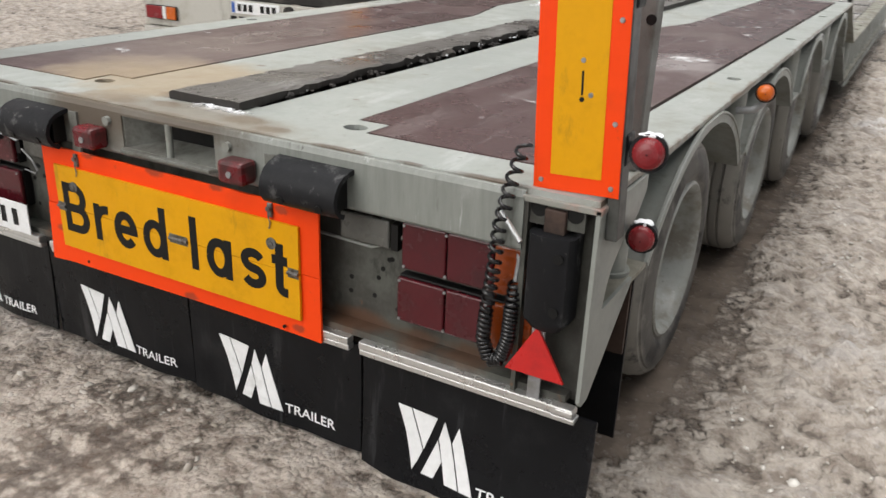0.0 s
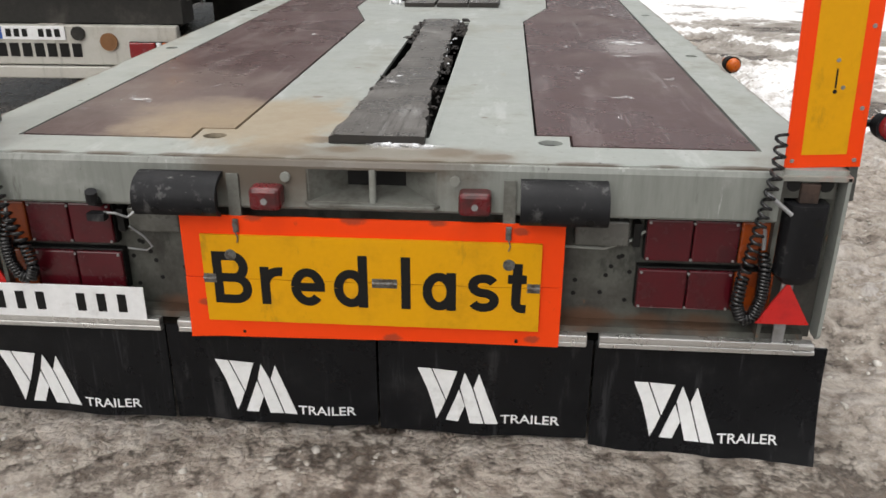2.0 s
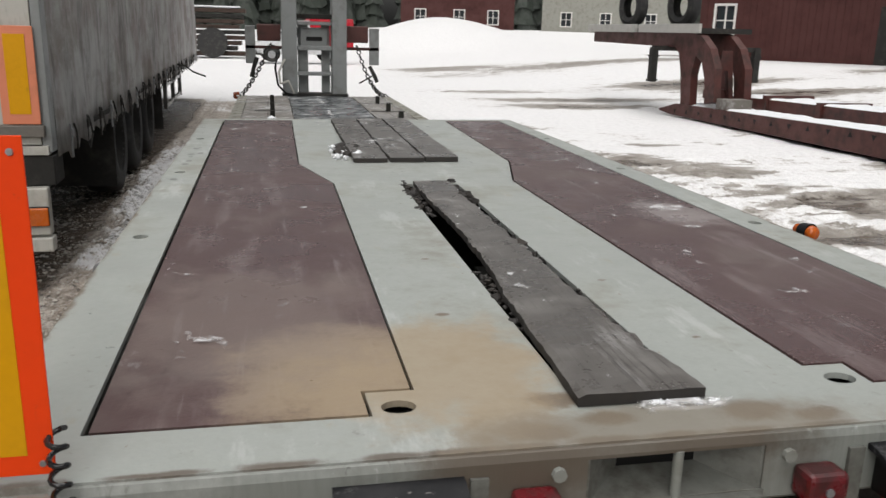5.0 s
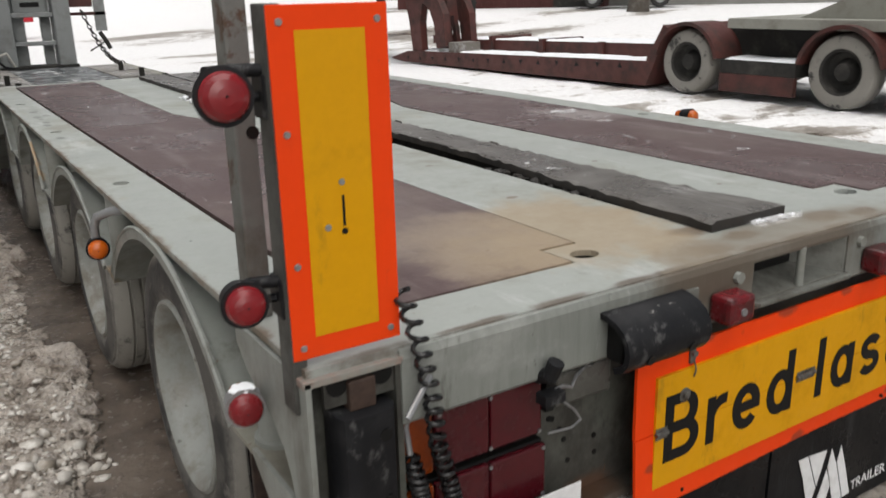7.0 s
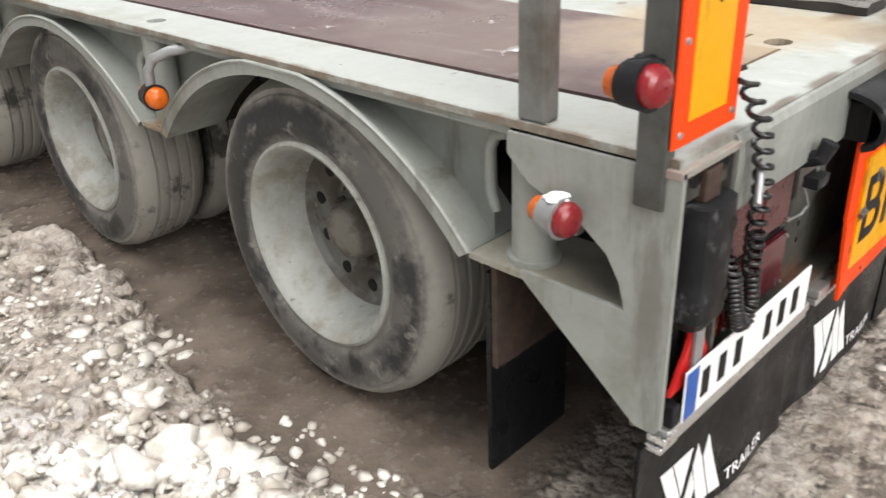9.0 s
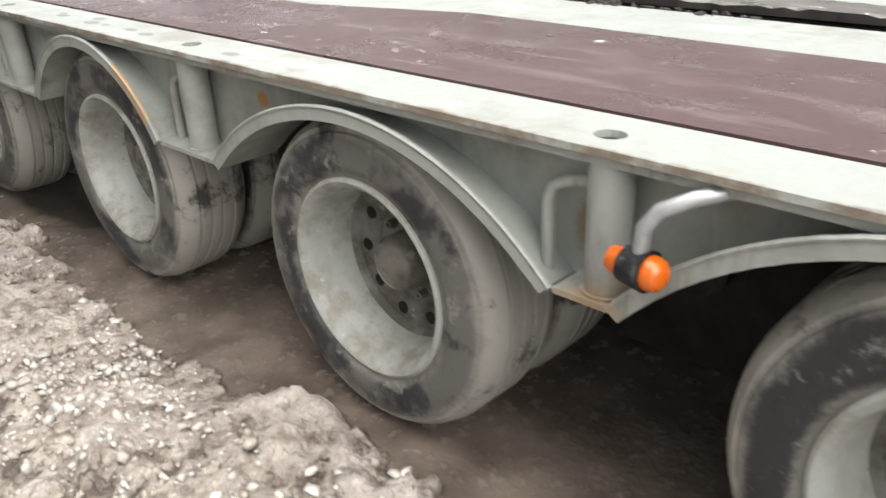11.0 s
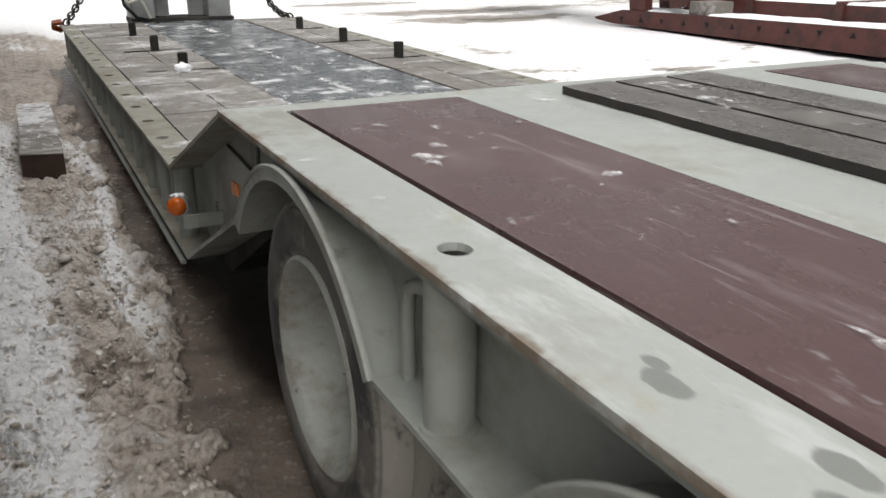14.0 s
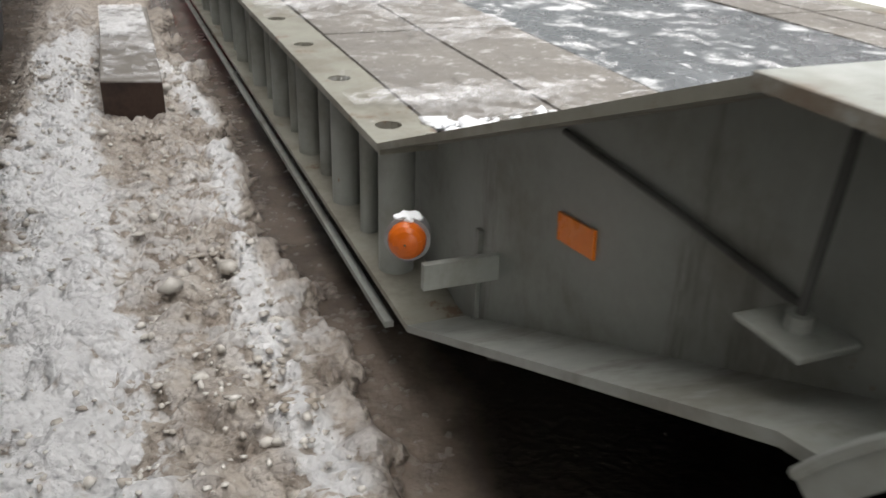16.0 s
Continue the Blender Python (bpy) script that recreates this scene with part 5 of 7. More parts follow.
def rear_lamps():
    for sx in (-1, 1):
        for z0, z1, w in ((0.602, 0.735, 0), (0.452, 0.583, 0.012)):
            xa, xb, xc, xd = 0.768 - w, 0.898, 1.026, 1.138
            back = part("tail_light", Mesh().box((min(sx * xa, sx * xd), 0.045, z0), (max(sx * xa, sx * xd), 0.075, z1), 0.004), BLACK, loader, "dull dirty red and amber tail light cluster")
            for a, b, m in ((xa, xb, REDLENS), (xb, xc, REDLENS), (xc, xd, AMBER_DULL)):
                lo, hi = sorted((sx * a, sx * b))
                part("lens", Mesh().box((lo + 0.002, 0.030, z0 + 0.004), (hi - 0.002, 0.046, z1 - 0.004), 0.005), m, back)
            for a in (xa + 0.01, xb, xc - 0.012):
                for z in (z0 + 0.012, z1 - 0.012):
                    part("screw", Mesh().rod((sx * a, 0.03, z), (sx * a, 0.026, z), 0.004, n=8), ZINC, back)
        lo, hi = sorted((sx * 0.572, sx * 0.725))
        part("work_lamp", Mesh().box((lo, 0.04, 0.642), (hi, 0.076, 0.718), 0.006), ZINC_DARK, loader, "dim rectangular work lamp in a dark recess")
        lo, hi = sorted((sx * 0.735, sx * 0.755))
        part("lamp_bracket", Mesh().box((lo, 0.035, 0.645), (hi, 0.076, 0.715)), BLACK, loader)
        # drilled holes
        rnd = random.Random(5)
        for k in range(9):
            x, z = sx * rnd.uniform(0.58, 0.75), rnd.uniform(0.44, 0.61)
            part("drill_hole", Mesh().rod((x, 0.0745, z), (x, 0.0735, z), 0.007, n=10), BLACK, loader)
        # horizontal rubber roller on the beam
        x0, x1 = sorted((sx * 0.413, sx * 0.648))
        part("rubber_buffer", Mesh().strip([(-0.045, 0.732), (-0.068, 0.742), (-0.082, 0.762), (-0.086, 0.785), (-0.080, 0.808), (-0.066, 0.828), (-0.045, 0.841), (-0.02, 0.848), (0.0, 0.850)], "x", x0, x1, -0.013), RUBBER, loader,
             "scuffed black rubber buffer on the rear beam", smooth=50)
        # black block in place of the shade inside the hollow buffer
        part("buffer_core", Mesh().box((x0 + 0.02, -0.045, 0.745), (x1 - 0.02, 0.0, 0.825), 0.004), BLACK, loader)
        for x in (x0 + 0.065, x1 - 0.05):
            part("buffer_hole", Mesh().rod((x, -0.078, 0.760), (x, -0.0835, 0.758), 0.011, n=14), BLACK, loader)
        # red box lamp
        x0, x1 = (0.247, 0.335) if sx > 0 else (-0.327, -0.240)
        p = part("marker_lamp", Mesh().box((x0, -0.062, 0.757), (x1, 0.0, 0.822), 0.012), REDBOX, loader, "dull red box-shaped marker lamp on the beam")
        part("lamp_screw", Mesh().rod(((x0 + x1) / 2, -0.061, 0.786), ((x0 + x1) / 2, -0.066, 0.786), 0.009, n=12), ZINC, p)
        # strap that holds the sign
        x = sx * 0.385
        part("sign_strap", Mesh().box((x - 0.017, -0.008, 0.69), (x + 0.017, 0.0, 0.845)), POCKET, loader)
        part("sign_clip", Mesh().box((x - 0.008, -0.02, 0.675), (x + 0.008, -0.012, 0.715), 0.002).rod((x, -0.02, 0.70), (x, -0.027, 0.70), 0.007, n=10).tube([(x, -0.024, 0.68), (x + 0.006, -0.025, 0.66), (x + 0.001, -0.024, 0.645)], 0.002, 5), HINGE, loader)
        # upright rubber buffer in the corner
        lo, hi = (1.115, 1.245) if sx > 0 else (-1.245, -1.115)
        c = (lo + hi) / 2
        prof = [(c - 0.055, 0.045), (c - 0.055, -0.004), (c - 0.046, -0.020), (c - 0.02, -0.028), (c + 0.02, -0.028), (c + 0.046, -0.020), (c + 0.055, -0.004), (c + 0.055, 0.045)]
        slab = Mesh().prism(prof, "z", 0.566, 0.80)
        bmesh.ops.bisect_plane(slab.bm, geom=slab.bm.verts[:] + slab.bm.edges[:] + slab.bm.faces[:], plane_co=(c, 0, 0.592), plane_no=(0, 0, 1))
        for v in slab.bm.verts:
            if v.co.z < 0.57:
                v.co.x = c + (v.co.x - c) * 0.62
                v.co.y = 0.045 + (v.co.y - 0.045) * 0.8
        part("corner_buffer", slab, RUBBER, loader, "upright black rubber corner buffer with a chamfered foot", smooth=30)
        for z in (0.625, 0.755):
            part("buffer_hole", Mesh().rod((c + 0.026, -0.018, z), (c + 0.026, -0.0285, z), 0.012, n=14), BLACK, loader)
        # dark plate in place of the shaded recess above the buffer
        part("pocket_plate", Mesh().box((c - 0.066, 0.012, 0.812), (c + 0.066, 0.022, 0.861)), REARPANEL, loader)
        for dx in (-0.042, 0.042):
            part("pocket_hole", Mesh().rod((c + dx, 0.013, 0.85), (c + dx, 0.0105, 0.85), 0.020, n=16), BLACK, loader)
        # corner housing
        part("corner_cap", Mesh().box((min(sx * 1.10, sx * 1.285), 0.0, 0.862), (max(sx * 1.10, sx * 1.285), 0.06, 0.876), 0.002), CAP, loader, "grey cap plate with reddish rust")
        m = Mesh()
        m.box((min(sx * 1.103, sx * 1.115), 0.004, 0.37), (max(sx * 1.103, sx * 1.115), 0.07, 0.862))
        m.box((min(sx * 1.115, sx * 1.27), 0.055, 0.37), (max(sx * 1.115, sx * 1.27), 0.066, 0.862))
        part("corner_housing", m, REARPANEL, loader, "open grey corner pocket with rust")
        # side plate behind the last wheel
        plate = [(0.0, 0.872), (0.0, 0.40), (0.012, 0.385), (0.05, 0.385), (0.31, 0.595), (0.31, 0.607), (0.085, 0.607), (0.098, 0.655), (0.125, 0.70), (0.185, 0.745), (0.29, 0.785), (0.34, 0.83), (0.34, 0.87)]
        lo, hi = sorted((sx * 1.272, sx * 1.282))
        part("rear_side_plate", Mesh().prism(plate, "x", lo, hi), SIDE, loader, "grey rear side plate tapering to its foot")
        lo, hi = sorted((sx * 1.09, sx * 1.28))
        part("ledge", Mesh().box((lo, 0.06, 0.588), (hi, 0.44, 0.60)), BEDSTEEL, loader, "grimy ledge behind the wheel")
        x = sx * 1.215
        part("post_tube", Mesh().rod((x, 0.33, 0.60), (x, 0.33, 0.86), 0.042, n=20).rod((x, 0.33, 0.599), (x, 0.33, 0.612), 0.052, n=20), SIDE, loader, smooth=40)
        part("lashing_hook", Mesh().tube([(x - 0.02 * sx, 0.44, 0.66), (x - 0.02 * sx, 0.455, 0.70), (x - 0.02 * sx, 0.455, 0.79), (x - 0.02 * sx, 0.44, 0.82), (x - 0.02 * sx, 0.40, 0.83), (x, 0.36, 0.83)], 0.013, 10), SIDE, loader, smooth=60)
        part("wheel_flap", Mesh().box((min(sx * 1.0, sx * 1.265), 0.40, 0.06), (max(sx * 1.0, sx * 1.265), 0.412, 0.56)), FLAP, loader, "black flap behind the last wheel")
        part("flap_carrier", Mesh().box((min(sx * 1.02, sx * 1.262), 0.385, 0.34), (max(sx * 1.02, sx * 1.262), 0.399, 0.587)), RUSTY, loader, "rusty brown plate that carries the flap")
        part("foot_clamp", Mesh().box((min(sx * 1.215, sx * 1.275), -0.004, 0.338), (max(sx * 1.215, sx * 1.275), 0.03, 0.352), 0.003).box((min(sx * 1.225, sx * 1.27), -0.008, 0.356), (max(sx * 1.225, sx * 1.27), 0.03, 0.372), 0.003), ALU, loader)
        part("lamp_socket", Mesh().box((min(sx * 1.235, sx * 1.262), 0.20, 0.70), (max(sx * 1.235, sx * 1.262), 0.235, 0.79), 0.006).rod((sx * 1.255, 0.198, 0.75), (sx * 1.255, 0.19, 0.75), 0.014, n=10), ZINC, loader)
        part("buffer_block", Mesh().box((c - 0.025, 0.0, 0.80), (c + 0.025, 0.05, 0.855), 0.003), RUSTY, loader)
        # red triangle reflector
        tri = [(1.165, 0.570), (1.240, 0.440), (1.090, 0.440)]
        tri = [(sx * x, z) for x, z in tri]
        part("triangle_reflector", Mesh().prism(tri, "y", -0.008 + 0.016 * (sx < 0), -0.001 + 0.016 * (sx < 0)), REFLECT, loader, "bright red triangle reflector")
        part("reflector_bracket", Mesh().box((sx * 1.165 - 0.016, 0.0, 0.375), (sx * 1.165 + 0.016, 0.006, 0.59)), ZINC, loader)
        # coiled cable
        pts = []
        path = [Vector(p) for p in ((sx * 1.088, 0.02, 0.985), (sx * 1.078, -0.02, 0.90), (sx * 1.062, -0.028, 0.80), (sx * 1.052, -0.022, 0.70), (sx * 1.035, -0.012, 0.58), (sx * 1.03, -0.012, 0.50),
                                        (sx * 1.05, -0.012, 0.452), (sx * 1.08, -0.012, 0.462), (sx * 1.095, -0.012, 0.52), (sx * 1.095, -0.005, 0.60), (sx * 1.09, 0.02, 0.655))]
        if sx < 0:
            path = [Vector((p.x + 0.10 * max(0.0, 0.72 - p.z), p.y, 0.72 - (0.72 - p.z) * 0.80 if p.z < 0.72 else p.z)) for p in path]
        lengths = [(q - p).length for p, q in zip(path, path[1:])]
        pitch = (0.030, 0.028, 0.027, 0.022, 0.013, 0.010, 0.0095, 0.0095, 0.010, 0.014)
        phase = 0.0
        for p, q, ln, tight in zip(path, path[1:], lengths, pitch):
            steps = max(8, int(ln / tight * 10))
            d = (q - p).normalized()
            a = d.cross(Vector((0, 1, 0))).normalized()
            for k in range(steps):
                t = phase + 2 * math.pi * ln / tight * k / steps
                pts.append(p.lerp(q, k / steps) + 0.0145 * (math.cos(t) * a + math.sin(t) * Vector((0, 1, 0))))
            phase += 2 * math.pi * ln / tight
        cable = part("coiled_cable", Mesh().tube(pts, 0.0048, 6), CABLE, loader, "black coiled cable hanging from the marker board", smooth=60)
        part("cable_plug", Mesh().tube([path[-1], path[-1] + Vector((0.0, 0.012, 0.05)), path[-1] + Vector((-0.012 * sx, 0.02, 0.085))], 0.006, 8), ZINC, cable)
        part("cable_pin", Mesh().tube([(sx * 1.06, -0.02, 0.835), (sx * 1.125, -0.05, 0.785)], 0.006), ZINC, loader)


CABLE = surface("glossy_cable_rubber", (0.012, 0.012, 0.013), (0.03, 0.03, 0.03), 0.22, 0, (0.5, 0.7), 9, 60, 0.1, 0.2)
ORANGE_FILM = surface("orange_reflector", (1.0, 0.26, 0.010), (0.85, 0.21, 0.012), 0.3, 0, (0.5, 0.8), 12, 150, 0.1, 0.06)
AMBER_DULL = surface("dull_amber_lens", (0.30, 0.055, 0.008), (0.16, 0.03, 0.008), 0.25, 0, (0.4, 0.8), 8, 90, 0.1, 0.2)
ZINC_DARK = surface("dim_lamp_glass", (0.13, 0.13, 0.12), (0.07, 0.07, 0.06), 0.3, 0, (0.4, 0.7), 9, 60, 0.1, 0.15)
REFLECT = surface("red_reflector", (0.62, 0.02, 0.018), (0.45, 0.015, 0.015), 0.3, 0, (0.5, 0.8), 9, 120, 0.15, 0.1)
CREAM = surface("dirty_white_paint", (0.54, 0.53, 0.485), (0.36, 0.33, 0.27), 0.5, 0, (0.48, 0.75), 2.5, 40, 0.1, 0.06, (0.25, 0.13, 0.05), (0.68, 0.74), 5)
blotches(CREAM, (0.24, 0.16, 0.07), 6.0, 0.60, 0.70, (1, 1, 0.35), 0.7, (4.0, 2.0, 1.0))
blotches(CREAM, (0.17, 0.155, 0.125), 2.6, 0.56, 0.74, (2.2, 1, 0.3), 0.5, (1.0, 6.0, 3.0))
TARP = surface("grey_tarpaulin", (0.40, 0.40, 0.39), (0.25, 0.195, 0.18), 0.6, 0, (0.42, 0.7), 1.4, 18, 0.3, 0.15, stretch=(1, 1, 0.3))
blotches(TARP, (0.10, 0.095, 0.085), 3.2, 0.52, 0.66, (1, 1.4, 0.5), 0.7, (2.0, 1.0, 4.0))
blotches(TARP, (0.46, 0.46, 0.45), 9.0, 0.60, 0.68, (1, 0.6, 0.25), 0.55, (7.0, 3.0, 2.0))
blotches(TARP, (0.06, 0.055, 0.05), 22.0, 0.64, 0.70, (1, 1, 0.4), 0.7, (5.0, 8.0, 1.0))
blotches(TARP, (0.17, 0.15, 0.12), 1.1, 0.50, 0.62, (1, 1, 2.5), 0.5, (3.0, 3.0, 3.0))
GRIME = surface("black_grime", (0.030, 0.029, 0.027), (0.08, 0.075, 0.068), 0.7, 0, (0.45, 0.75), 4, 30, 0.3, 0.3, spec=0.2)
TIMBER = surface("weathered_timber", (0.165, 0.15, 0.13), (0.36, 0.35, 0.34), 0.7, 0, (0.48, 0.66), 5, 40, 0.4, 0.25)
TIMBER_END = surface("dark_brown_timber_end", (0.055, 0.030, 0.020), (0.03, 0.02, 0.015), 0.7, 0, (0.45, 0.7), 8, 50, 0.4, 0.3)
GREYPAINT = surface("grey_gooseneck_paint", (0.26, 0.275, 0.275), (0.17, 0.17, 0.165), 0.5, 0, (0.45, 0.75), 3, 40, 0.1, 0.1)
rear_lamps()

# reflectors, lamps and arms along the trailer
lamp("marker_lamp", (-1.358, 0.03, 1.02), (-0.12, -1, 0.1), 0.037, REDBRIGHT, RUBBER, "red round marker lamp in a black rubber cup", [(-1.365, 0.06, 1.034), (-1.33, 0.075, 1.034), (-1.285, 0.06, 1.034)], cap=False)
lamp("marker_lamp", (-1.362, 0.02, 1.335), (-0.12, -1, 0.1), 0.043, REDBRIGHT, RUBBER, "red round marker lamp in a black rubber cup", [(-1.372, 0.06, 1.365), (-1.33, 0.075, 1.365), (-1.285, 0.06, 1.365)], cap=False)
lamp("marker_lamp", (1.358, 0.03, 1.008), (0.12, -1, 0.1), 0.040, REDBRIGHT, RUBBER, "red round marker lamp in a black rubber cup", [(1.362, 0.06, 1.005), (1.33, 0.075, 1.005), (1.285, 0.075, 1.005)])
for sx in (-1, 1):
    lamp("marker_lamp", (sx * 1.325, 0.19, 0.765), (sx * 0.15, -1, 0.0), 0.037, REDBRIGHT, RUBBER if sx > 0 else ZINC, "red round marker lamp with a cap of snow on a bracket", [(sx * 1.325, 0.215, 0.765), (sx * 1.29, 0.235, 0.762), (sx * 1.245, 0.235, 0.76)], 0.058)
    lamp("amber_side_lamp", (sx * (1.325 if sx < 0 else 1.344), 1.545, 0.726 if sx < 0 else 0.883), (sx * 0.12, -1.0, 0.0), 0.036, AMBER, RUBBER, "amber side marker lamp on a bent arm",
         None, 0.07, None, False)
part("lamp_arm", Mesh().tube([(-1.325, 1.555, 0.745), (-1.325, 1.55, 0.80), (-1.315, 1.53, 0.83), (-1.285, 1.49, 0.85), (-1.23, 1.44, 0.86)], 0.014, 10), ZINC, loader, smooth=60)
part("lamp_arm", Mesh().tube([(1.344, 1.57, 0.87), (1.335, 1.575, 0.835), (1.31, 1.57, 0.81), (1.25, 1.56, 0.80)], 0.014, 10), ZINC, loader, smooth=60)
lamp("amber_side_lamp", (-1.292, 6.41, 0.405), (-0.45, -0.85, 0.05), 0.042, AMBER, ZINC, "amber side lamp with a cap of snow", None, 0.07)
part("lamp_bracket", Mesh().box((-1.29, 6.33, 0.335), (-1.13, 6.345, 0.385)), SIDE, loader)
part("side_reflector", Mesh().prism([(6.130, 0.508), (6.028, 0.520), (6.032, 0.564), (6.134, 0.552)], "x", -1.151, -1.146), ORANGE_FILM, loader, "small orange reflector on the side plate")
part("stay_rod", Mesh().rod((-1.185, 5.628, 0.65), (-1.165, 5.632, 0.87), 0.0052), BARSTEEL, loader)
part("stay_foot", Mesh().box((-1.222, 5.585, 0.641), (-1.146, 5.672, 0.648), 0.002).rod((-1.185, 5.628, 0.648), (-1.185, 5.628, 0.664), 0.013, n=10), SIDE, loader)
part("stay_rib", Mesh().tube([(-1.149, 6.14, 0.675), (-1.150, 5.87, 0.664), (-1.15, 5.655, 0.648)], 0.0055), BARSTEEL, loader)
part("edge_rib", Mesh().box((-1.155, 6.405, 0.20), (-1.145, 6.420, 0.40)), SIDE, loader)


def plate_bars(parent, x0, x1, z0, z1, y, blue=True):
    """A number plate whose writing is plain bars."""
    p = part("number_plate", Mesh().box((x0, y, z0), (x1, y + 0.004, z1), 0.0015), WHITE, parent, "white number plate with a blue band")
    if blue:
        part("blue_band", Mesh().box((x0 + 0.003, y - 0.001, z0 + 0.004), (x0 + 0.045, y, z1 - 0.004)), BLUE, p)
    w, h = x1 - x0, z1 - z0
    for k in (0, 1, 2, 4, 5, 6):
        a = x0 + 0.06 + (w - 0.08) * k / 7
        part("plate_bar", Mesh().box((a, y - 0.0015, z0 + 0.23 * h), (a + (w - 0.08) / 7 * 0.42, y, z1 - 0.23 * h)), BLACK, p)


BLUE = surface("blue_film", (0.02, 0.10, 0.42), None, 0.4)
plate_bars(loader, -1.212, -0.690, 0.374, 0.483, -0.006)
part("plate_holder", Mesh().box((-1.24, -0.002, 0.36), (-1.215, 0.03, 0.42), 0.003), RUBBER, loader)
part("handle", Mesh().tube([(-0.79, 0.02, 0.745), (-0.79, -0.02, 0.76), (-0.785, -0.03, 0.79)], 0.017, 10).box((-0.81, -0.03, 0.70), (-0.76, 0.0, 0.722)), RUBBER, loader, "black rubber handle")
part("loose_cable", Mesh().tube([(-0.77, -0.01, 0.72), (-0.74, 0.0, 0.715), (-0.71, 0.01, 0.70), (-0.69, 0.02, 0.715), (-0.655, 0.03, 0.725), (-0.63, 0.04, 0.715)], 0.004, 6), ZINC, loader, "thin grey cable")
part("loose_cable", Mesh().tube([(-0.72, 0.03, 0.665), (-0.68, 0.035, 0.63), (-0.66, 0.035, 0.60), (-0.68, 0.04, 0.585), (-0.74, 0.045, 0.588)], 0.003, 6), ZINC, loader)
part("loose_cable", Mesh().tube([(0.40, 0.05, 0.64), (0.52, 0.06, 0.632), (0.66, 0.06, 0.628), (0.74, 0.055, 0.66), (0.77, 0.05, 0.69)], 0.0045, 6), SIDE, loader)


def gooseneck():
    y = 13.05
    for x0, x1 in ((-0.54, -0.29), (0.29, 0.54)):
        part("neck_upright", Mesh().box((x0, y + 0.1, 0.49), (x1, y + 0.5, 2.6), 0.02), GREYPAINT, loader, "grey steel upright of the gooseneck")
    for x0, x1 in ((-0.27, -0.10), (0.13, 0.27)):
        part("neck_inner", Mesh().box((x0, y + 0.35, 0.49), (x1, y + 0.5, 1.7), 0.01), GREYPAINT, loader)
    for z0, z1 in ((0.83, 0.89), (1.25, 1.32), (1.66, 1.72)):
        part("neck_rung", Mesh().box((-0.29, y + 0.16, z0), (0.29, y + 0.3, z1), 0.008), GREYPAINT, loader)
    part("neck_plate", Mesh().box((-0.24, y + 0.3, 1.3), (0.24, y + 0.36, 1.62), 0.02), GREYPAINT, loader)
    part("neck_window", Mesh().box((-0.13, y + 0.29, 1.40), (0.14, y + 0.305, 1.47), 0.01), BLACK, loader)
    part("neck_cross", Mesh().box((-0.29, y + 0.12, 1.76), (0.29, y + 0.35, 1.84), 0.01), DARKSTEEL, loader)
    part("neck_foot", Mesh().box((-0.55, y + 0.06, 0.47), (0.56, y + 0.5, 0.53)), GRIME, loader)
    for sx in (-1, 1):
        part("neck_wing", Mesh().box((min(sx * 0.55, sx * 0.95), y + 0.5, 1.38), (max(sx * 0.55, sx * 0.95), y + 1.2, 1.66), 0.02).box((min(sx * 0.5, sx * 1.15), y + 0.6, 1.25), (max(sx * 0.5, sx * 1.15), y + 0.68, 1.30)), REDSTEEL, loader, "rust-red cross arm of the gooseneck")
        part("neck_leg", Mesh().box((min(sx * 0.98, sx * 1.15), y + 0.6, 1.0), (max(sx * 0.98, sx * 1.15), y + 0.66, 1.63), 0.008), GREYPAINT, loader)
    hoses = [[(-0.62, y, 1.2), (-0.66, y - 0.05, 0.95), (-0.62, y - 0.08, 0.68), (-0.50, y - 0.05, 0.55), (-0.40, y, 0.52)], [(-0.5, y + 0.05, 1.1), (-0.60, y, 0.9), (-0.58, y - 0.05, 0.7), (-0.45, y - 0.05, 0.75), (-0.36, y, 0.54)]]
    for h in hoses:
        pts = []
        for k in range(len(h) - 1):
            pts += [Vector(h[k]).lerp(Vector(h[k + 1]), j / 4) for j in range(4)]
        part("hose", Mesh().tube(pts + [Vector(h[-1])], 0.018, 8), RUBBER if h is hoses[0] else CREAM, loader, smooth=60)


gooseneck()


def chain(a, b, sag, links):
    """A hanging chain of oval links that cross one another."""
    bm = Mesh()
    a, b = Vector(a), Vector(b)
    for k in range(links):
        u = (k + 0.5) / links
        c = a.lerp(b, u) - Vector((0, 0, sag * 4 * u * (1 - u)))
        d = (b - a).normalized()
        s = d.cross(Vector((0, 1, 0))).normalized() if k % 2 else d.cross(Vector((1, 0, 0))).normalized()
        ln = (b - a).length / links
        pts = [c + d * (0.75 * ln * math.cos(t)) + s * (0.028 * math.sin(t)) for t in (2 * math.pi * j / 10 for j in range(11))]
        bm.tube(pts, 0.011, 5)
    return bm


tagged(part("lashing_chain", chain((-0.72, 13.3, 1.35), (-1.22, 13.0, 0.51), 0.08, 18), GRIME, None), "dark lashing chain hanging down to the bed", "chain", "lashing chains")
tagged(part("lashing_chain", chain((0.72, 13.3, 1.35), (1.20, 13.0, 0.51), 0.22, 20), GRIME, None), "dark lashing chain hanging down to the bed", "chain", "lashing chains")
part("chain_tensioner", Mesh().tube([(-1.05, 13.1, 0.80), (-1.0, 13.1, 0.98), (-0.95, 13.1, 1.12)], 0.035, 8), GRIME, loader)
part("chain_tensioner", Mesh().tube([(0.92, 13.1, 1.0), (1.0, 13.1, 0.86), (1.05, 13.1, 0.74)], 0.035, 8).tube([(1.0, 13.1, 0.86), (0.74, 13.05, 0.72)], 0.014, 6), GRIME, loader)
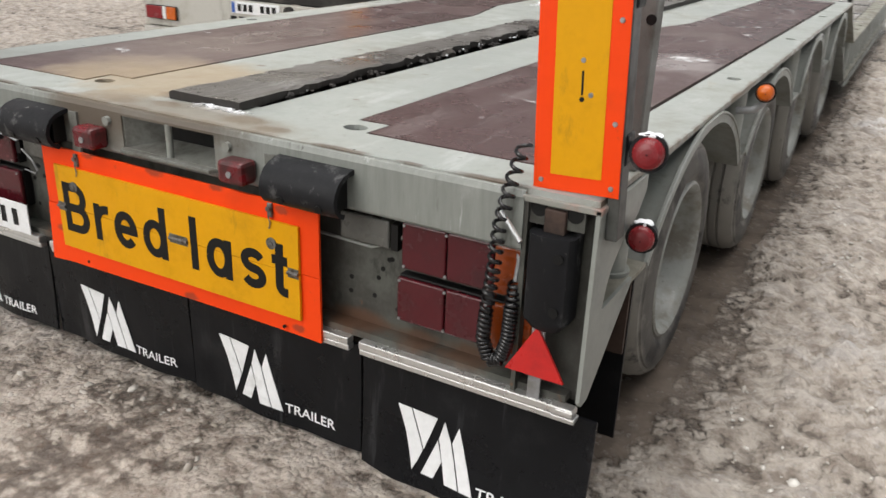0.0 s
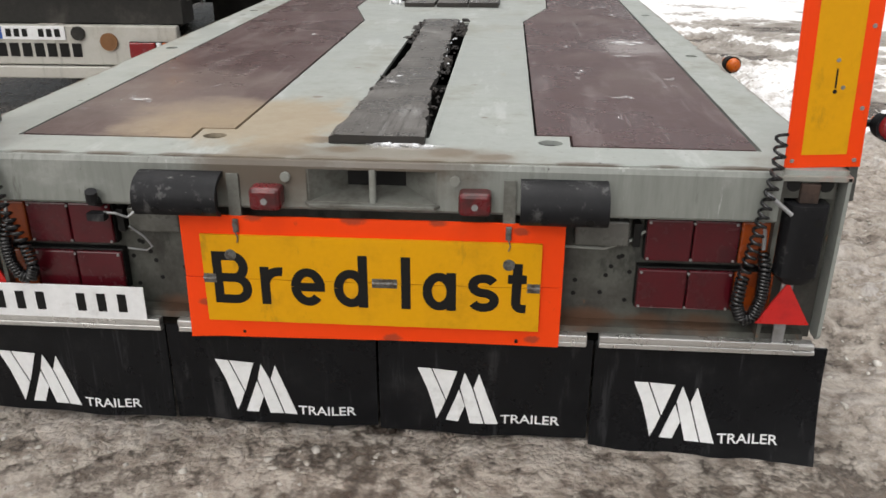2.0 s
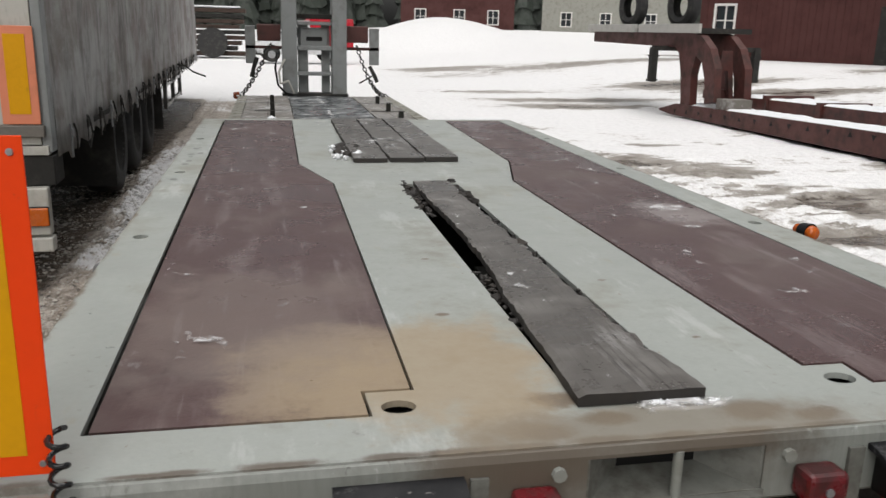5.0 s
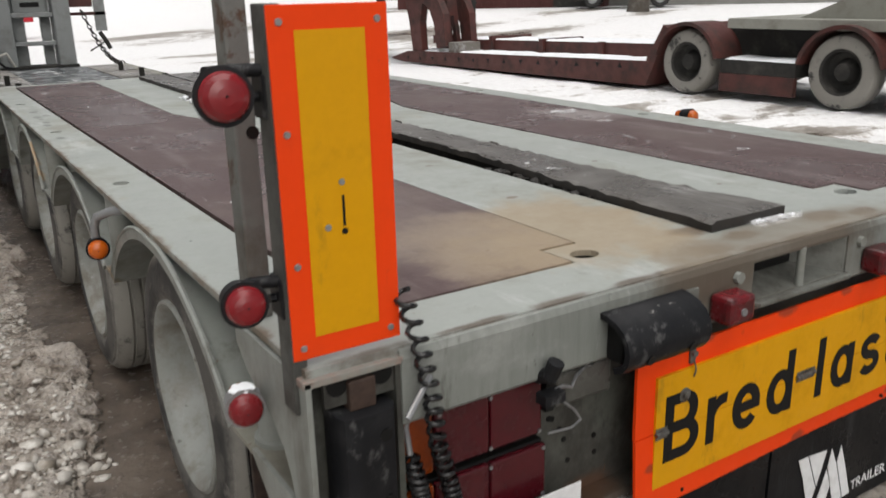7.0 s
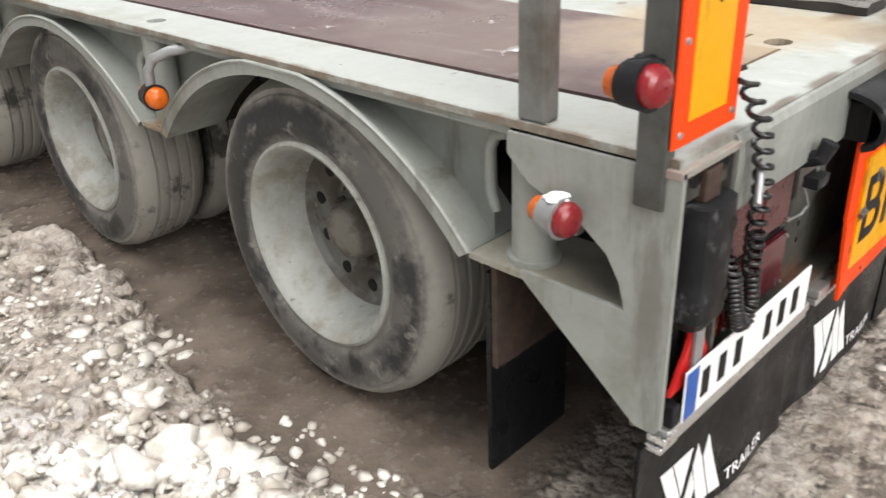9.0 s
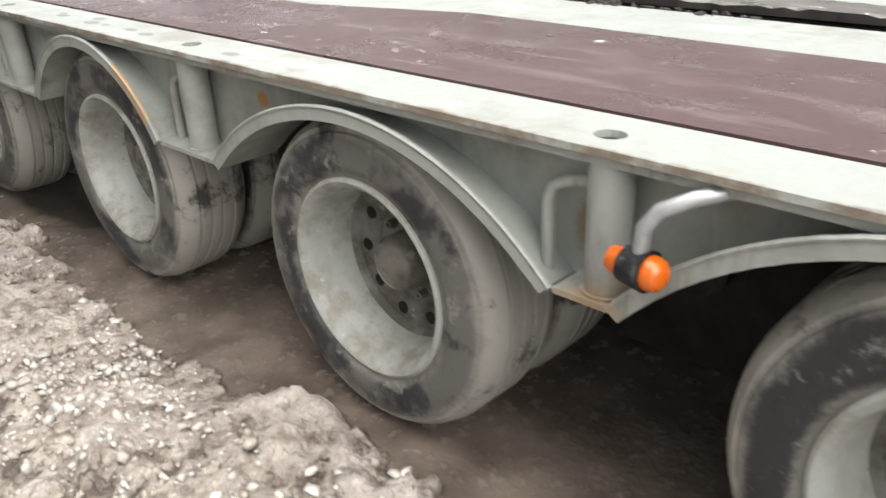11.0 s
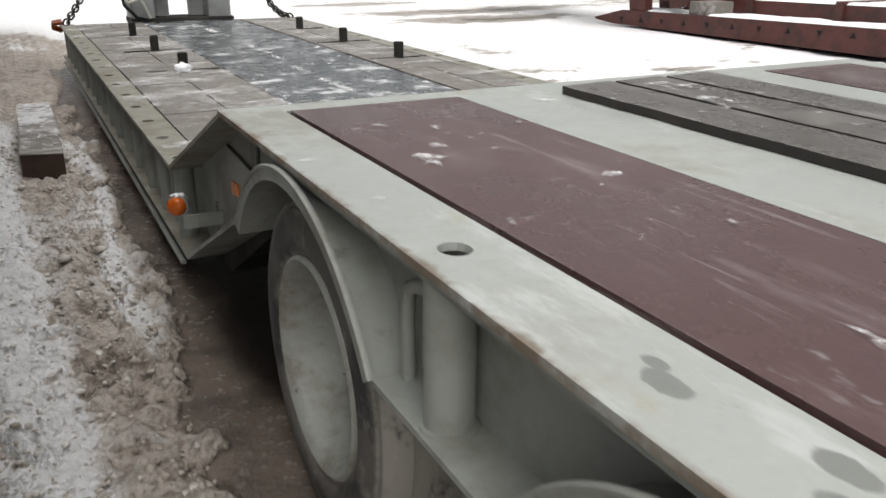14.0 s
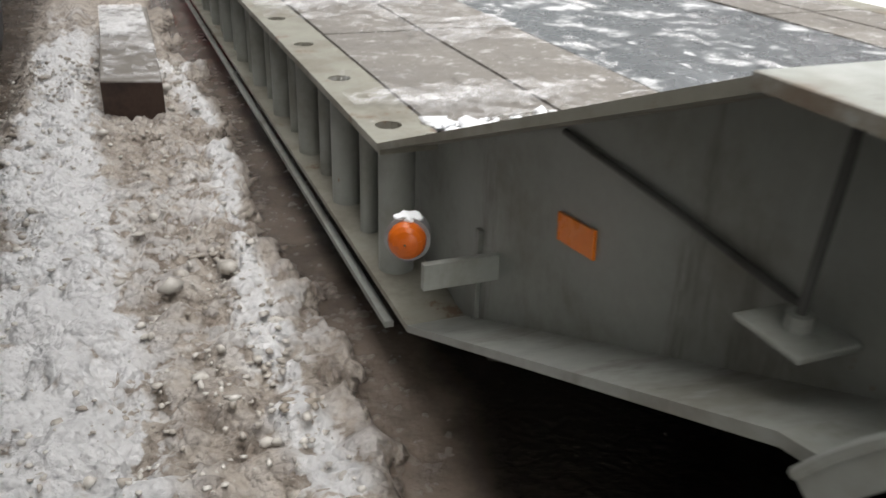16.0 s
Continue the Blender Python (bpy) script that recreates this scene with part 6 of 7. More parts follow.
part("bed_corner_hook", Mesh().tube([(-1.26, 13.05, 0.45), (-1.33, 13.0, 0.48), (-1.33, 12.95, 0.53), (-1.25, 12.95, 0.54)], 0.03, 8), AMBER_DULL, loader, "worn yellow hook at the corner of the bed")
tagged(part("timber_beam", Mesh().prism([(-1.81, 8.66), (-1.575, 8.60), (-1.53, 10.30), (-1.785, 10.36)], "z", -0.04, 0.155, 0.006), TIMBER), "weathered timber beam lying in the slush", "timber")
part("beam_end", Mesh().prism([(-1.808, 8.655), (-1.577, 8.596), (-1.577, 8.601), (-1.808, 8.660)], "z", -0.02, 0.149), TIMBER_END, bpy.data.objects["timber_beam"], "dark brown sawn end")


# ---- the curtain-sided trailer alongside ----
def curtain_trailer():
    turn = Matrix.Translation((-2.02, 4.0, 0)) @ Matrix.Rotation(radians(1.4), 4, "Z")
    t = thing("curtain_trailer", (-2.02, 4.0, 0), "dirty white and grey curtain-sided trailer", "trailer")

    def put(name, made, mat, label="", parent=None, smooth=None):
        bm = made.bm
        bm.transform(turn)
        return part(name, made, mat, parent or t, label, smooth)
    L = 15.0
    door = put("rear_door", Mesh().box((-2.5, 0.0, 0.905), (-0.06, 0.05, 2.85), 0.004), CREAM, "white rear doors with dirt streaks")
    for x in (-0.35, -0.75, -1.25, -1.75, -2.1):
        put("lock_rod", Mesh().rod((x, -0.02, 0.92), (x, -0.02, 2.8), 0.014, n=10), CREAM, parent=door)
    put("corner_post", Mesh().box((-0.055, -0.005, 0.86), (0.0, 0.12, 2.9), 0.006), GREYPAINT)
    put("rear_rail", Mesh().box((-2.5, -0.02, 0.845), (-0.02, 0.06, 0.90), 0.005), CREAM, "white steel rail under the doors")
    put("frame_beam", Mesh().box((-2.5, 0.0, 0.66), (0.0, 0.25, 0.84), 0.008), GRIME, "black grimy frame beam")
    put("bumper", Mesh().box((-2.46, -0.06, 0.365), (-0.04, 0.02, 0.655), 0.01), CREAM, "dirty white rear bumper with rust")
    put("underrun_bar", Mesh().box((-2.46, -0.08, 0.265), (-0.03, 0.02, 0.355), 0.01), CREAM, "cream underrun bar")
    for x0 in (-0.40, -2.40):
        tl = put("tail_light", Mesh().box((x0, -0.085, 0.425), (x0 + 0.36, -0.06, 0.545), 0.008), BLACK, "red and amber tail light")
        for a, b, m in ((0.0, 0.2, REDBRIGHT), (0.205, 0.245, WHITE), (0.25, 0.36, AMBER)):
            put("lens", Mesh().box((x0 + a + 0.004, -0.10, 0.43), (x0 + b, -0.084, 0.54), 0.006), m, parent=tl)
    put("rusty_ring", Mesh().rod((-0.555, -0.06, 0.54), (-0.555, -0.08, 0.54), 0.065, n=24).rod((-0.555, -0.08, 0.54), (-0.555, -0.085, 0.54), 0.035, n=20), surface("rust", (0.22, 0.10, 0.035), (0.10, 0.05, 0.03), 0.8), "rusty round fitting on the bumper")
    put("number_plate", Mesh().box((-1.40, -0.07, 0.55), (-0.88, -0.062, 0.65), 0.002), WHITE, "number plate with grey writing")
    for k in (0, 1, 2, 4, 5, 6):
        put("plate_bar", Mesh().box((-1.33 + 0.062 * k, -0.073, 0.572), (-1.33 + 0.062 * k + 0.04, -0.0705, 0.63)), BLACK)
    put("blue_band", Mesh().box((-1.395, -0.0725, 0.555), (-1.36, -0.0705, 0.645)), BLUE)
    for k in range(7):
        put("brand_bar", Mesh().box((-1.42 + 0.096 * k, -0.065, 0.425), (-1.42 + 0.096 * k + 0.07, -0.061, 0.525)), BLACK)
    put("rear_lamp", Mesh().rod((-0.78, -0.06, 0.60), (-0.78, -0.085, 0.60), 0.05, n=20), GRIME)
    mb = put("marker_board", Mesh().box((-0.25, -0.035, 1.03), (-0.045, -0.022, 1.59), 0.004), ORANGE_PALE, "faded orange and yellow marker board")
    put("board_face", Mesh().box((-0.205, -0.039, 1.09), (-0.09, -0.0345, 1.545)), YELLOW, parent=mb)
    put("board_shelf", Mesh().box((-0.29, -0.05, 0.955), (-0.03, 0.0, 1.025), 0.006), TIMBER)
    # the curtain: a long sheet with soft folds, hung over the side rail
    cur = Mesh()
    n, rows_ = 150, 10
    grid = []
    for k in range(n + 1):
        y = 0.12 + (L - 0.12) * k / n
        col = []
        for j in range(rows_ + 1):
            z = 0.80 + 2.1 * j / rows_ + 0.004 * y
            low = max(0.0, 1 - j / 4)
            x = 0.012 * math.sin(7.1 * y + 0.8 * j) + 0.010 * math.sin(17.3 * y + 1.7) * low + 0.02 * low * math.sin(2.3 * y) - 0.01
            zz = z + (0.028 * math.sin(9.1 * y) + 0.02 * math.sin(23 * y + 1)) * (1 if j == 0 else 0)
            col.append(cur.bm.verts.new((x, y, zz)))
        grid.append(col)
    for a, b in zip(grid, grid[1:]):
        for j in range(rows_):
            cur.bm.faces.new((a[j], b[j], b[j + 1], a[j + 1]))
    c = put("side_curtain", cur, TARP, "dirty grey tarpaulin side curtain with folds", smooth=60)
    sol = c.modifiers.new("thickness", "SOLIDIFY")
    sol.thickness, sol.offset = 0.004, -1
    wild = random.Random(77)
    for k in range(22):
        y = 0.5 + 0.56 * k + wild.uniform(-0.08, 0.08)
        z = 0.97 + 0.004 * y
        put("loose_end", Mesh().tube([(0.022, y, z), (0.034, y + 0.02, z - 0.06), (0.03 + wild.uniform(0, 0.02), y + wild.uniform(-0.02, 0.05), z - 0.13), (0.028, y + wild.uniform(-0.05, 0.06), z - wild.uniform(0.17, 0.26))], 0.007, 5), GRIME)
    put("curtain_hem", Mesh().box((-0.03, 0.12, 0.88), (-0.012, L, 0.92)), GRIME)
    for k in range(26):
        y = 0.45 + 0.56 * k
        z = 0.98 + 0.004 * y
        put("curtain_strap", Mesh().box((0.012, y, 0.76 + 0.004 * y), (0.022, y + 0.035, z)).box((0.018, y - 0.01, z - 0.09), (0.032, y + 0.045, z - 0.03), 0.004), GRIME if k % 3 else ZINC)
    put("roof", Mesh().box((-2.5, 0.0, 2.86), (0.0, L, 2.95), 0.01), CREAM)
    put("far_side", Mesh().box((-2.5, 0.06, 0.85), (-2.47, L, 2.86)), TARP)
    put("load_floor", Mesh().box((-2.48, 0.25, 0.80), (-0.06, L, 0.86)), GRIME)
    for x in (-0.85, -1.75):
        put("chassis_beam", Mesh().box((x - 0.06, 0.25, 0.50), (x + 0.06, L, 0.80)), GRIME)
    tyre_p = [(0.28, 0.02), (0.30, 0.0), (0.40, -0.01), (0.47, 0.01), (0.495, 0.04), (0.50, 0.10), (0.50, 0.20), (0.495, 0.27), (0.47, 0.30), (0.30, 0.31)]
    for y in (3.3, 4.6, 5.9):
        for x, d in ((-0.10, 1), (-2.40, -1)):
            m = Mesh().spin([(r, -o if d > 0 else o) for r, o in tyre_p], 36)
            m.bm.transform(Matrix.Translation((x, y, 0.50)))
            w = put("tyre", m, TYRE_DARK, "dirty black trailer tyre", smooth=35)
            r = Mesh().spin([(0.28, -0.30 * d), (0.28, -0.02 * d), (0.30, -0.0 * d), (0.27, -0.03 * d), (0.25, -0.12 * d), (0.12, -0.14 * d), (0.10, -0.06 * d), (0.0, -0.05 * d)], 30)
            r.bm.transform(Matrix.Translation((x, y, 0.50)))
            put("rim", r, GRIME, parent=w, smooth=35)
        put("axle", Mesh().rod((-2.3, y, 0.5), (-0.2, y, 0.5), 0.07), GRIME)
    for y in (2.6, 7.0):
        put("mudguard_flap", Mesh().box((-0.6, y, 0.18), (-0.05, y + 0.012, 0.75)), GRIME)
    rack = put("pallet_rack", Mesh().box((-0.08, 7.6, 0.42), (-0.04, 10.4, 0.47)).box((-0.08, 7.6, 0.72), (-0.04, 10.4, 0.77)), ZINC_DARK, "grey side guard rails")
    for y in (7.6, 8.9, 10.3):
        put("rack_post", Mesh().box((-0.09, y, 0.40), (-0.03, y + 0.06, 0.82)), ZINC_DARK, parent=rack)
    put("loose_strap", Mesh().tube([(0.02, 9.2, 0.98), (0.12, 9.3, 0.96), (0.24, 9.35, 0.86), (0.33, 9.4, 0.82), (0.44, 9.42, 0.78)], 0.014, 6), GRIME)


ORANGE_PALE = surface("faded_orange_film", (0.80, 0.26, 0.14), (0.6, 0.22, 0.12), 0.5, 0, (0.5, 0.8), 5, 40, 0.03, 0.05)
TYRE_DARK = surface("dark_tyre", (0.02, 0.02, 0.02), (0.07, 0.068, 0.063), 0.7, 0, (0.45, 0.7), 6, 50, 0.3, 0.3)
blotches(TARP, (0.13, 0.125, 0.115), 2.2, 0.50, 0.64, (1, 2.2, 0.22), 0.7, (0.0, 4.0, 1.0))
blotches(TARP, (0.42, 0.415, 0.40), 5.0, 0.57, 0.68, (1, 2.0, 0.16), 0.6, (3.0, 1.0, 2.0))
blotches(CREAM, (0.20, 0.17, 0.13), 3.0, 0.52, 0.68, (1.6, 1, 0.35), 0.7, (1.0, 2.0, 6.0))
blotches(CREAM, (0.16, 0.075, 0.03), 12.0, 0.66, 0.70, (1, 1, 0.5), 0.9, (6.0, 1.0, 2.0))
curtain_trailer()


# ---- the rusty red low loader across the yard ----
def red_trailer():
    t = thing("red_low_loader", (8.8, 9.5, 0), "old rust-red low loader trailer with snow on its bed", "trailer")
    x0, x1 = 7.55, 10.05
    rail = [(7.85, 0.06), (15.1, 0.03), (15.6, 0.07), (15.65, 0.10), (14.9, 0.27), (7.85, 0.42)]
    for a, b in ((x0, x0 + 0.06), (x1 - 0.06, x1)):
        r = part("bed_rail", Mesh().prism(rail, "x", a, b), REDSTEEL, t, "rusty red side rail with triangular holes")
        if a == x0:
            for k in range(14):
                y = 8.4 + 0.5 * k
                z = 0.33 - 0.016 * k
                s = 1 if k % 2 else -1
                part("lash_hole", Mesh().prism([(y - 0.05, z + 0.035 * s), (y + 0.05, z + 0.035 * s), (y, z - 0.045 * s)], "x", x0 - 0.004, x0 + 0.002), BLACK, r)
    part("bed_floor", Mesh().prism([(7.9, 0.36), (14.9, 0.22), (14.9, 0.26), (7.9, 0.40)], "x", x0 + 0.06, x1 - 0.06), REDSTEEL, t)
    part("centre_beam", Mesh().prism([(7.9, 0.3), (14.3, 0.2), (14.3, 0.50), (7.9, 0.62)], "x", 8.35, 9.25), REDSTEEL, t, "raised dark centre beam")
    for y in (9.6, 11.2, 12.8):
        part("cross_rib", Mesh().box((8.3, y, 0.3), (9.3, y + 0.12, 0.60)), REDSTEEL, t)
    for k, (a, b, z) in enumerate(((x0 + 0.07, 8.33, 0.0), (9.27, x1 - 0.07, 0.0))):
        sn = part("bed_snow", snow_patch(a, b, 8.0, 14.9, lambda y: 0.405 - 0.02 * (y - 7.9), 17 + k), SNOW, None, smooth=60)
        tagged(sn, "layer of snow lying on the red trailer bed", "snow", kind="stuff")
    sn = part("beam_snow", snow_patch(8.36, 9.24, 8.0, 14.2, lambda y: 0.622 - 0.019 * (y - 7.9), 31), SNOW, None, smooth=60)
    tagged(sn, "layer of snow lying on the centre beam", "snow", kind="stuff")
    arm = [(14.75, 0.25), (14.85, 0.9), (15.0, 1.30), (15.2, 1.42), (19.8, 1.45), (19.8, 1.72), (14.6, 1.72), (14.15, 1.66), (13.75, 1.42), (13.5, 1.05), (13.42, 0.42), (13.78, 0.36), (13.85, 0.85), (14.02, 1.15), (14.3, 1.28), (14.42, 0.9), (14.35, 0.25)]
    for a in (7.58, 8.22):
        part("neck_arm", Mesh().prism(arm, "x", a, a + 0.16, 0.01), REDSTEEL, t, "curved rusty gooseneck arm")
    part("neck_brace", Mesh().box((7.74, 13.95, 0.45), (8.22, 14.15, 0.62)).prism([(7.76, 0.42), (7.86, 0.42), (7.94, 1.0), (8.04, 1.0), (8.12, 0.42), (8.21, 0.42), (8.10, 1.38), (7.88, 1.38)], "y", 13.80, 13.92), REDSTEEL, t)
    part("neck_platform", Mesh().box((7.5, 14.2, 1.70), (8.7, 19.9, 1.80)), GRIME, t)
    for a, b in ((14.0, 16.8), (16.95, 19.9)):
        part("side_strip", Mesh().box((7.44, a, 1.70), (7.50, b, 1.88), 0.01), ALU_DULL, t, "pale aluminium strip along the platform")
    for x, y in ((7.9, 18.2), (8.3, 16.4)):
        m = Mesh().spin([(0.26, -0.1), (0.36, -0.14), (0.47, -0.1), (0.5, 0.0), (0.47, 0.1), (0.36, 0.14), (0.26, 0.1)], 28)
        m.bm.transform(Matrix.Translation((x, y, 2.30)) @ Matrix.Rotation(radians(10), 4, "Z"))
        part("spare_tyre", m, TYRE_DARK, t, "black spare tyre standing on the platform", smooth=40)
    part("neck_crossbar", Mesh().box((7.25, 15.5, 1.33), (9.75, 15.62, 1.43)), GRIME, t)
    for x in (7.2, 9.6):
        part("support_leg", Mesh().box((x, 15.45, 0.68), (x + 0.14, 15.62, 1.40), 0.01).box((x - 0.05, 15.5, 0.70), (x + 0.19, 15.56, 0.74)).box((x - 0.05, 15.5, 1.2), (x + 0.19, 15.56, 1.24)), GRIME, t, "dark hanging support leg")
    part("timber_block", Mesh().box((7.62, 13.0, 0.30), (8.15, 13.38, 0.50), 0.01), TIMBER, t)
    # rear bogie
    tyre_p = [(0.26, 0.02), (0.28, 0.0), (0.36, -0.01), (0.42, 0.01), (0.44, 0.04), (0.45, 0.10), (0.45, 0.2), (0.42, 0.27), (0.28, 0.28)]
    for y in (7.1, 4.75, 2.6):
        for x, d in ((7.56, 1), (10.04, -1)):
            m = Mesh().spin([(r, o * d) for r, o in tyre_p], 36)
            m.bm.transform(Matrix.Translation((x, y, 0.45)))
            w = part("tyre", m, TYRE, t, "worn grey tyre", smooth=35)
            r = Mesh().spin([(0.26, 0.25 * d), (0.255, 0.02 * d), (0.275, 0.0), (0.25, 0.02 * d), (0.235, 0.12 * d), (0.16, 0.15 * d), (0.13, 0.10 * d), (0.10, 0.04 * d), (0.0, 0.03 * d)], 30)
            r.bm.transform(Matrix.Translation((x, y, 0.45)))
            part("rim", r, GRIME, w, smooth=35)
        arch = [(y - 0.58 * math.cos(a), 0.42 + 0.58 * math.sin(a)) for a in (math.pi * (0.06 + 0.88 * k / 16) for k in range(17))]
        part("fender", Mesh().strip(arch, "x", x0 - 0.05, x0 + 0.5, -0.05), REDSTEEL, t, "dark rounded fender", smooth=40)
        part("axle", Mesh().rod((7.8, y, 0.45), (9.8, y, 0.45), 0.08), GRIME, t)
    for a, b in ((5.35, 6.5), (3.2, 4.15), (0.2, 2.0)):
        r = part("bogie_rail", Mesh().box((x0, a, 0.10), (x0 + 0.08, b, 0.34), 0.006), REDSTEEL, t)
        part("bogie_box", Mesh().box((x0 + 0.01, a, 0.34), (x0 + 0.5, b, 0.52), 0.006), GRIME, t)
        sn = tagged(part("box_snow", snow_patch(x0 + 0.02, x0 + 0.5, a + 0.03, b - 0.03, lambda y: 0.525, 40), SNOW, None, smooth=60), "strip of snow on the bogie box", "snow", kind="stuff")
    part("slope_plate", Mesh().prism([(7.85, 0.06), (7.85, 0.45), (7.55, 0.95), (7.45, 0.90)], "x", x0, x1), REDSTEEL, t)
    part("bogie_deck", Mesh().box((x0 + 0.1, 0.2, 0.92), (x1 - 0.1, 6.5, 1.05), 0.01), CREAM_GREY, t, "pale grey rear deck beams")
    part("ramp_deck", Mesh().prism([(5.6, 1.05), (5.0, 1.28), (0.2, 1.30), (0.2, 1.05)], "x", x0 + 0.35, x1 - 0.3), CREAM_GREY, t)
    part("bogie_frame", Mesh().box((x0 + 0.5, 0.3, 0.45), (x1 - 0.5, 7.4, 0.92)), GRIME, t)
    sn = tagged(part("deck_snow", snow_patch(x0 + 0.4, x1 - 0.35, 0.3, 4.9, lambda y: 1.305, 50), SNOW, None, smooth=60), "snow on the rear deck of the red trailer", "snow", kind="stuff")


ALU_DULL = surface("pale_aluminium", (0.50, 0.49, 0.46), (0.33, 0.32, 0.29), 0.5, 0.1, (0.5, 0.8), 4, 40, 0.05, 0.06)
CREAM_GREY = surface("pale_grey_paint", (0.33, 0.33, 0.29), (0.22, 0.21, 0.18), 0.5, 0, (0.45, 0.75), 3, 40, 0.1, 0.1)


def snow_patch(x0, x1, y0, y1, height, seed):
    """An uneven crust of snow over a rectangle, with a ragged border."""
    bm = bmesh.new()
    nx, ny = max(3, int((x1 - x0) / 0.06)), max(3, int((y1 - y0) / 0.06))
    X, Y = np.meshgrid(np.linspace(x0, x1, nx + 1), np.linspace(y0, y1, ny + 1))
    n = layered(X, Y, 4.0, seed)
    edge = np.minimum(np.minimum(X - x0, x1 - X), np.minimum(Y - y0, y1 - Y))
    up = 0.03 * step(edge, 0.0, 0.06) * (0.5 + n) - 0.012 * step(-n, -0.36, -0.28)
    vs = [[bm.verts.new((X[j, i], Y[j, i], height(Y[j, i]) + up[j, i] - 0.004)) for i in range(nx + 1)] for j in range(ny + 1)]
    for j in range(ny):
        for i in range(nx):
            bm.faces.new((vs[j][i], vs[j][i + 1], vs[j + 1][i + 1], vs[j + 1][i]))
    return bm


red_trailer()


# ---- buildings, cars and trees round the yard ----
BARN = surface("red_brown_boards", (0.075, 0.018, 0.015), (0.05, 0.015, 0.013), 0.75, 0, (0.45, 0.75), 0.8, 30, 0.3, 0.2, stretch=(1, 1, 0.1))
CONCRETE = surface("grey_rendered_wall", (0.26, 0.26, 0.245), (0.17, 0.17, 0.16), 0.85, 0, (0.42, 0.7), 0.7, 25, 0.2, 0.08, stretch=(1, 1, 0.25))
GLASS = surface("dark_window_glass", (0.03, 0.035, 0.04), None, 0.08, 0, relief=0)
CARWHITE = surface("silver_white_car_paint", (0.60, 0.61, 0.62), (0.45, 0.45, 0.44), 0.3, 0, (0.5, 0.8), 2, 30, 0.02, 0.03)
CARRED = surface("red_car_paint", (0.50, 0.015, 0.03), (0.35, 0.015, 0.02), 0.3, 0, (0.5, 0.8), 2, 30, 0.02, 0.04)
BARK = surface("bark", (0.075, 0.062, 0.05), (0.15, 0.14, 0.125), 0.9, 0, (0.45, 0.7), 4, 18, 0.8, 0.35, stretch=(1, 1, 0.25))
TRIMWHITE = surface("white_trim", (0.7, 0.69, 0.66), None, 0.6)


def house(name, a, b, depth, height, base, wall, label, category, boards, windows=(), roof=0.9, door=None):
    """A building whose front runs from a to b on plan; windows are (along, sill, width, height)."""
    a, b = Vector((*a, base)), Vector((*b, base))
    u = (b - a).normalized()
    n = Vector((u.y, -u.x, 0))
    length = (b - a).length
    m = Matrix(((u.x, -n.x, 0, a.x), (u.y, -n.y, 0, a.y), (0, 0, 1, base), (0, 0, 0, 1)))
    t = thing(name, a, label, category)

    def put(pn, made, mat, lab="", parent=None):
        made.bm.transform(m)
        return part(pn, made, mat, parent or t, lab)
    front = Mesh()
    cuts = sorted(windows)
    x = 0.0
    for along, sill, w, h in cuts:
        front.box((x, 0, -1), (along, 0.25, height))
        front.box((along, 0, -1), (along + w, 0.25, sill))
        front.box((along, 0, sill + h), (along + w, 0.25, height))
        x = along + w
    front.box((x, 0, -1), (length, 0.25, height))
    wl_ = put("wall", front, wall)
    put("wall", Mesh().box((0, depth - 0.25, -1), (length, depth, height)).box((0, 0.25, -1), (0.25, depth - 0.25, height)).box((length - 0.25, 0.25, -1), (length, depth - 0.25, height)), wall)
    for along, sill, w, h in cuts:
        f = Mesh()
        for p, q in (((along - 0.1, -0.03, sill - 0.1), (along, 0.05, sill + h + 0.1)), ((along + w, -0.03, sill - 0.1), (along + w + 0.1, 0.05, sill + h + 0.1)),
                     ((along, -0.03, sill - 0.1), (along + w, 0.05, sill)), ((along, -0.03, sill + h), (along + w, 0.05, sill + h + 0.1)),
                     ((along + w / 2 - 0.03, 0.05, sill), (along + w / 2 + 0.03, 0.09, sill + h)), ((along, 0.05, sill + h * 0.5 - 0.025), (along + w, 0.09, sill + h * 0.5 + 0.025))):
            f.box(p, q)
        win = put("window", f, TRIMWHITE)
        put("pane", Mesh().box((along, 0.10, sill), (along + w, 0.12, sill + h)), GLASS, parent=win)
    if boards:
        k, x = 0, 0.3
        while x < length:
            if not any(al - 0.15 < x < al + w + 0.15 for al, si, w, h in cuts):
                put("cover_strip", Mesh().box((x, -0.025, -0.9), (x + 0.05, 0.0, height)), wall, parent=wl_)
            x += 0.28
            k += 1
    if door:
        put("door", Mesh().box((door[0], -0.04, -0.2), (door[0] + door[1], 0.0, door[2]), 0.01), GRIME)
    if roof:
        r = Mesh().prism([(-0.5, height - 0.1), (depth / 2, height + roof * depth / 4), (depth + 0.5, height - 0.1), (depth + 0.5, height + 0.12), (depth / 2, height + roof * depth / 4 + 0.22), (-0.5, height + 0.12)], "x", -0.4, length + 0.4)
        put("roof", r, SNOW, "snow-covered roof")
    return t


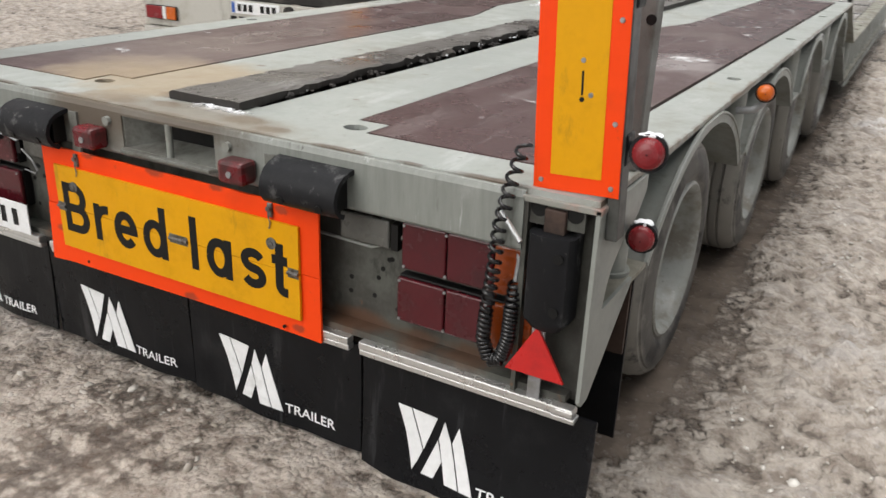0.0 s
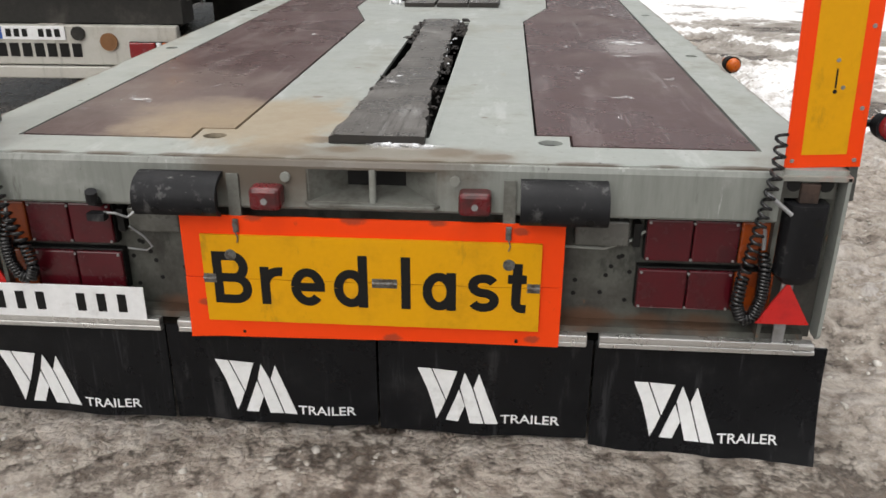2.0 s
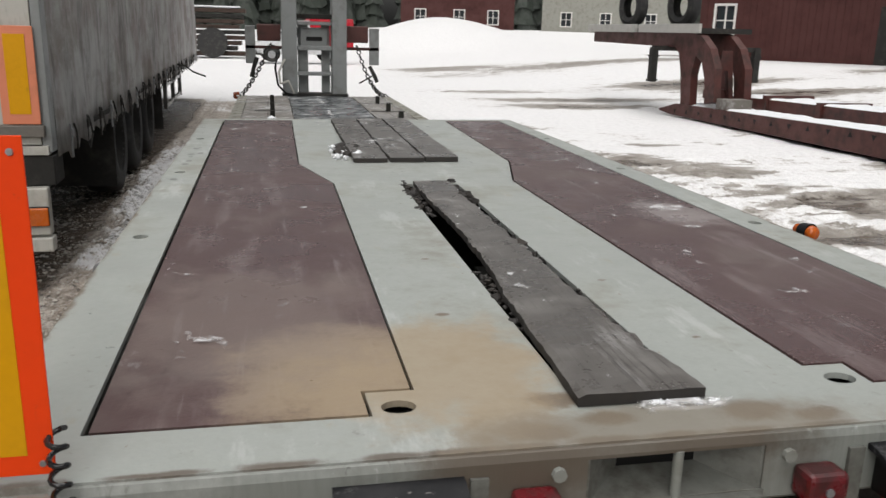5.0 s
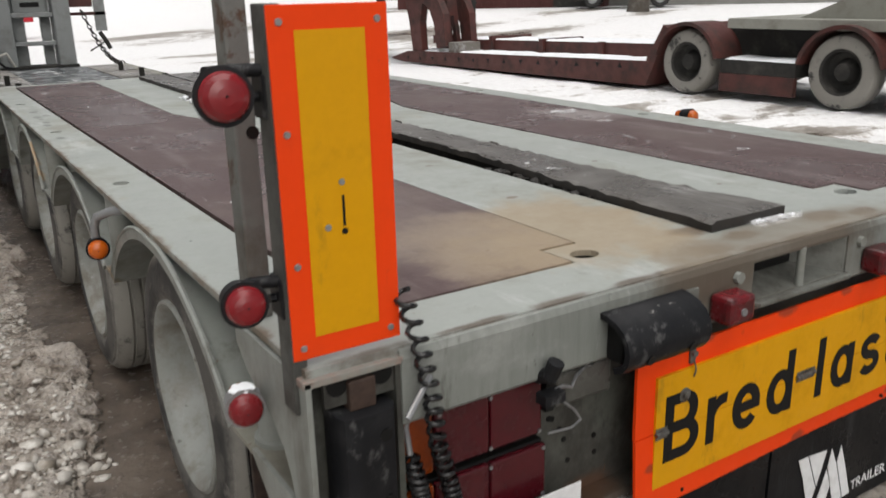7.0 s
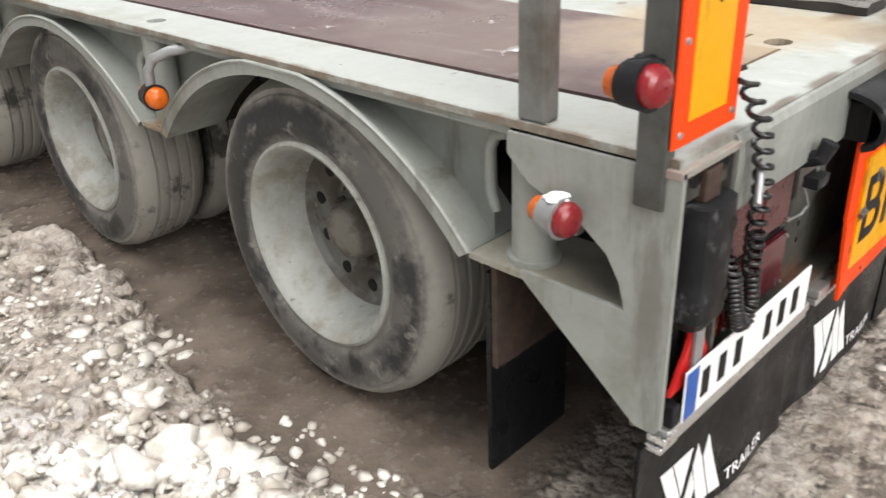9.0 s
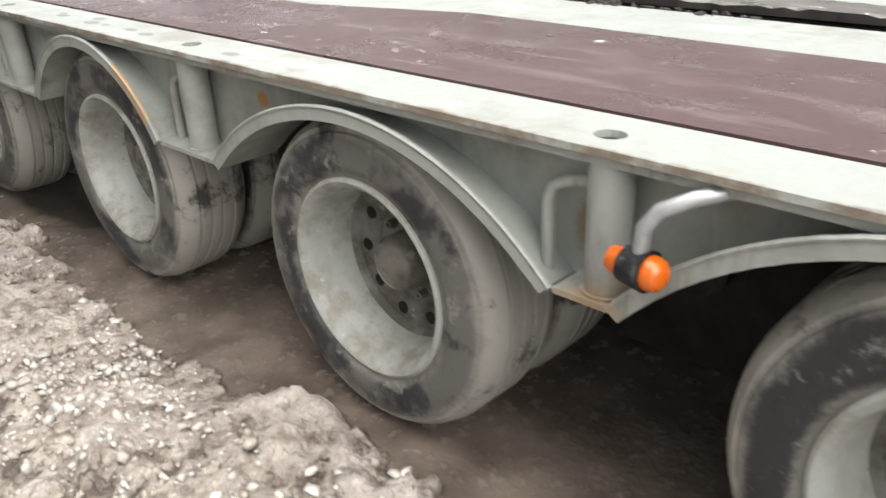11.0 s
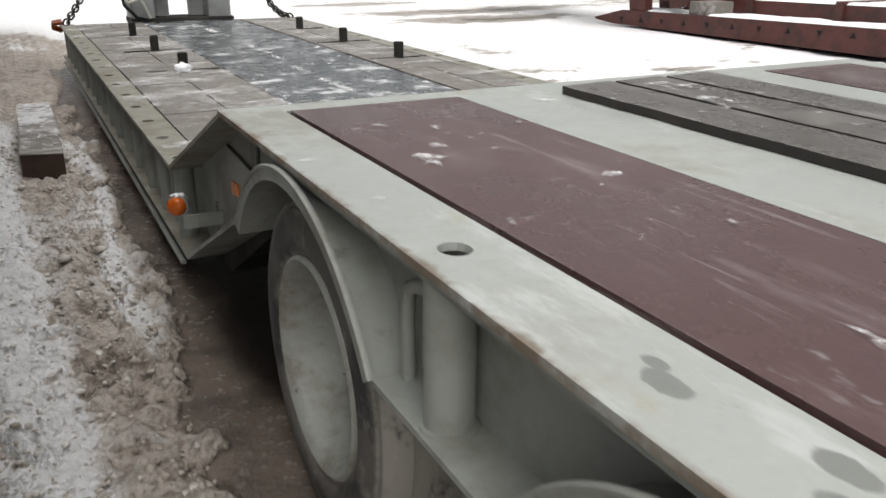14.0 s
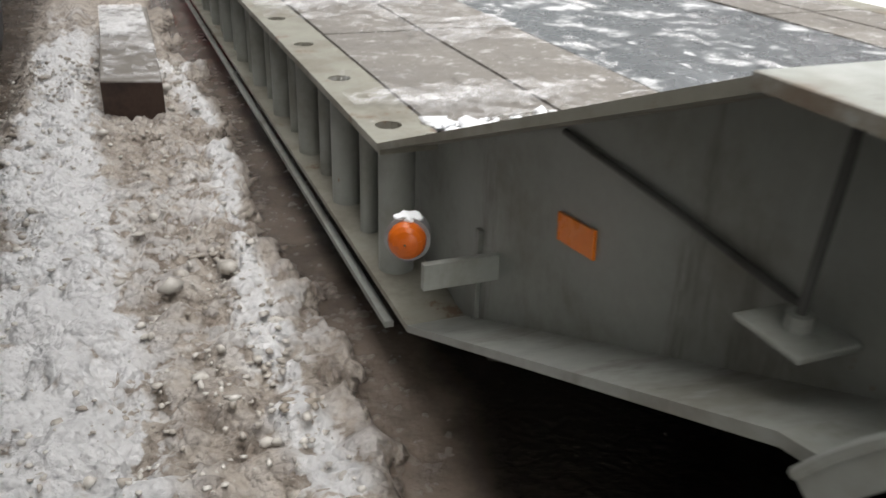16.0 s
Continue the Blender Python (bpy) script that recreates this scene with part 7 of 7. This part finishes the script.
house("red_barn", (18.4, 34.5), (24.0, 26.4), 7, 5.2, 0.75, BARN, "red-brown boarded barn with a white window", "barn", True, ((0.75, 1.0, 0.85, 1.25),), 0.9, (7.6, 1.5, 2.2))
house("grey_shed", (24.6, 27.2), (38.0, 9.0), 9, 4.6, 0.75, CONCRETE, "grey rendered industrial shed", "building", False, (), 0)
house("red_house", (12.5, 86.0), (24.0, 84.0), 9, 5.0, 1.2, BARN, "red-brown house with white trim far off", "house", False, ((1.5, 1.2, 1.0, 1.3), (5.5, 1.2, 1.0, 1.3), (9.0, 1.2, 1.0, 1.3)), 0.9)
house("pale_house", (27.0, 84.0), (41.0, 78.0), 9, 5.0, 1.2, CREAM_GREY, "pale grey house far off", "house", False, ((2.0, 1.2, 1.0, 1.3), (6.0, 1.2, 1.0, 1.3), (10.5, 1.2, 1.0, 1.3)), 0.9)


def small_van(at, heading, paint, label, name="van", rear_paint=None):
    """A compact van: body, dark glass, bumpers, lamps and wheels; it points along -x of its own."""
    m = Matrix.Translation(at) @ Matrix.Rotation(heading, 4, "Z")
    t = thing(name, at, label, name)

    def put(pn, made, mat, lab="", parent=None, smooth=None):
        made.bm.transform(m)
        return part(pn, made, mat, parent or t, lab, smooth)
    side = [(-2.05, 0.32), (-2.08, 0.55), (-2.02, 0.78), (-1.85, 0.90), (-1.05, 1.08), (-0.35, 1.62), (-0.1, 1.72), (0.6, 1.80), (1.95, 1.80), (2.02, 1.7), (2.06, 0.9), (2.06, 0.35)]
    body = put("body", Mesh().prism(side, "y", -0.82, 0.82, 0.05), paint, smooth=40)
    for y in (-0.822, 0.822):
        s = 1 if y > 0 else -1
        put("side_window", Mesh().prism([(-0.85, 1.12), (-0.32, 1.52), (0.15, 1.56), (0.15, 1.12)], "y", y, y + 0.006 * s), GLASS, parent=body)
    put("windscreen", Mesh().prism([(-1.07, 1.085), (-0.36, 1.625), (-0.38, 1.635), (-1.09, 1.095)], "y", -0.7, 0.7), GLASS, parent=body)
    put("front_bumper", Mesh().box((-2.12, -0.82, 0.28), (-1.75, 0.82, 0.55), 0.05), GRIME, smooth=40)
    put("side_strip", Mesh().box((-1.0, -0.84, 0.55), (1.2, -0.815, 0.63)).box((-1.0, 0.815, 0.55), (1.2, 0.84, 0.63)), GRIME)
    for y in (-0.6, 0.6):
        put("headlight", Mesh().box((-2.07, y - 0.16, 0.68), (-1.95, y + 0.16, 0.84), 0.03), TRIMWHITE, smooth=40)
    for x in (-1.35, 1.30):
        for y in (-0.84, 0.84):
            s = 1 if y > 0 else -1
            put("wheel_well", Mesh().rod((x, y - 0.1 * s, 0.36), (x, y - 0.016 * s, 0.36), 0.39, n=28), BLACK)
            w = put("tyre", Mesh().rod((x, y - 0.15 * s, 0.31), (x, y + 0.01 * s, 0.31), 0.31, n=28), TYRE_DARK, smooth=40)
            put("rim", Mesh().rod((x, y, 0.31), (x, y + 0.018 * s, 0.31), 0.19, 0.16, n=20), ZINC, parent=w)
    put("roof_snow", Mesh().box((-0.05, -0.76, 1.79), (1.95, 0.76, 1.83), 0.02), SNOW)
    if rear_paint:
        put("red_load_box", Mesh().box((0.4, -0.9, 0.6), (2.4, 0.9, 1.95), 0.04), rear_paint)
    return t


small_van((23.65, 24.67, 0.74), radians(-46), CARWHITE, "silver-white van parked by the grey shed with snow on it")
small_van((0.6, 39.0, 0.08), radians(5), CARWHITE, "white pickup with a red box parked far off", "pickup", CARRED)


def bare_tree(at, height, r, seed, label):
    rnd = random.Random(seed)
    t = thing("bare_tree", at, label, "tree")
    trunk = Mesh()
    pts = [Vector(at) + Vector((0.15 * math.sin(k * 0.7), 0.1 * math.cos(k * 0.9), height * k / 8 - 0.2)) for k in range(9)]
    for k in range(8):
        trunk.rod(pts[k], pts[k + 1] + (pts[k + 1] - pts[k]) * 0.02, r * (1 - k / 10) * (1.35 if k == 0 else 1), r * (1 - (k + 1) / 10), 14)
    part("trunk", trunk, BARK, t, smooth=50)
    limbs = Mesh()
    for k in range(26):
        u = rnd.uniform(0.4, 1)
        p = Vector(at) + Vector((0, 0, height * u))
        a = rnd.uniform(0, 6.28)
        d = Vector((math.cos(a), math.sin(a), rnd.uniform(0.3, 0.9))).normalized()
        q = p + d * height * rnd.uniform(0.15, 0.35)
        limbs.rod(p, q, r * 0.3 * (1.2 - u), r * 0.08, 6)
        for j in range(5):
            s = p.lerp(q, rnd.uniform(0.4, 1))
            e = s + Vector((rnd.uniform(-1, 1), rnd.uniform(-1, 1), rnd.uniform(0, 1))) * height * 0.1
            limbs.rod(s, e, r * 0.07, r * 0.02, 4)
    part("crown", limbs, BARK, t)


bare_tree((22.3, 22.6, 0.70), 11, 0.33, 2, "bare tree with a thick grey-brown trunk by the road")


def lumber_pile():
    t = thing("lumber_pile", (-6.0, 44, 0), "dark pile of stacked timber with snow between the layers", "lumber")
    rnd = random.Random(9)
    for j in range(9):
        for k in range(3):
            x = -10.5 + 2.9 * k + rnd.uniform(-0.2, 0.2)
            part("timber", Mesh().box((x, 44 + rnd.uniform(-0.1, 0.1), 0.1 + 0.27 * j), (x + rnd.uniform(2.4, 2.8), 45.5, 0.1 + 0.27 * j + 0.2), 0.02), TIMBER_END if (j + k) % 3 else GRIME, t)
    part("tyre", Mesh().rod((-3.6, 43.4, 0.75), (-3.6, 43.8, 0.75), 0.75, n=24), TYRE_DARK, t)
    for k in range(3):
        part("snow_strip", Mesh().box((-10.4 + 2.9 * k, 43.95, 2.5), (-8.0 + 2.9 * k, 45.5, 2.58), 0.03), SNOW, t)


lumber_pile()


def far_woods():
    rnd = random.Random(21)
    co, faces = [], []
    for k in range(420):
        a = radians(rnd.uniform(-25, 100))
        d = rnd.uniform(115, 160)
        x, y = d * math.sin(a), d * math.cos(a)
        h, w = rnd.uniform(8, 15), rnd.uniform(1.5, 2.8)
        for j in range(5):
            z, r, turn_ = h * (0.08 + 0.17 * j), w * (1 - j * 0.17) * rnd.uniform(0.8, 1.2), rnd.uniform(0, 3)
            first = len(co)
            co.append((x, y, z + h * 0.34))
            for q in range(8):
                t = turn_ + 2 * math.pi * q / 8
                rr = r * rnd.uniform(0.7, 1.15)
                co.append((x + rr * math.cos(t), y + rr * math.sin(t), z - rnd.uniform(0, 0.06) * h))
            faces += [(first, first + 1 + q, first + 1 + (q + 1) % 8) for q in range(8)]
    me = bpy.data.meshes.new("far_woods")
    me.from_pydata(co, [], faces)
    bm = bmesh.new()
    bm.from_mesh(me)
    bpy.data.meshes.remove(me)
    tagged(part("far_woods", bm, surface("dark_conifer", (0.035, 0.045, 0.035), (0.09, 0.10, 0.09), 0.9, 0, (0.4, 0.7), 0.6, 3, 0.5, 0.3)), "dark grey-green wood along the far edge", "trees", kind="stuff")


far_woods()

# ---- slush lumps, snow crumbs and debris ----
def lumps(name, count, area, size, material, label, category, seed, height=0.0, squash=0.6, flat=True, gaps=0.42, spread=0.5):
    """Many small irregular lumps, scattered in drifts."""
    rnd = np.random.RandomState(seed)
    ico = bmesh.new()
    bmesh.ops.create_icosphere(ico, subdivisions=2 if size > 0.015 or count < 100 else 1, radius=1)
    base = np.array([v.co for v in ico.verts])
    tri = np.array([[v.index for v in f.verts] for f in ico.faces])
    ico.free()
    x0, x1, y0, y1 = area
    x, y = rnd.uniform(x0, x1, count), rnd.uniform(y0, y1, count)
    keep = layered(x, y, 1.6, seed + 70) > gaps
    x, y = x[keep], y[keep]
    n, m = len(x), len(base)
    s = np.minimum(size * np.exp(rnd.normal(0, spread, n)), size * 3.2)
    p = base[None] * (1 + rnd.uniform(-0.4, 0.4, (n, m, 1))) * s[:, None, None] * rnd.uniform(0.6, 1.5, (n, 1, 3))
    p[:, :, 2] *= squash
    base_z = ground_z(x, y) if height is None else height
    p += np.stack([x, y, base_z + 0.15 * s * squash], -1)[:, None]
    me = bpy.data.meshes.new(name)
    me.from_pydata(p.reshape(-1, 3).tolist(), [], (tri[None] + (np.arange(n) * m)[:, None, None]).reshape(-1, 3).tolist())
    if not flat:
        me.polygons.foreach_set("use_smooth", np.ones(len(me.polygons), dtype=bool))
    me.materials.append(material)
    return tagged(new(name, me), label, category, kind="stuff")


def snow_film():
    """Thin wet snow: it breaks up into crystals and bare specks where it is thin."""
    m, nt, bsdf = node_set("thin_wet_snow")
    at = nt.nodes.new("ShaderNodeAttribute")
    at.attribute_name = "depth"
    v = math_node(nt, "ADD", at.outputs["Fac"], math_node(nt, "MULTIPLY", math_node(nt, "SUBTRACT", noise_node(nt, 120, 5, 0.75), 0.5), 1.5))
    nt.links.new(mix(nt, ramp(nt, noise_node(nt, 40, 5, 0.7), 0.35, 0.6), (0.60, 0.59, 0.58), (0.86, 0.87, 0.89)), bsdf.inputs["Base Color"])
    bsdf.inputs["Roughness"].default_value = 0.6
    nt.links.new(ramp(nt, v, -0.05, 1.15, 0.0, 0.72), bsdf.inputs["Alpha"])
    return m


FILM = snow_film()


def drift(name, area, res, seed, cut, label, height, grain=(6.0, 6.0), thick=0.012, where=None, soft=0.16):
    """Ragged thin patches of lying snow: only where a layered field passes the cut, thicker towards their middles."""
    x0, x1, y0, y1 = area
    X, Y = np.meshgrid(np.arange(x0, x1, res), np.arange(y0, y1, res))
    field = 0.62 * layered(X * grain[0], Y * grain[1], 1.0, seed, 4, 0.6) + 0.38 * layered(X, Y, 34.0, seed + 9, 3, 0.7)
    if where is not None:
        field = field + where(X, Y)
    Z = np.vectorize(height)(Y) + np.clip((field - cut) * 0.10, -0.001, thick)
    keep = field > cut
    cell = keep[:-1, :-1] & keep[1:, :-1] & keep[:-1, 1:] & keep[1:, 1:]
    ny, nx = X.shape
    ids = np.arange(nx * ny).reshape(ny, nx)
    quads = np.stack([ids[:-1, :-1], ids[:-1, 1:], ids[1:, 1:], ids[1:, :-1]], -1)[cell]
    used, back = np.unique(quads, return_inverse=True)
    me = bpy.data.meshes.new(name)
    me.from_pydata(np.stack([X, Y, Z], -1).reshape(-1, 3)[used].tolist(), [], back.reshape(-1, 4).tolist())
    me.polygons.foreach_set("use_smooth", np.ones(len(me.polygons), dtype=bool))
    deep = me.attributes.new("depth", "FLOAT", "POINT")
    deep.data.foreach_set("value", np.clip((field.ravel()[used] - cut) / soft, 0, 1).astype(np.float32))
    me.materials.append(FILM)
    return tagged(new(name, me), label, "snow", kind="stuff")


def slope_height(y):
    return H - max(0.0, y - 5.66) * 0.395


SLUSH = surface("dirty_slush", (0.52, 0.495, 0.455), (0.34, 0.30, 0.25), 0.45, 0, (0.40, 0.60), 9, 60, 0.5, 0.15)
WETSNOW = surface("wet_crumbled_snow", (0.60, 0.58, 0.54), (0.40, 0.36, 0.31), 0.5, 0, (0.42, 0.62), 6, 60, 0.5, 0.12)
drift("snow_flecks", (-1.79, -1.56, 8.68, 10.3), 0.012, 44, 0.36, "snow lying on the timber beam", lambda y: 0.1555, (7.0, 5.0), 0.016, lambda x, y: 0.10 * step(y, 9.3, 10.0), 0.30)
lumps("slush_lumps", 2200, (-2.7, -1.62, -0.6, 1.2), 0.0155, WETSNOW, "clods of wet snow heaped beside the trailer", "slush", 43, None, 0.65, flat=False, gaps=0.40, spread=0.4)
lumps("slush_lumps", 420, (-1.75, -1.36, 0.2, 2.6), 0.010, WETSNOW, "crumbs of wet snow scattered on the mud", "slush", 53, None, 0.6, flat=False, gaps=0.45, spread=0.5)
lumps("slush_lumps", 2600, (-2.5, -1.50, 0.8, 3.4), 0.0075, SLUSH, "crumbs of wet snow heaped beside the trailer", "slush", 41, None, 0.6, flat=False, gaps=0.48, spread=0.45)
lumps("slush_lumps", 6000, (-2.7, -1.44, 3.0, 9.6), 0.0068, SLUSH, "crumbs of wet snow along the trailer", "slush", 47, None, 0.6, flat=False, gaps=0.49, spread=0.5)
lumps("slush_lumps", 5600, (-3.2, -1.58, -0.9, 1.3), 0.020, WETSNOW, "lumps of dirty slush heaped beside the trailer", "slush", 4, None, flat=False, gaps=0.36, spread=0.55)
lumps("slush_lumps", 11000, (-3.2, -1.48, -0.9, 1.9), 0.0085, SLUSH, "small lumps of dirty slush heaped beside the trailer", "slush", 9, None, flat=False, gaps=0.38)
lumps("slush_lumps", 7000, (-2.6, -1.44, 1.9, 9.5), 0.0048, WETSNOW, "small lumps of dirty slush along the trailer", "slush", 5, None, flat=False, gaps=0.46)
lumps("slush_lumps", 4000, (1.5, 3.4, -0.6, 6.0), 0.005, WETSNOW, "small lumps of dirty slush on the yard", "slush", 6, None, flat=False, gaps=0.48)
lumps("slush_lumps", 1600, (-2.2, 2.6, -1.3, -0.05), 0.006, SLUSH, "small lumps of slush behind the trailer", "slush", 7, None, flat=False)
def panel_snow(x, y):
    """Snow smears on the panels: three places where it lay thicker, little elsewhere."""
    spot = np.zeros_like(x)
    for cx, cy, rx, ry, up in ((-1.005, 4.93, 0.040, 0.10, 0.17), (-0.93, 5.0, 0.02, 0.05, 0.15), (0.95, 2.02, 0.10, 0.16, 0.20), (0.62, 1.85, 0.06, 0.08, 0.16), (-0.62, 2.1, 0.05, 0.25, 0.15), (-0.86, 2.45, 0.12, 0.03, 0.17), (-0.75, 1.85, 0.04, 0.06, 0.2), (-0.98, 3.1, 0.06, 0.07, 0.17)):
        spot = np.maximum(spot, 0.72 * up * np.exp(-((x - cx) / rx) ** 2 - ((y - cy) / ry) ** 2))
    return spot + 0.015 * step(y, 1.0, 2.5) - 0.05 * (np.abs(x) > 1.08)


for x0, x1 in ((-1.09, -0.60), (0.64, 1.08)):
    drift("snow_flecks", (x0, x1, 0.5, 5.5), 0.008, 8, 0.665, "smears of snow lying on the deck panels", lambda y: H + 0.0026, (11.0, 8.0), 0.006, panel_snow)
drift("snow_flecks", (-1.25, -1.14, 2.0, 5.6), 0.008, 10, 0.70, "flecks of snow lying along the deck edge", lambda y: H + 0.0006, (9.0, 9.0), 0.004)
drift("snow_flecks", (-0.42, 0.42, 2.7, 5.64), 0.009, 33, 0.69, "flecks of snow lying on the middle of the deck", lambda y: H + 0.0006, (8.0, 8.0), 0.004)
for x0, x1 in ((-1.25, -0.46), (0.61, 1.25)):
    drift("snow_flecks", (x0, x1, 6.75, 13.0), 0.014, 12, 0.49, "drifts of snow lying across the low bed's planks", lambda y: 0.4985, (2.6, 4.6), 0.010, lambda x, y: 0.02 * np.sin(3.1 * y) - 0.06 * (np.abs(x) > 1.13) + 0.02 * step(y, 9.0, 12.0), 0.34)
drift("snow_flecks", (-0.45, 0.60, 6.75, 13.0), 0.014, 13, 0.59, "thin snow and a trodden line of it on the wet bed plates", lambda y: 0.4925, (8.0, 5.0), 0.010,
      lambda x, y: 0.17 * np.exp(-((x - 0.03 - 0.03 * np.sin(1.3 * y)) / 0.035) ** 2) + 0.05 * np.exp(-((np.abs(x - 0.07) - 0.50) / 0.08) ** 2), 0.26)
drift("snow_flecks", (-1.26, 1.26, 5.67, 6.68), 0.011, 20, 0.60, "snow lying on the steel slope", lambda y: slope_height(y) + 0.002, (5.0, 6.0), 0.007, lambda x, y: 0.05 * step(y, 6.2, 6.6))
drift("snow_flecks", (-0.26, 0.30, 3.36, 5.42), 0.009, 21, 0.60, "wet snow smeared on the plank cover", lambda y: H + 0.031, (7.0, 4.0), 0.006)
drift("snow_flecks", (-0.10, 0.10, 0.18, 2.55), 0.006, 37, 0.69, "crumbs of snow lying on the loose plank", lambda y: H + 0.029, (9.0, 9.0), 0.006)
drift("snow_flecks", (-0.03, 0.20, 0.085, 0.154), 0.004, 61, 0.44, "crumbs of snow at the end of the loose plank", lambda y: H + 0.0008, (9.0, 14.0), 0.007, lambda x, y: 0.10 * step(y, 0.11, 0.15) - 0.08 * np.abs(x - 0.08) / 0.1)
lumps("snow_flecks", 16, (0.0, 0.16, 0.135, 0.153), 0.0042, SNOW, "crumbs of snow at the end of the loose plank", "snow", 24, H + 0.002, 0.6, gaps=0.2, flat=False)
lumps("snow_flecks", 160, (-1.12, -0.5, 6.70, 6.76), 0.008, SNOW, "snow caught where the slope meets the bed", "snow", 22, 0.494, 0.7, gaps=0.3, flat=False)
lumps("bark_debris", 420, (-0.36, -0.23, 3.55, 3.98), 0.009, PLANK_END, "heap of dark bark and wood debris on the deck", "debris", 14, H + 0.010, 0.7, gaps=0.0)
lumps("bark_debris", 260, (-0.13, -0.085, 0.6, 2.75), 0.008, PLANK_END, "dark bark crumbs along the slot", "debris", 18, H - 0.004, 0.7, gaps=0.35)
lumps("bark_debris", 90, (0.07, 0.135, 0.3, 2.75), 0.009, PLANK_END, "dark bark crumbs along the slot", "debris", 28, H + 0.002, 0.7, gaps=0.3)
lumps("snow_flecks", 40, (0.080, 0.125, 0.3, 2.7), 0.0065, SNOW, "snow caught along the slot", "snow", 19, H + 0.006, 0.6, gaps=0.35, flat=False)
lumps("snow_flecks", 60, (-0.40, -0.24, 3.35, 3.95), 0.0068, SNOW, "lumps of snow by the plank cover", "snow", 15, H + 0.014, 0.7, gaps=0.3, flat=False)
